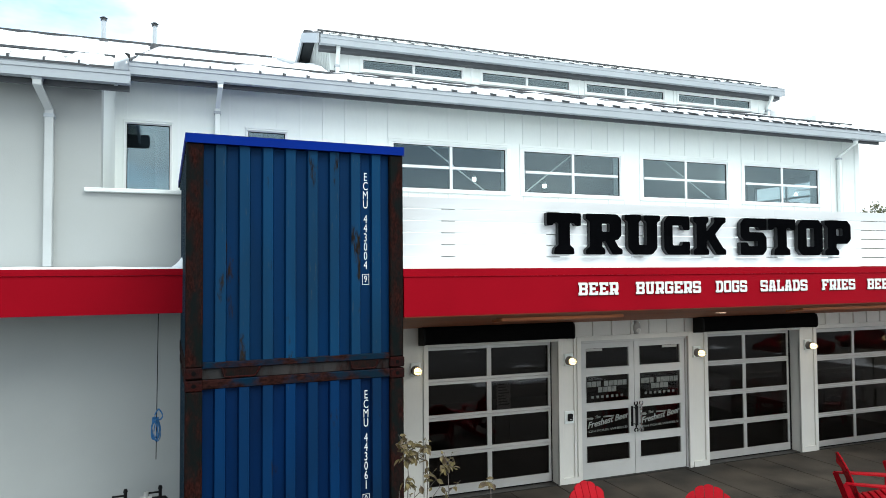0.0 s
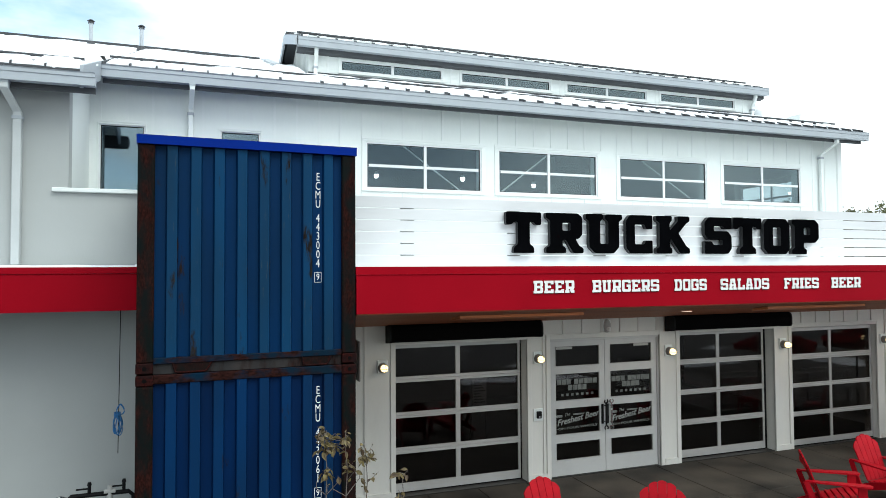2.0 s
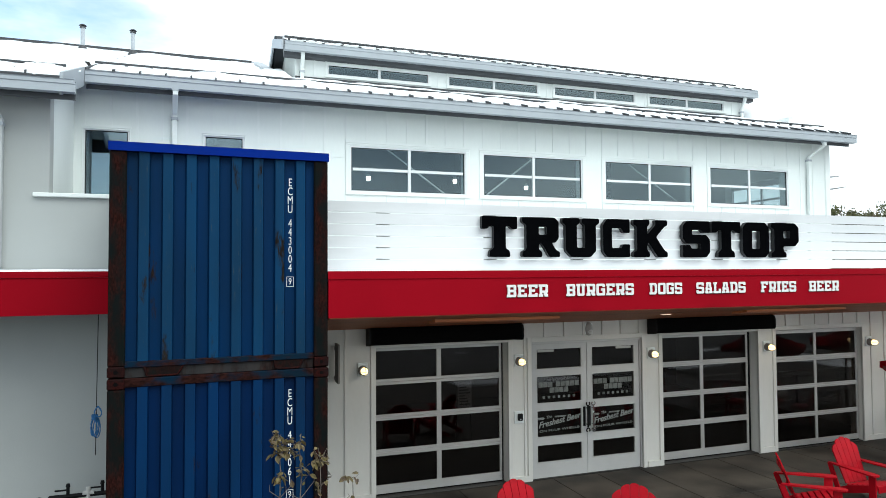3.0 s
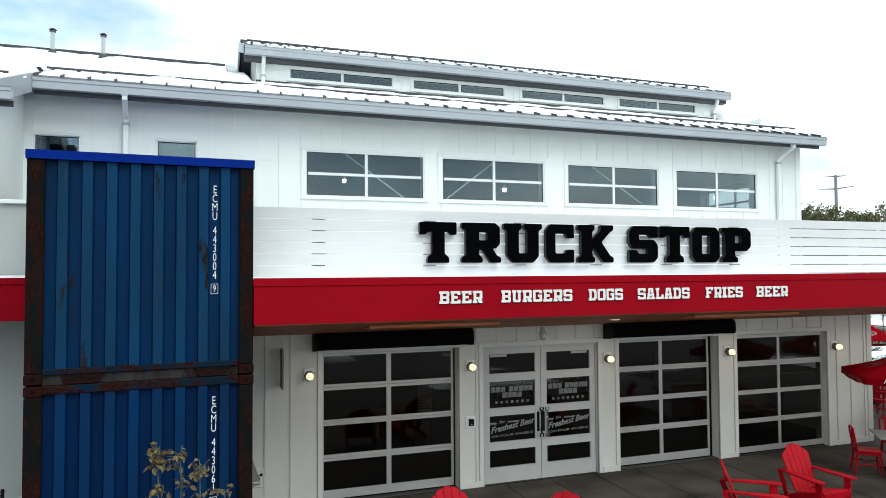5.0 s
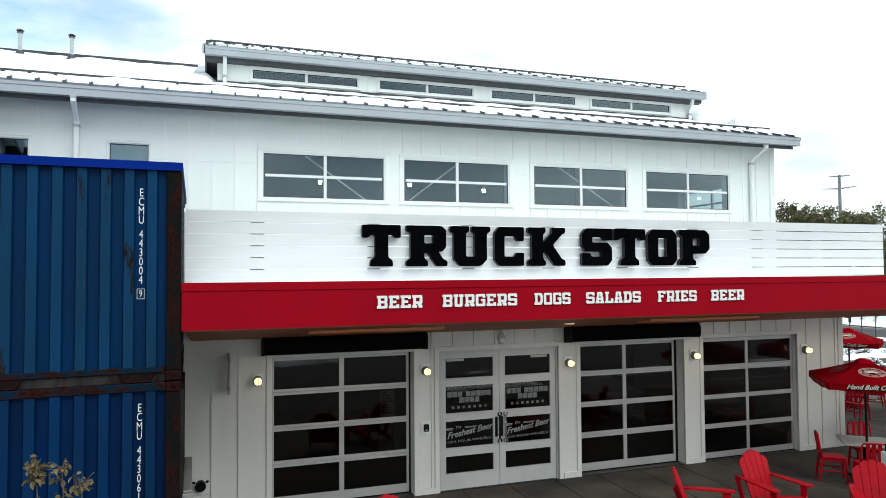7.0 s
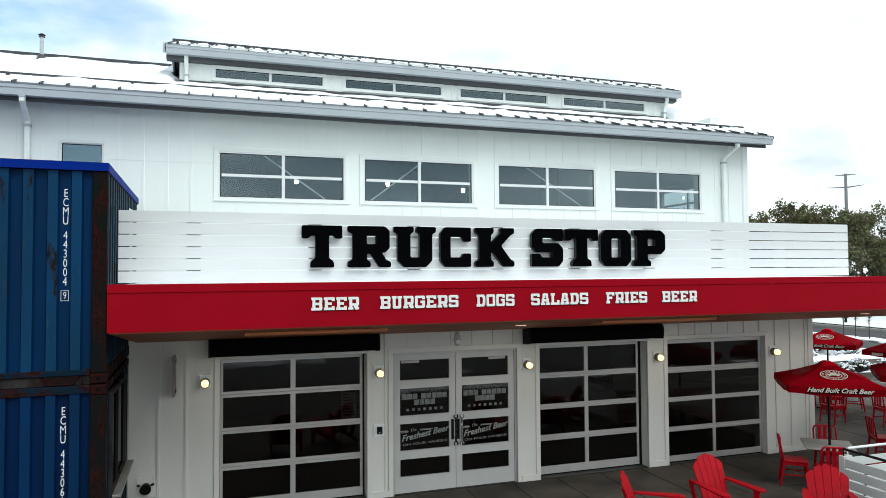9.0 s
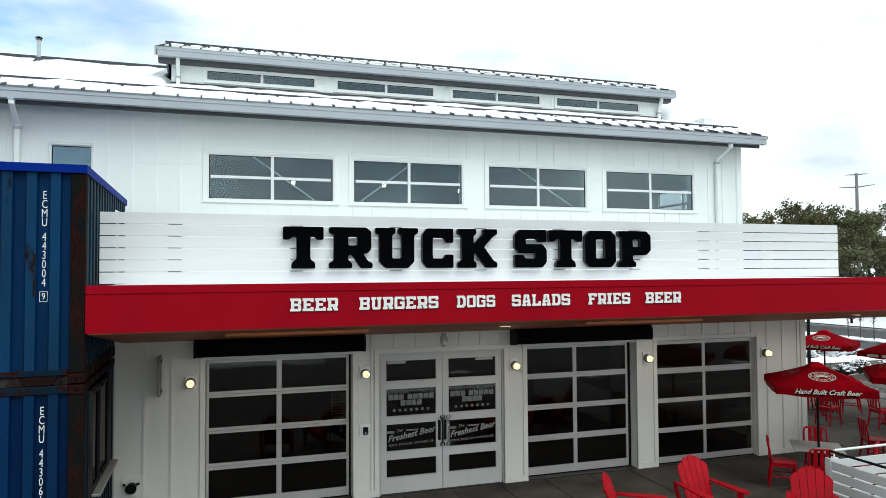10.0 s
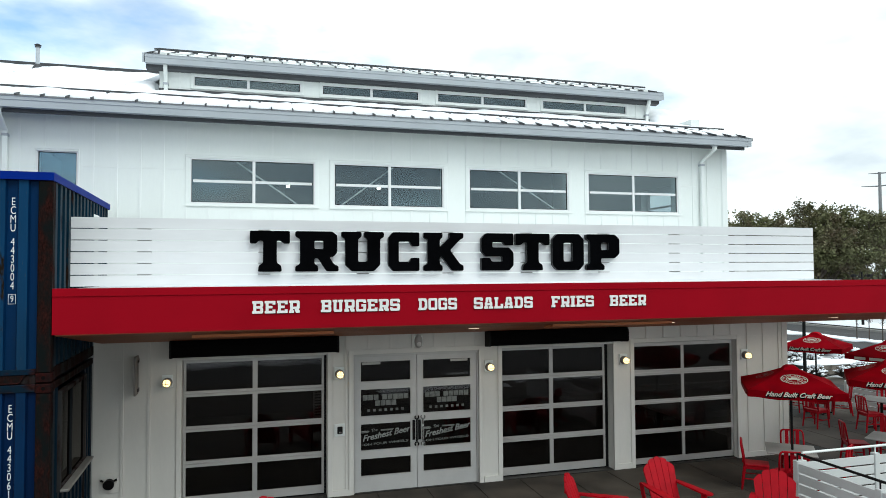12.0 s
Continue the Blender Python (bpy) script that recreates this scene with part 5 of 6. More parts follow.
for x, z in ((5.87, 6.88), (8.84, 6.90), (11.5, 6.78)):
    pendant(x, 20.4, z)


# ---- shipping containers, one on another ----
KX0, KX1, KY0, KY1 = -0.05, 2.388, 7.67, 11.75


def corrugated(bm, n0, n1, depth, z0, z1, along, base, sign_out, period=0.247, start=0.0):
    """A sheet of pressed steel in trapezoid folds; along x (along=0) or y (along=1)."""
    prof = [(n0, 0.0)]
    u = n0 + start
    while u < n1 - 0.02:
        for du, d in ((0.0, 0.0), (0.016, depth), (0.121, depth), (0.137, 0.0)):
            if n0 < u + du < n1:
                prof.append((u + du, d))
        u += period
    prof.append((n1, 0.0))
    front, back = [], []
    for off, row in ((0.0, front), (0.004, back)):
        for z in (z0, z1):
            row.append([bm.verts.new((p, base - sign_out * (d - off), z) if along == 0 else (base - sign_out * (d - off), p, z)) for p, d in prof])
    for i in range(len(prof) - 1):
        bm.faces.new((front[0][i], front[0][i + 1], front[1][i + 1], front[1][i]))
        bm.faces.new((back[0][i + 1], back[0][i], back[1][i], back[1][i + 1]))
        for lvl in (0, 1):
            bm.faces.new((front[lvl][i + 1], front[lvl][i], back[lvl][i], back[lvl][i + 1]))
    for i in (0, -1):
        bm.faces.new((front[0][i], front[1][i], back[1][i], back[0][i]))


def container(z0, h, digits, label, y1, window):
    k = thing("shipping_container", label, "shipping container", group="stacked containers", at=((KX0 + KX1) / 2, KY0, z0))
    z1 = z0 + h
    zt, zb = z1 - (0.10 if window else 0.035), z0 + 0.17
    bm = bmesh.new()
    corrugated(bm, KX0 + 0.175, KX1 - 0.165, 0.046, zb, zt, 0, KY0 + 0.062, 1, period=0.2505, start=0.111)
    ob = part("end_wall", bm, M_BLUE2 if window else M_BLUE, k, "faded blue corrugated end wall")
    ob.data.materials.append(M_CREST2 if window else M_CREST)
    # crest faces take the lighter paint, so their brightness is in the colour
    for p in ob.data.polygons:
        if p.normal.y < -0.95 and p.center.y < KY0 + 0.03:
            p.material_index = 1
    bm = bmesh.new()
    corrugated(bm, KY0 + 0.16, y1 - 0.05, 0.036, zb, zt, 1, KX0 + 0.045, 1)
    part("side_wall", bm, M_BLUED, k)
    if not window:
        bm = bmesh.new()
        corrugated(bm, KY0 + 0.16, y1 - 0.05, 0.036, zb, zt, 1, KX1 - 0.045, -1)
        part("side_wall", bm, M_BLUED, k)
    else:
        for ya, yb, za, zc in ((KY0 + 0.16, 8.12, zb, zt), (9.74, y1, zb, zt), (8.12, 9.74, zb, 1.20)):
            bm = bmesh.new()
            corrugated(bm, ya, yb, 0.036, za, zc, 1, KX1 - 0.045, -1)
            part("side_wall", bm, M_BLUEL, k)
    part("end_wall_back", boxes((KX0 + 0.05, KX1 - 0.05, y1 - 0.04, y1 - 0.01, zb, zt)), M_BLUED, k)
    for a, b in ((KX0, KX0 + 0.175), (KX1 - 0.165, KX1)):
        bm = boxes((a, b, KY0 + 0.0, KY0 + 0.15, z0 + 0.12, z1 - (0.12 if window else 0.03)), bev=0.012)
        part("corner_post", bm, M_RUST, k, "rust-streaked corner post")
        for zc in (z0, z1 - 0.118)[:2 if window else 1]:
            bm = boxes((a - 0.004, a + 0.174, KY0 - 0.008, KY0 + 0.17, zc, zc + 0.118), bev=0.012)
            cst = part("corner_casting", bm, M_CAST, k, "heavy rust-red corner casting")
            bm = bmesh.new()
            tube(bm, (a + 0.085, KY0 - 0.0095, zc + 0.06), (a + 0.085, KY0 - 0.0085, zc + 0.06), 0.024, None, 14)
            part("hole", bm, M_BLACK, cst)
    if window:
        part("top_rail", boxes((KX0 + 0.17, KX1 - 0.17, KY0 + 0.005, KY0 + 0.10, zt, z1 - 0.002), bev=0.008), M_RAIL, k)
    part("bottom_rail", boxes((KX0 + 0.17, KX1 - 0.17, KY0 + 0.012, KY0 + 0.12, z0 + 0.10, zb), bev=0.008), M_RAIL, k)
    part("floor_sill", boxes((KX0 + 0.17, KX1 - 0.17, KY0 + 0.045, KY0 + 0.12, z0 - 0.014, z0 + 0.099), bev=0.004), M_GREYST, k)
    # fork pockets: lipped steel frames either side of the sill
    for p, q in ((0.33, 0.70), (1.75, 2.07)):
        bm = bmesh.new()
        prism(bm, ((p, z0 + 0.10), (p + 0.02, z0 + 0.006), (q - 0.03, z0 + 0.006), (q + 0.03, z0 + 0.10)), KY0 + 0.024, KY0 + 0.044)
        plate = part("pocket_plate", bm, M_RUST, k)
        bm = bmesh.new()
        bent(bm, [(p - 0.01, KY0 + 0.022, z0 + 0.105), (p + 0.015, KY0 + 0.018, z0 + 0.012), (p + 0.04, KY0 + 0.018, z0 + 0.002), (q - 0.05, KY0 + 0.018, z0 + 0.002), (q - 0.02, KY0 + 0.018, z0 + 0.014), (q + 0.03, KY0 + 0.022, z0 + 0.105)], 0.011, 6)
        part("lip", bm, M_CAST, plate, "rusted lip of the fork pocket")
    for x in (KX0, KX1):
        s = 1 if x == KX0 else -1
        xa, xb = sorted((x, x + s * 0.05))
        for ra, rb in ((zt, z1 - 0.01), (z0 + 0.02, zb)):
            part("side_rail", boxes((xa, xb, KY0 + 0.17, y1, ra, rb), bev=0.006), M_RUST, k)
    part("roof", boxes((KX0 + 0.05, KX1 - 0.05, KY0 + 0.1, y1, z1 - 0.035, z1 - 0.012)), M_BLUED, k)
    # identification marks down the end wall
    z = z1 - (0.305 if not window else 0.30)
    yy = KY0 + 0.0605
    rows = list("ECMU") + [" "] + list(digits[:-1])
    zz = z
    for c in rows:
        if c == " ":
            zz -= 0.065
            continue
        lettering("mark", c, 0.140, M_WHITE, k, Matrix.Translation((1.937, yy, zz)) @ FRONT, 0.66, depth=0.001)
        zz -= 0.109
    zz -= 0.055
    lettering("mark", digits[-1], 0.115, M_WHITE, k, Matrix.Translation((1.937, yy, zz)) @ FRONT, 0.7, depth=0.001)
    bm = boxes((1.895, 1.900, yy - 0.001, yy + 0.001, zz - 0.062, zz + 0.062), (1.974, 1.979, yy - 0.001, yy + 0.001, zz - 0.062, zz + 0.062),
               (1.900, 1.974, yy - 0.001, yy + 0.001, zz - 0.062, zz - 0.057), (1.900, 1.974, yy - 0.001, yy + 0.001, zz + 0.057, zz + 0.062))
    part("mark_frame", bm, M_WHITE, k)
    return k


lower = container(0.10, 2.585, "4430619", "faded blue shipping container with rusted posts, standing on the patio", WL - 0.02, True)
upper = container(2.70, 2.555, "4430049", "faded blue shipping container with rusted posts, stacked on another", KY1, False)
part("cap_flashing", boxes((KX0 - 0.012, KX1 + 0.012, KY0 - 0.02, KY0 + 0.04, 5.225, 5.325), (KX0 - 0.012, KX0 + 0.035, KY0 + 0.04, KY1 + 0.01, 5.225, 5.325),
     (KX1 - 0.035, KX1 + 0.012, KY0 + 0.04, KY1 + 0.01, 5.225, 5.325), (KX0 + 0.035, KX1 - 0.035, KY0 + 0.04, KY1, 5.30, 5.318)), M_CAP, upper, "bright blue metal cap flashing")
for y in (KY0 + 0.02, 9.82):
    solid("container_block", boxes((KX0, KX1, y, y + 0.38, PZ - 0.005, 0.10), bev=0.008), M_KERB, "concrete bearer under the container", "bearer", group="container bearers")
# serving hatch in the side of the lower container
hatch = thing("serving_hatch", "glazed serving hatch with a bare steel counter in the container side", "serving hatch", at=(KX1, 9.0, 1.20))
HX = KX1 - 0.03
part("frame", boxes((HX, HX + 0.06, 8.12, 8.18, 1.20, 2.52), (HX, HX + 0.06, 9.68, 9.74, 1.20, 2.52), (HX, HX + 0.06, 8.18, 9.68, 2.46, 2.52), (HX, HX + 0.06, 8.18, 9.68, 1.20, 1.26), bev=0.004), M_GREYST, hatch)
part("mullion", boxes((HX, HX + 0.055, 8.76, 8.81, 1.26, 2.46), bev=0.004), M_DARKST, hatch)
for a, b in ((8.18, 8.76), (8.81, 9.68)):
    part("pane", boxes((HX + 0.02, HX + 0.028, a, b, 1.26, 2.46)), M_GLASSH, hatch)
part("counter", boxes((HX + 0.061, HX + 0.165, 8.09, 9.77, 1.21, 1.245), bev=0.006), M_COUNTER, hatch, "bare steel counter")

# the stack stands a little askew to the hall
ASKEW = Matrix.Translation((KX1, KY0, 0)) @ pose(0, 0, 0, 0, 0, 1.9) @ Matrix.Translation((-KX1, -KY0, 0))
for ob in (lower, upper, hatch):
    ob.matrix_basis = ASKEW @ Matrix.Translation(ob.location)

# ---- on the stucco wall ----
rope = thing("hanging_rope", "thin rope with a tied blue coil hanging from the wing canopy", "rope", at=(-0.40, LBY + 0.08, 1.5))
bm = bmesh.new()
tube(bm, (-0.385, LBY + 0.08, 3.33), (-0.40, LBY + 0.08, 1.45), 0.005, None, 6)
part("line", bm, M_BLACKM, rope)
bm = bmesh.new()
rr = random.Random(4)
for k in range(5):
    w, h = rr.uniform(0.03, 0.055), rr.uniform(0.11, 0.15)
    dx, tilt = rr.uniform(-0.02, 0.02), rr.uniform(-0.25, 0.25)
    pts = [(-0.41 + dx + w * math.sin(a) + tilt * h * math.cos(a) * 0.4, LBY + 0.06 + 0.012 * k - 0.02, 1.82 + h * math.cos(a)) for a in [2 * math.pi * q / 16 for q in range(17)]]
    bent(bm, pts, 0.0075, 6)
bent(bm, [(-0.40 + 0.06 * math.sin(a) * math.sin(a / 2) + 0.03, LBY + 0.03, 2.03 + 0.07 * math.cos(a)) for a in [2 * math.pi * q / 12 for q in range(13)]], 0.009, 6)
for q in range(4):
    bent(bm, [(-0.41 + 0.035 * math.cos(a), LBY + 0.055 + 0.04 * math.sin(a), 1.93 + 0.018 * q) for a in [2 * math.pi * s / 10 for s in range(11)]], 0.0075, 6)
part("coil", bm, M_ROPE, rope, "tied coil of blue rope")

mani = thing("valve_manifold", "row of black pipe valves and taps along the stucco wall", "valve manifold", at=(-0.65, 9.6, 0))
MY, MZ = 9.75, 0.84
bm = bmesh.new()
bent(bm, [(-1.05, MY, -0.011), (-1.05, MY, MZ - 0.05), (-1.0, MY, MZ), (-0.30, MY, MZ), (-0.24, MY, MZ - 0.06), (-0.24, MY, -0.011)], 0.03, 10)
part("header_pipe", bm, M_BLACKM, mani)
for x in (-0.78, -0.36):
    bm = bmesh.new()
    tube(bm, (x, MY, MZ), (x, MY, MZ + 0.13), 0.022, None, 10)
    tube(bm, (x, MY, MZ + 0.13), (x, MY, MZ + 0.17), 0.03, 0.02, 10)
    v = part("valve", bm, M_BLACKM, mani)
    part("lever", boxes((x - 0.16, x + 0.015, MY - 0.012, MY + 0.012, MZ + 0.075, MZ + 0.095), bev=0.004), M_BLACKM, v)
bm = bmesh.new()
tube(bm, (-0.53, MY, MZ - 0.06), (-0.53, MY, MZ + 0.10), 0.038, 0.03, 12)
tube(bm, (-0.60, MY, MZ + 0.02), (-0.46, MY, MZ + 0.02), 0.032, None, 12)
part("union", bm, M_GREYP, mani, "grey steel union fitting")
bm = bmesh.new()
bent(bm, [(-1.05, MY, MZ - 0.02), (-1.12, MY - 0.03, MZ + 0.02), (-1.18, MY - 0.03, MZ), (-1.20, MY - 0.03, MZ - 0.10)], 0.02, 8)
part("tap", bm, M_CHROME, mani, "chrome tap")


# ---- furniture on the patio ----
def adirondack():
    """A slatted garden armchair with a raked fan back, about its own origin, facing -y."""
    c = thing("adirondack_chair", "bright red slatted Adirondack chair on the concrete patio", "garden chair", group="Adirondack chairs")
    n = 5
    for k in range(n):
        u = (k - (n - 1) / 2)
        xb, xt = u * 0.098, u * 0.118
        wb, wt = 0.093, 0.113
        out = [(xb - wb / 2, 0), (xb + wb / 2, 0)]
        crown = 0.735 - 0.030 * u * u
        out.append((xt + wt / 2, crown - 0.020 - 0.022 * u))
        for q in range(1, 6):
            # each slat has a round top; together they follow an arc
            v = math.cos(math.pi * q / 6)
            out.append((xt + wt / 2 * v, crown - 0.020 * v * v - 0.022 * u * v))
        out.append((xt - wt / 2, crown - 0.020 + 0.022 * u))
        bm = bmesh.new()
        prism(bm, out, -0.011, 0.011)
        bmesh.ops.bevel(bm, geom=list(bm.edges), offset=0.003, segments=1, affect="EDGES")
        bmesh.ops.transform(bm, matrix=pose(0, 0.15, 0.26, -21, 0, 0), verts=bm.verts)
        part("back_slat", bm, M_REDP, c)
    for z, y, w in ((0.40, 0.222, 0.46), (0.72, 0.345, 0.52)):
        part("back_batten", boxes((-w / 2, w / 2, y, y + 0.03, z, z + 0.07), bev=0.004), M_REDP, c)
    for k in range(6):
        y, z = 0.12 - k * 0.088, 0.25 + k * 0.022
        bm = boxes((-0.27, 0.27, y - 0.082, y, z, z + 0.02), bev=0.004)
        part("seat_slat", bm, M_REDP, c)
    for s in (-1, 1):
        x0, x1 = sorted((s * 0.27, s * 0.295))
        bm = bmesh.new()
        prism_x(bm, ((-0.44, 0.38), (-0.40, 0.28), (0.44, 0.02), (0.52, 0.02), (0.50, 0.08), (0.10, 0.25), (-0.42, 0.40)), x0, x1)
        part("side_rail", bm, M_REDP, c)
        x0, x1 = sorted((s * 0.297, s * 0.322))
        part("front_leg", boxes((x0, x1, -0.42, -0.30, 0.0, 0.545), bev=0.004), M_REDP, c)
        out = [(s * 0.26, 0.36), (s * 0.26, -0.36), (s * 0.28, -0.46), (s * 0.34, -0.49), (s * 0.41, -0.45), (s * 0.42, -0.36), (s * 0.36, 0.20), (s * 0.32, 0.40)]
        bm = bmesh.new()
        a = [bm.verts.new((x, y, 0.545)) for x, y in out]
        b = [bm.verts.new((x, y, 0.568)) for x, y in out]
        bm.faces.new(a)
        bm.faces.new(b)
        for i in range(len(a)):
            j = (i + 1) % len(a)
            bm.faces.new((a[i], a[j], b[j], b[i]))
        part("armrest", bm, M_REDP, c)
        x0, x1 = sorted((s * 0.297, s * 0.322))
        bm = bmesh.new()
        prism_x(bm, ((0.20, 0.18), (0.28, 0.15), (0.42, 0.545), (0.34, 0.545)), x0, x1)
        part("arm_support", bm, M_REDP, c)
    part("front_apron", boxes((-0.268, 0.268, -0.435, -0.415, 0.27, 0.38), bev=0.004), M_REDP, c)
    return c


def seat_by_top(c, x, y, face, first=False):
    """Sets a garden chair so that the top of its back stands at x, y; face: the way it looks, degrees from -y towards +x."""
    m = pose(x, y, PZ, 0, 0, face) @ Matrix.Translation((0, -0.42, 0))
    if first:
        c.matrix_basis = m
        return c
    return copy_thing(c, m)


adk = seat_by_top(adirondack(), 4.95, 7.85, 8, True)
seat_by_top(adk, 6.40, 7.10, -38)
seat_by_top(adk, 9.345, 7.60, 52)
seat_by_top(adk, 11.17, 7.99, 2)
seat_by_top(adk, 12.50, 6.87, -38)


def cafe_chair():
    """A red steel side chair with a hooped back and vertical slats, facing -y."""
    c = thing("cafe_chair", "red painted steel side chair with a hooped slat back", "chair", group="patio chairs")
    w, r = 0.20, 0.017
    hoop = [(-w, 0.20, 0.44), (-w * 1.02, 0.225, 0.62), (-w, 0.25, 0.78)]
    hoop += [(-w + 0.055 - 0.055 * math.cos(a), 0.255, 0.78 + 0.075 * math.sin(a)) for a in (0.5, 1.0, 1.45)]
    hoop += [(-x, y, z) for x, y, z in hoop[::-1]]
    bm = bmesh.new()
    bent(bm, hoop, r, 8)
    part("back_hoop", bm, M_REDP, c, smooth=True)
    for x in (-0.095, 0.0, 0.095):
        bm = bmesh.new()
        prism(bm, ((x - 0.031, 0.52), (x + 0.031, 0.52), (x + 0.031, 0.85), (x - 0.031, 0.85)), -0.006, 0.006)
        bmesh.ops.transform(bm, matrix=Matrix.Translation((0, 0.235, 0)), verts=bm.verts)
        part("back_slat", bm, M_REDP, c)
    part("back_rail", boxes((-w, w, 0.215, 0.24, 0.49, 0.53), bev=0.004), M_REDP, c)
    bm = boxes((-0.20, 0.20, -0.21, 0.21, 0.435, 0.46), bev=0.012)
    part("seat", bm, M_REDP, c)
    part("apron", boxes((-0.185, 0.185, -0.19, 0.19, 0.375, 0.434), bev=0.006), M_REDP, c)
    for sx in (-1, 1):
        for y0, y1 in ((-0.18, -0.21), (0.19, 0.25)):
            bm = bmesh.new()
            tube(bm, (sx * 0.178, y0, 0.44), (sx * 0.198, y1, 0.0), 0.026, 0.018, 8)
            part("leg", bm, M_REDP, c)
        bm = bmesh.new()
        tube(bm, (sx * 0.187, -0.196, 0.2), (sx * 0.187, 0.22, 0.2), 0.012, None, 6)
        part("stretcher", bm, M_REDP, c)
    bm = bmesh.new()
    tube(bm, (-0.187, 0.0, 0.2), (0.187, 0.0, 0.2), 0.012, None, 6)
    part("stretcher", bm, M_REDP, c)
    return c


def cafe_table(size=0.82):
    t = thing("patio_table", "square pale steel patio table on a black pedestal", "table", group="patio tables")
    part("tabletop", boxes((-size / 2, size / 2, -size / 2, size / 2, 0.685, 0.71), bev=0.008), M_KERB, t)
    bm = bmesh.new()
    tube(bm, (0, 0, 0.02), (0, 0, 0.685), 0.035, None, 12)
    part("pedestal", bm, M_BLACKM, t)
    for k in range(4):
        a = math.pi / 4 + k * math.pi / 2
        bm = bmesh.new()
        tube(bm, (0, 0, 0.05), (0.36 * math.cos(a), 0.36 * math.sin(a), 0.015), 0.028, 0.018, 8)
        part("foot", bm, M_BLACKM, t)
    return t


def umbrella(size, eave=1.89, apex=2.21, words_on_front=True):
    """A square market umbrella with a valance, printed on the front, about its own origin."""
    u = thing("patio_umbrella", "open square red canvas umbrella with pale printing", "umbrella", group="patio umbrellas")
    h = size / 2
    bm = bmesh.new()
    tube(bm, (0, 0, 0.0), (0, 0, apex + 0.02), 0.022, None, 12)
    part("pole", bm, M_BLACKM, u)
    bm = bmesh.new()
    tube(bm, (0, 0, 0.0), (0, 0, 0.09), 0.24, 0.20, 20)
    part("base", bm, M_BLACKM, u)
    drop = 0.125
    cor = [(-h, -h), (h, -h), (h, h), (-h, h)]
    n = 10
    for k in range(4):
        (ax, ay), (bx, by) = cor[k], cor[(k + 1) % 4]
        bm = bmesh.new()
        grid = []
        for j in range(n + 1):
            v = j / n
            row = []
            for i in range(n + 1):
                s = i / n
                ex, ey = ax + (bx - ax) * s, ay + (by - ay) * s
                sag = 0.035 * math.sin(math.pi * s) * v * v + 0.03 * math.sin(math.pi * v) * 0.6
                row.append(bm.verts.new((ex * (0.09 + 0.91 * v), ey * (0.09 + 0.91 * v), apex + (eave - apex) * v - sag)))
            grid.append(row)
        for j in range(n):
            for i in range(n):
                bm.faces.new((grid[j][i], grid[j][i + 1], grid[j + 1][i + 1], grid[j + 1][i]))
        low = []
        for i in range(n + 1):
            v = grid[n][i].co
            low.append(bm.verts.new((v.x * 1.004, v.y * 1.004, v.z - drop + 0.008 * math.sin(i * 1.7))))
        for i in range(n):
            bm.faces.new((grid[n][i], grid[n][i + 1], low[i + 1], low[i]))
        bmesh.ops.solidify(bm, geom=list(bm.faces), thickness=0.003)
        part("panel", bm, M_REDC, u, smooth=False)
        bm = bmesh.new()
        tube(bm, (0, 0, apex - 0.04), (ax * 0.985, ay * 0.985, eave - 0.035), 0.008, None, 6)
        part("rib", bm, M_BLACKM, u)
        bm = bmesh.new()
        tube(bm, (0, 0, apex - 0.42), (ax * 0.5, ay * 0.5, (apex + eave) / 2 - 0.06), 0.007, None, 6)
        part("strut", bm, M_BLACKM, u)
    bm = bmesh.new()
    prism(bm, ((-0.15, apex - 0.05), (0.15, apex - 0.05), (0.11, apex + 0.0), (0.05, apex + 0.03), (-0.05, apex + 0.03), (-0.11, apex + 0.0)), -0.14, 0.14)
    part("top_vent", bm, M_REDC, u)
    # printing on two faces: a round emblem of plain shapes, words on the valance
    slope = math.degrees(math.atan2(apex - eave, h))
    for turn in (0, -90):
        base = pose(0, 0, 0, 0, 0, turn)
        v = 0.50
        zc = apex + (eave - apex) * v - 0.012
        m = base @ Matrix.Translation((0, -h * (0.09 + 0.91 * v), zc)) @ pose(0, 0, 0, slope, 0, 0) @ Matrix.Translation((0, 0, 0.010))
        bm = bmesh.new()
        R, r2 = 0.19, 0.105
        ring = 28
        for q in range(ring):
            a0, a1 = 2 * math.pi * q / ring, 2 * math.pi * (q + 1) / ring
            for ra, rb in ((R, R - 0.012), (r2 + 0.010, r2)):
                vs = [bm.verts.new((1.15 * p * math.cos(a), 0.85 * p * math.sin(a), 0)) for p, a in ((ra, a0), (ra, a1), (rb, a1), (rb, a0))]
                bm.faces.new(vs)
            if q % 4 != 3:
                vs = [bm.verts.new((1.15 * p * math.cos(a), 0.85 * p * math.sin(a), 0)) for p, a in ((R - 0.024, a0), (R - 0.026, a1 - 0.13), (r2 + 0.032, a1 - 0.13), (r2 + 0.030, a0))]
                bm.faces.new(vs)
        for x0, x1, y0, y1 in ((-0.10, 0.10, -0.008, 0.035), (-0.045, 0.05, 0.035, 0.065), (-0.085, -0.05, -0.03, -0.008), (0.045, 0.08, -0.03, -0.008)):
            bm.faces.new([bm.verts.new((x, y, 0)) for x, y in ((x0, y0), (x1, y0), (x1, y1), (x0, y1))])
        ex = bmesh.ops.extrude_face_region(bm, geom=list(bm.faces))
        bmesh.ops.translate(bm, verts=[e for e in ex["geom"] if isinstance(e, bmesh.types.BMVert)], vec=(0, 0, 0.002))
        bmesh.ops.transform(bm, matrix=m, verts=bm.verts)
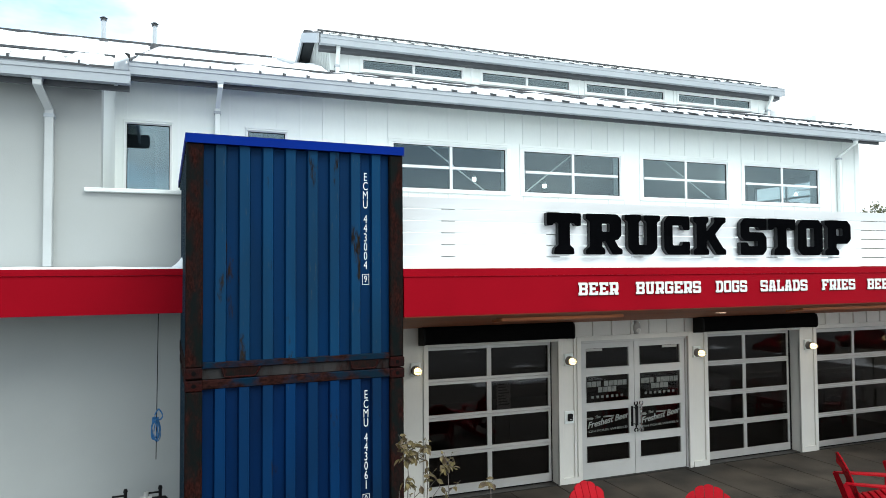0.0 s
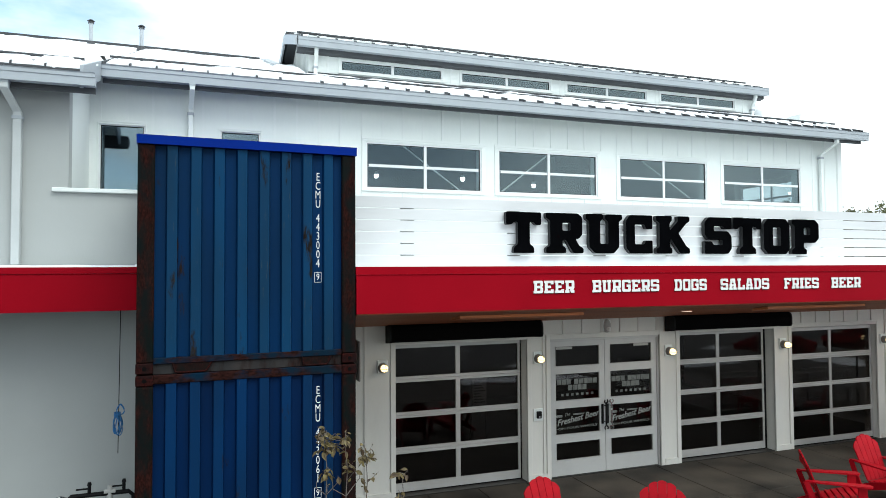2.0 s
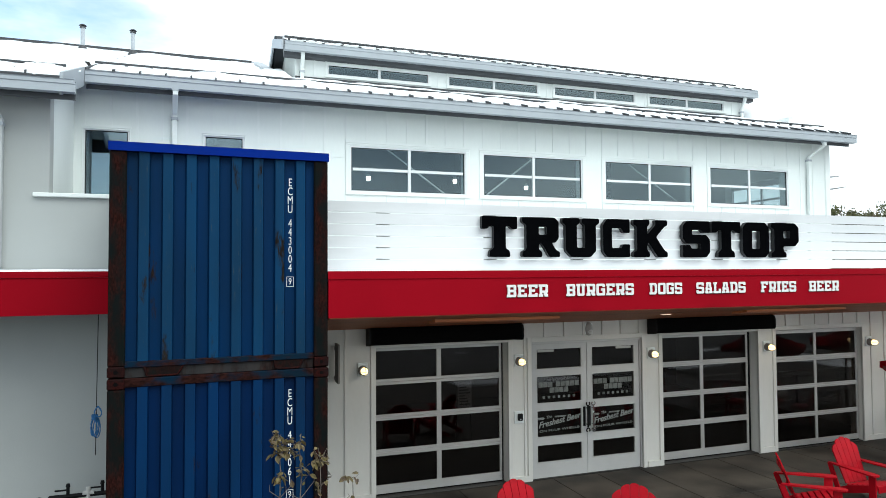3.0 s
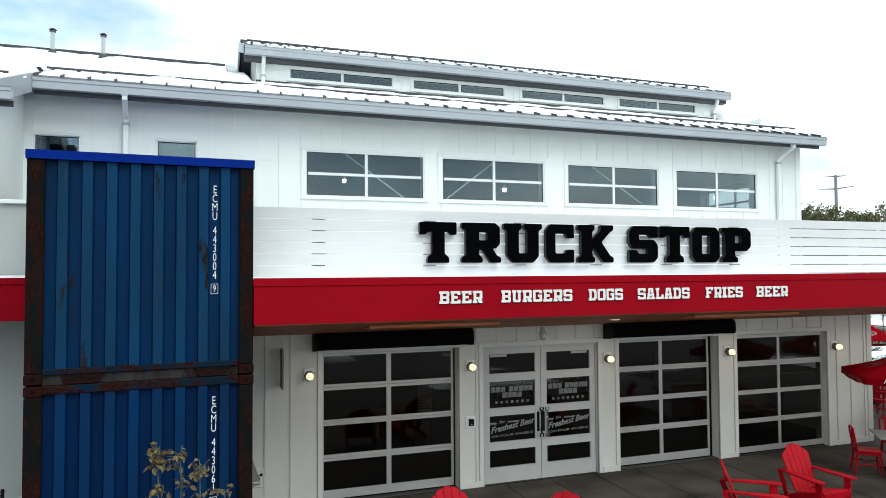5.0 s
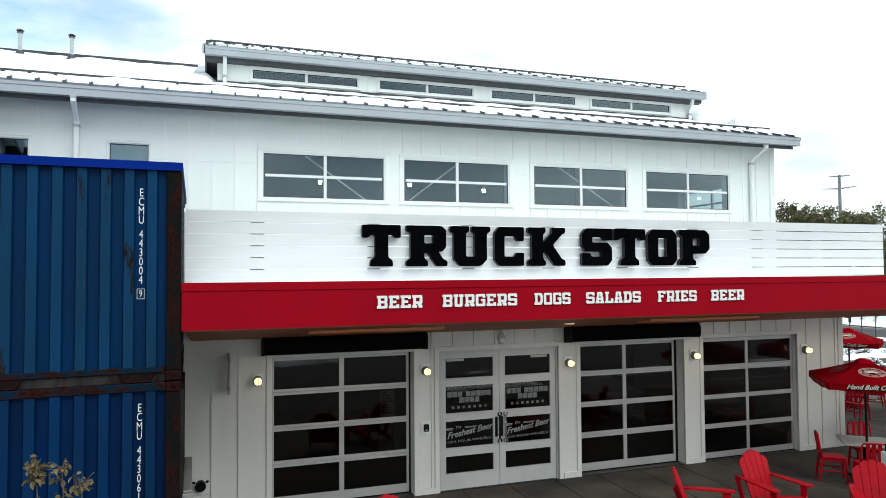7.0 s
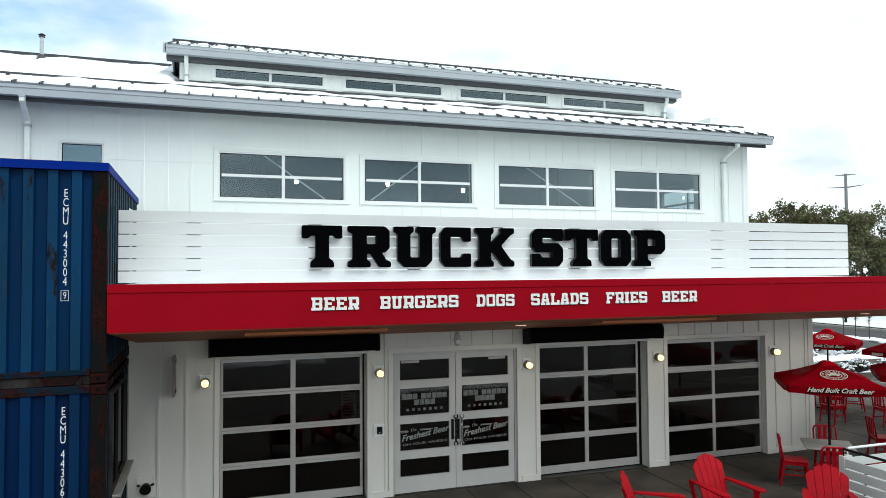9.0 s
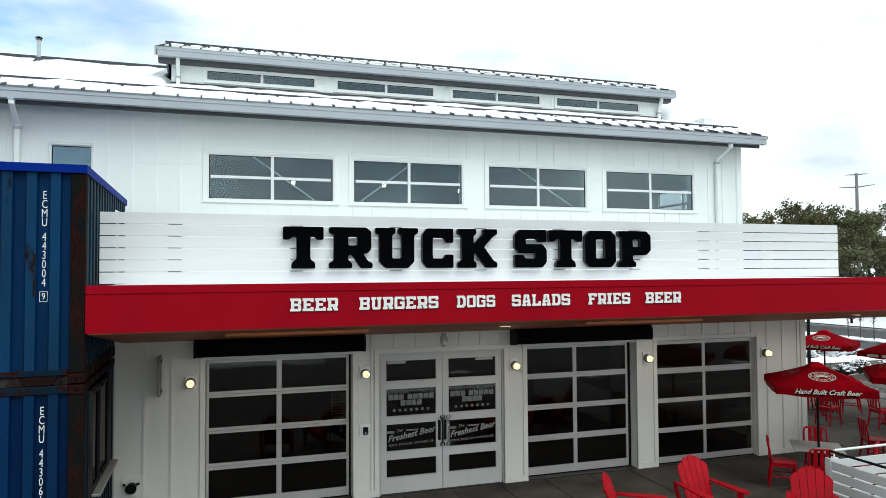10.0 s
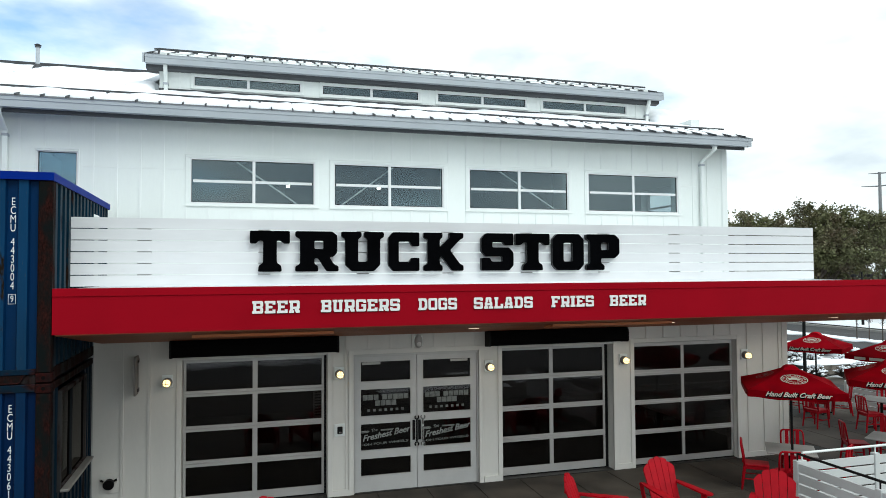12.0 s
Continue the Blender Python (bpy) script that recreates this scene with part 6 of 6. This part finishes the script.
        part("emblem", bm, M_INK if turn == 0 else M_INKR, u, "pale round printed emblem of plain shapes")
        if turn == 0 and words_on_front:
            m = base @ Matrix.Translation((0, -h * 1.004 - 0.010, eave - 0.062 - 0.03)) @ FRONT
            lettering("print_shadow", "Hand Built Craft Beer", 0.112, M_BLACK, u, m @ Matrix.Translation((0.008, 0.020, -0.001)), 1.02, 0.45, depth=0.001, bold=0.014)
            lettering("print", "Hand Built Craft Beer", 0.112, M_INK, u, m @ Matrix.Translation((0, 0.03, 0.003)), 1.02, 0.45, depth=0.001, bold=0.0025)
        else:
            for p0, p1 in ((-0.56, -0.32), (-0.24, 0.20), (0.28, 0.58)):
                bm = boxes((p0, p1, -h * 1.004 - 0.012, -h * 1.004 - 0.009, eave - 0.12, eave - 0.055))
                bmesh.ops.transform(bm, matrix=base, verts=bm.verts)
                part("print", bm, M_INK if turn == 0 else M_INKR, u, "printed name as a plain bar")
    return u


TX, TY = 14.29, 8.45
tab = cafe_table()
tab.matrix_basis = pose(TX, TY, PZ, 0, 0, 51)
copy_thing(tab, pose(16.82, 8.55, PZ, 0, 0, 30))
copy_thing(tab, pose(20.0, 13.55, PZ, 0, 0, 20))
copy_thing(tab, pose(20.1, 11.65, PZ, 0, 0, 30))
umb = umbrella(1.56)
umb.matrix_basis = pose(TX, TY - 0.04, PZ, 0, 0, -35.5)
copy_thing(umb, pose(20.0, 13.58, PZ, 0, 0, -56))
copy_thing(umb, pose(16.82, 8.52, PZ, 0, 0, -44))
umb2 = umbrella(1.56, 1.92, 2.24, words_on_front=False)
umb2.matrix_basis = pose(19.9, 11.16, PZ, 0, 0, -66)
chair = cafe_chair()
chair.matrix_basis = pose(13.70, 8.64, PZ, 0, 0, 50)
for x, y, f in ((14.84, 8.92, -30), (13.86, 8.02, 148), (14.86, 8.05, 210), (16.72, 9.30, 60), (17.65, 9.35, -40), (19.52, 11.45, 75), (20.6, 11.9, -40),
                (19.55, 13.95, 30), (20.45, 13.2, 230), (19.62, 13.1, 140), (20.45, 14.0, -50), (18.6, 12.2, 100)):
    copy_thing(chair, pose(x, y, PZ, 0, 0, f))


# ---- white slat fences with rails ----
def fence(x0, y0, x1, y1, label, height=0.885, rail=None):
    a, b = Vector((x0, y0, 0)), Vector((x1, y1, 0))
    L = (b - a).length
    f = thing("patio_fence", label, "fence", group="patio fences")
    f.matrix_basis = Matrix.Translation(a + Vector((0, 0, PZ))) @ pose(0, 0, 0, 0, 0, math.degrees(math.atan2((b - a).y, (b - a).x)))
    n = max(1, round(L / 1.5))
    for k in range(n + 1):
        x = L * k / n
        part("post", boxes((x - 0.05, x + 0.05, -0.05, 0.05, 0, height), bev=0.006), M_FENCE, f)
        if rail:
            bm = bmesh.new()
            tube(bm, (x, 0, height), (x, 0, height + 0.10), 0.012, None, 8)
            part("rail_bracket", bm, rail, f)
    for k in range(n):
        xa, xb = L * k / n + 0.052, L * (k + 1) / n - 0.052
        for q in range(5):
            z = 0.05 + q * (height - 0.06) / 5
            part("slat", boxes((xa, xb, -0.03, -0.008, z, z + (height - 0.06) / 5 - 0.025), bev=0.004), M_FENCE, f)
    if rail:
        bm = bmesh.new()
        tube(bm, (0, 0, height + 0.11), (L, 0, height + 0.11), 0.021, None, 10)
        part("handrail", bm, rail, f, "round metal handrail")
    return f


fence(13.35, 7.30, 13.35, 2.8, "white horizontal slat fence with a black handrail", rail=M_BLACKM)
fence(13.45, 7.31, 18.0, 7.31, "white horizontal slat fence with a white handrail", rail=M_TRIM)
fence(21.4, 8.0, 21.4, 13.9, "white horizontal slat fence at the edge of the patio", height=0.76)


# ---- sapling before the container ----
def leaf(bm, at, size, rnd):
    """A small folded leaf that hangs from its stalk."""
    m = Matrix.Translation(at) @ Euler((rnd.uniform(-1.5, 0.2), rnd.uniform(-0.9, 0.9), rnd.uniform(0, 6.28)), "XYZ").to_matrix().to_4x4() @ Matrix.Diagonal((size * rnd.uniform(0.7, 1.1), size, size, 1))
    pts = [(0, 0, 0), (0.26, 0.28, 0.08), (0.30, 0.55, 0.07), (0.18, 0.82, 0.0), (0, 1.02, -0.14), (-0.18, 0.82, 0.0), (-0.30, 0.55, 0.07), (-0.26, 0.28, 0.08)]
    mid = bm.verts.new(m @ Vector((0, 0.5, -0.05)))
    v = [bm.verts.new(m @ Vector(p)) for p in pts]
    for i in range(8):
        bm.faces.new((mid, v[i], v[(i + 1) % 8]))


def sapling(x, y, stems, seed, label):
    """Bare pale stems with leaves only in clumps near the tops."""
    rnd = random.Random(seed)
    s = thing("sapling", label, "shrub", at=(x, y, 0))
    for dx, dy, top, bush in stems:
        bm = bmesh.new()
        p = [Vector((x + dx * 0.25, y + dy * 0.2, -0.02))]
        for q in range(1, 13):
            u = q / 12
            p.append(Vector((x + dx * (0.25 + 0.75 * u) + rnd.uniform(-0.014, 0.014), y + dy * u + rnd.uniform(-0.014, 0.014), top * u)))
        for a, b, k in zip(p, p[1:], range(12)):
            tube(bm, a, b, 0.0125 - 0.0008 * k, 0.0117 - 0.0008 * k, 7)
        tips = []
        for q in range(bush):
            a = p[rnd.choice((11, 12, 12, 12))] + Vector((0, 0, rnd.uniform(-0.08, 0.02)))
            d = Vector((rnd.uniform(-1, 1), rnd.uniform(-1, 1), rnd.uniform(0.1, 1.3))).normalized() * rnd.uniform(0.03, 0.13)
            tube(bm, a, a + d, 0.0022, 0.0012, 5)
            tips.append((a, d, 0.9))
        # short bare side twigs lower down
        for q in range(3):
            a = p[rnd.randint(8, 10)]
            d = Vector((rnd.uniform(-1, 1), rnd.uniform(-1, 1), rnd.uniform(0.3, 1.0))).normalized() * rnd.uniform(0.08, 0.2)
            e = a + d + Vector((0, 0, 0.05))
            tube(bm, a, a + d, 0.0035, 0.0025, 5)
            tube(bm, a + d, e, 0.0025, 0.0014, 5)
            tips.append((a, e - a, 0.25))
        part("stem", bm, M_TWIG, s)
        bm = bmesh.new()
        for a, d, share in tips:
            for u in (0.4, 0.7, 1.0):
                if rnd.random() < share:
                    leaf(bm, a + d * u + Vector((rnd.uniform(-.015, .015), rnd.uniform(-.015, .015), rnd.uniform(-.02, .01))), rnd.uniform(0.028, 0.074), rnd)
        lv = part("foliage", bm, M_LEAFN, s, "yellow-brown drying leaves")
        tagged(lv, kind="stuff")
    return s


sapling(1.70, 4.80, ((-0.19, 0.02, 2.50, 34), (-0.01, 0.06, 2.46, 18), (0.14, -0.02, 2.36, 20)), 5, "thin sapling with drying yellow-brown leaves before the container")
sapling(2.02, 4.40, ((0.0, 0.0, 2.30, 6),), 9, "bare twig with few curled leaves")

# ---- beyond the patio: low stone wall, snowy shrubs, road, snow banks, poles ----
stone = solid("stone_wall", boxes((25.2, 33.5, 19.3, 19.9, -0.05, 0.38)), M_JOINT, "low wall of tan limestone blocks capped with snow", "wall", kind="structure")
rnd = random.Random(12)
for row in range(2):
    x = 25.2
    while x < 33.3:
        w = rnd.uniform(0.45, 0.85)
        part("block", boxes((x, min(x + w - 0.02, 33.5), 19.24, 19.30, 0.0 + row * 0.19, 0.178 + row * 0.19), bev=0.012), M_STONE, stone)
        x += w
bm = bmesh.new()
snow_bed(bm, 25.1, 33.6, 19.2, 20.0, lambda y: 0.38, 0.13, 60, 6, 71, 0.05)
solid("wall_snow", bm, M_SNOW, "snow capping the low stone wall", "snow", kind="stuff", smooth=True)


def bank(name, x0, x1, y0, y1, h, seed, label, base=-0.06, ragged=0.5):
    bm = bmesh.new()
    snow_bed(bm, x0, x1, y0, y1, lambda y: base, h, 30, 30, seed, ragged)
    solid(name, bm, M_SNOW, label, "snow bank", kind="stuff", smooth=True)


bank("snow_bank", 44.2, 47.0, 20, 70, 0.5, 81, "ploughed snow bank along the far kerb")
bank("snow_bank_near", 31.4, 32.8, 20.8, 60, 0.4, 82, "ploughed snow bank along the near kerb")
bank("snow_field", 46.5, 140, 10, 160, 0.25, 83, "open field under snow beyond the road")
bank("lot_snow", 8.8, 13.4, 0.3, 1.1, 0.09, 84, "thin strip of swept snow left on the patio", 0.055, 0.12)
bank("lot_snow", 14.0, 21.0, -0.7, 0.4, 0.12, 85, "thin strip of swept snow left on the patio", 0.055, 0.12)
bank("ploughed_snow", 1.5, 8.0, -9.4, -7.6, 0.22, 86, "ridge of ploughed snow on the car park", -0.04, 0.15)
bank("snow_bank_middle", 37.5, 38.9, 24, 37, 0.13, 87, "ploughed snow ridge along the middle of the road", -0.03)
solid("edging", boxes((44.12, 44.5, 10, 120, -0.06, 0.16), bev=0.03), M_JOINT, "dark stone edging before the snowy field", "edging", kind="structure")
solid("kerb", boxes((32.9, 33.2, 0, 120, -0.06, 0.12), bev=0.01), M_KERB, "concrete kerb of the road", "kerb", kind="structure")
solid("kerb_far", boxes((43.8, 44.1, 0, 120, -0.06, 0.12), bev=0.01), M_KERB, "concrete kerb of the road", "kerb", kind="structure")
for k in range(14):
    solid("lane_mark", boxes((41.2, 41.35, 8 + k * 6, 11 + k * 6, -0.0165, -0.0125)), M_WORNW, "worn white dash painted on the road", "road marking", group="road markings")


def snowy_shrub(x, y, r, seed):
    rnd = random.Random(seed)
    s = thing("shrub", "round leafless shrub heaped with snow", "shrub", group="snowy shrubs", at=(x, y, 0))
    bm = bmesh.new()
    for k in range(150):
        a, e = rnd.uniform(0, 6.28), rnd.uniform(0.2, 1.5)
        d = Vector((math.cos(a) * math.cos(e), math.sin(a) * math.cos(e), math.sin(e))) * r * rnd.uniform(0.7, 1.1)
        tube(bm, (x, y, -0.03), Vector((x, y, 0)) + d, 0.020, 0.008, 4)
    tagged(part("brushwood", bm, M_BARK, s), kind="stuff")
    bm = bmesh.new()
    for k in range(58):
        a, e = rnd.uniform(0, 6.28), rnd.uniform(0.35, 1.5)
        d = Vector((math.cos(a) * math.cos(e), math.sin(a) * math.cos(e), math.sin(e))) * r * rnd.uniform(0.6, 1.0)
        bmesh.ops.create_icosphere(bm, subdivisions=1, radius=1, matrix=Matrix.Translation(Vector((x, y, 0.03)) + d) @ Matrix.Diagonal((r * rnd.uniform(.08, .20), r * rnd.uniform(.08, .20), r * rnd.uniform(.05, .10), 1)))
    sn = part("snow_cover", bm, M_SNOW, s, "clumps of white snow", True)
    tagged(sn, kind="stuff")


for k, (x, y, r) in enumerate(((27.9, 22.9, 0.62), (31.0, 24.4, 0.75), (29.4, 23.3, 0.55), (25.1, 18.75, 0.5), (26.3, 18.6, 0.42), (27.3, 18.8, 0.5), (28.6, 18.65, 0.45), (30.0, 18.8, 0.5), (23.6, 19.2, 0.62), (24.5, 20.3, 0.75), (26.0, 20.6, 0.5), (27.2, 21.2, 0.65), (28.6, 20.9, 0.5), (29.8, 21.5, 0.7), (31.0, 20.8, 0.5), (25.2, 21.6, 0.6), (22.9, 20.6, 0.7), (27.8, 22.6, 0.6))):
    snowy_shrub(x, y, r, 300 + k)

pole = thing("light_pole", "black steel pole carrying string lights over the patio", "pole", at=(22.15, 16.2, 0))
bm = bmesh.new()
tube(bm, (22.15, 16.2, PZ), (22.15, 16.2, 3.05), 0.055, 0.05, 14)
part("shaft", bm, M_BLACKM, pole)
part("foot_plate", boxes((22.0, 22.3, 16.05, 16.35, PZ, PZ + 0.02)), M_BLACKM, pole)


def string_light(a, b, sag, n):
    a, b = Vector(a), Vector(b)
    s = thing("string_lights", "black cable of small bulbs strung over the patio", "string lights", group="string lights", at=tuple(a))
    pts = [a.lerp(b, k / n) - Vector((0, 0, sag * 4 * (k / n) * (1 - k / n))) for k in range(n + 1)]
    bm = bmesh.new()
    bent(bm, pts, 0.008, 5)
    part("cable", bm, M_BLACKM, s)
    for p in pts[1:-1]:
        bm = bmesh.new()
        tube(bm, p, p - Vector((0, 0, 0.07)), 0.016, None, 8)
        h = part("socket", bm, M_BLACKM, s)
        bm = bmesh.new()
        bmesh.ops.create_uvsphere(bm, u_segments=8, v_segments=6, radius=0.03, matrix=Matrix.Translation(p - Vector((0, 0, 0.095))))
        part("bulb", bm, M_WHITE, h, smooth=True)


string_light((22.15, 16.2, 2.98), (16.1, 11.0, 3.0), 0.25, 10)
string_light((22.15, 16.2, 3.0), (30.5, 17.0, 3.2), 0.3, 12)
pole2 = thing("light_pole", "black steel pole carrying string lights over the patio", "pole", at=(30.5, 17.0, 0))
bm = bmesh.new()
tube(bm, (30.5, 17.0, 0), (30.5, 17.0, 3.3), 0.06, None, 12)
part("shaft", bm, M_BLACKM, pole2)


def street_lamp(x, y, h):
    s = thing("street_lamp", "dark street lamp with two arms beside the road", "street lamp", group="street lamps", at=(x, y, 0))
    bm = bmesh.new()
    tube(bm, (x, y, -0.05), (x, y, h), 0.09, 0.06, 10)
    part("post", bm, M_BLACKM, s)
    for d in (-1, 1):
        bm = bmesh.new()
        bent(bm, [(x, y, h - 0.5), (x + d * 0.3, y, h - 0.25), (x + d * 0.7, y, h - 0.2)], 0.03, 6)
        part("arm", bm, M_BLACKM, s)
        part("lantern", boxes((x + d * 0.7 - 0.14, x + d * 0.7 + 0.14, y - 0.12, y + 0.12, h - 0.34, h - 0.16), bev=0.03), M_BLACKM, s)


street_lamp(44.9, 34.6, 3.9)
street_lamp(48.5, 31.0, 3.6)


def young_tree(x, y, h, seed):
    rnd = random.Random(seed)
    s = thing("young_tree", "small bare young tree in the snow beside the road", "tree", group="young trees by the road", at=(x, y, 0))
    bm = bmesh.new()
    tube(bm, (x, y, -0.05), (x, y, h * 0.95), 0.035, 0.012, 8)
    part("trunk", bm, M_BARK, s)
    bm = bmesh.new()
    for k in range(34):
        a, z, w = rnd.uniform(0, 6.28), h * rnd.uniform(0.55, 0.92), h * rnd.uniform(0.04, 0.13)
        tube(bm, (x, y, z), (x + math.cos(a) * w, y + math.sin(a) * w, z + h * rnd.uniform(0.02, 0.12)), 0.011, 0.004, 5)
    tagged(part("twigs", bm, M_BARK, s), kind="stuff")


for k, (x, y, h) in enumerate(((38.6, 28.5, 1.75), (38.2, 28.95, 1.35), (38.2, 27.3, 1.6))):
    young_tree(x, y, h, 40 + k)


# ---- trees beyond the road ----
def tree(x, y, h, seed, leaves):
    rnd = random.Random(seed)
    nr = np.random.default_rng(seed)
    t = thing("tree", "broad tree with sparse olive-brown late leaves beyond the road", "tree", group="trees beyond the road", at=(x, y, 0))
    bm = bmesh.new()
    ends = []

    def limb(a, d, length, r, level):
        pts = [a]
        for k in range(3):
            d = (d + Vector((rnd.uniform(-.25, .25), rnd.uniform(-.25, .25), rnd.uniform(-.08, .2)))).normalized()
            pts.append(pts[-1] + d * length / 3)
        for k in range(3):
            tube(bm, pts[k], pts[k + 1], r * (1 - 0.22 * k), r * (1 - 0.22 * (k + 1)), 6 if level < 2 else 4, caps=False)
        if level >= 2:
            ends.append((pts[2], pts[3]))
        if level < 3:
            for q in range(rnd.choice((3, 4)) if level else 6):
                aa = rnd.uniform(0, 6.28)
                nd = (d + Vector((math.cos(aa), math.sin(aa), rnd.uniform(0.0, 0.6))) * rnd.uniform(0.6, 1.1)).normalized()
                limb(pts[rnd.choice((2, 3, 3)) if level else rnd.choice((1, 2, 3))], nd, length * rnd.uniform(0.55, 0.75), r * 0.5, level + 1)

    limb(Vector((x, y, -0.1)), Vector((0, 0, 1)), h * 0.42, h * 0.028, 0)
    part("trunk", bm, M_BARK, t)
    pick = nr.integers(0, len(ends), leaves)
    A = np.array([e[0] for e in ends])[pick]
    B = np.array([e[1] for e in ends])[pick]
    u = nr.random((leaves, 1)) * 1.15
    c = A + (B - A) * u + nr.normal(0, 0.20, (leaves, 3))
    c[:, 2] = np.minimum(c[:, 2], h + np.abs(nr.normal(0, 0.8, leaves)))
    d1 = nr.normal(0, 1, (leaves, 3))
    d1 /= np.linalg.norm(d1, axis=1, keepdims=True)
    d2 = np.cross(d1, nr.normal(0, 1, (leaves, 3)))
    d2 /= np.linalg.norm(d2, axis=1, keepdims=True)
    s = nr.uniform(0.06, 0.155, (leaves, 1))
    quad = np.stack([c - d1 * s, c - d2 * s * 0.6, c + d1 * s, c + d2 * s * 0.6], 1).reshape(-1, 3)
    me = bpy.data.meshes.new("crown")
    me.from_pydata(quad.tolist(), [], np.arange(leaves * 4).reshape(-1, 4).tolist())
    me.materials.append(M_LEAFD)
    cr = new("crown", me)
    cr.parent = t
    cr.matrix_parent_inverse = Matrix.Translation(-t.location)
    tagged(cr, "sparse olive and brown leaves", kind="stuff")
    return t


for k, (x, y, h) in enumerate(((43.5, 46.5, 10.9), (46.6, 47.5, 10.2), (49.8, 44.5, 9.6), (52.6, 42.5, 9.7), (47.6, 41.4, 8.0), (55.6, 41.0, 9.1), (58.5, 43.0, 9.8), (44.8, 49.5, 11.0), (53.8, 47.0, 10.4), (61, 40, 9.4), (50.5, 39.5, 7.4), (45.4, 45.2, 9.4), (48.4, 46.2, 9.8), (51.6, 45.0, 10.0), (56.6, 44.5, 10.2))):
    tree(x, y, h, 500 + k, 4200 + 1300 * (k * 3 % 5))
bm = bmesh.new()
rnd = random.Random(77)
for k in range(900):
    u = rnd.random()
    x, y = 36 + 34 * u + rnd.uniform(-1, 1), 56 - 8 * u + rnd.uniform(-2, 2)
    z = rnd.uniform(0, 3.6)
    bmesh.ops.create_icosphere(bm, subdivisions=1, radius=rnd.uniform(0.25, 0.6), matrix=Matrix.Translation((x, y, z)) @ Euler((rnd.random() * 3, rnd.random() * 3, 0)).to_matrix().to_4x4() @ Matrix.Diagonal((1, 0.7, 0.55, 1)))
for v in bm.verts:
    v.co += Vector((noise.noise(v.co * 3.1), noise.noise(v.co * 3.7 + Vector((9, 0, 0))), noise.noise(v.co * 2.9 + Vector((0, 9, 0))))) * 0.35
solid("far_wood", bm, M_LEAFB, "dark scrub wood behind the trees", "woods", kind="stuff")

# power line mast far off
mast = thing("power_mast", "grey steel power-line mast with cross arms, far off", "power mast", at=(294, 249, 0))
bm = bmesh.new()
tube(bm, (294, 249, -0.1), (294, 249, 51), 1.1, 0.6, 10)
part("shaft", bm, M_MAST, mast)
for z, w, up in ((50.4, 4.6, 0.5), (44.2, 7.6, 0.9)):
    bm = bmesh.new()
    d = Vector((0.75, -0.66, 0))
    c = Vector((294, 249, z))
    for s in (-1, 1):
        tube(bm, c, c + d * w * s + Vector((0, 0, up * (1 if z < 47 else 0.3) * (1 if s > 0 else 0.2))), 0.36, 0.14, 6)
    part("cross_arm", bm, M_MAST, mast)

# ---- patio slabs, last ----
slab_bm = boxes((0.008, SLAB_X - 0.008, 0.008, SLAB_Y - 0.008, -0.10, 0.0), bev=0.006)
slab_me = mesh_of("slab", slab_bm, M_CONC)
for i in range(-4, 23):
    for j in range(-7, 9):
        x, y = 2.345 + i * SLAB_X, 10.40 - (j + 1) * SLAB_Y
        if x < 16.3 and y + SLAB_Y > 10.45:
            continue
        if x > 23.4 or y < -2.5 or y + SLAB_Y > 18.5:
            continue
        piece("slab", slab_me, patio, (x, y, PZ))
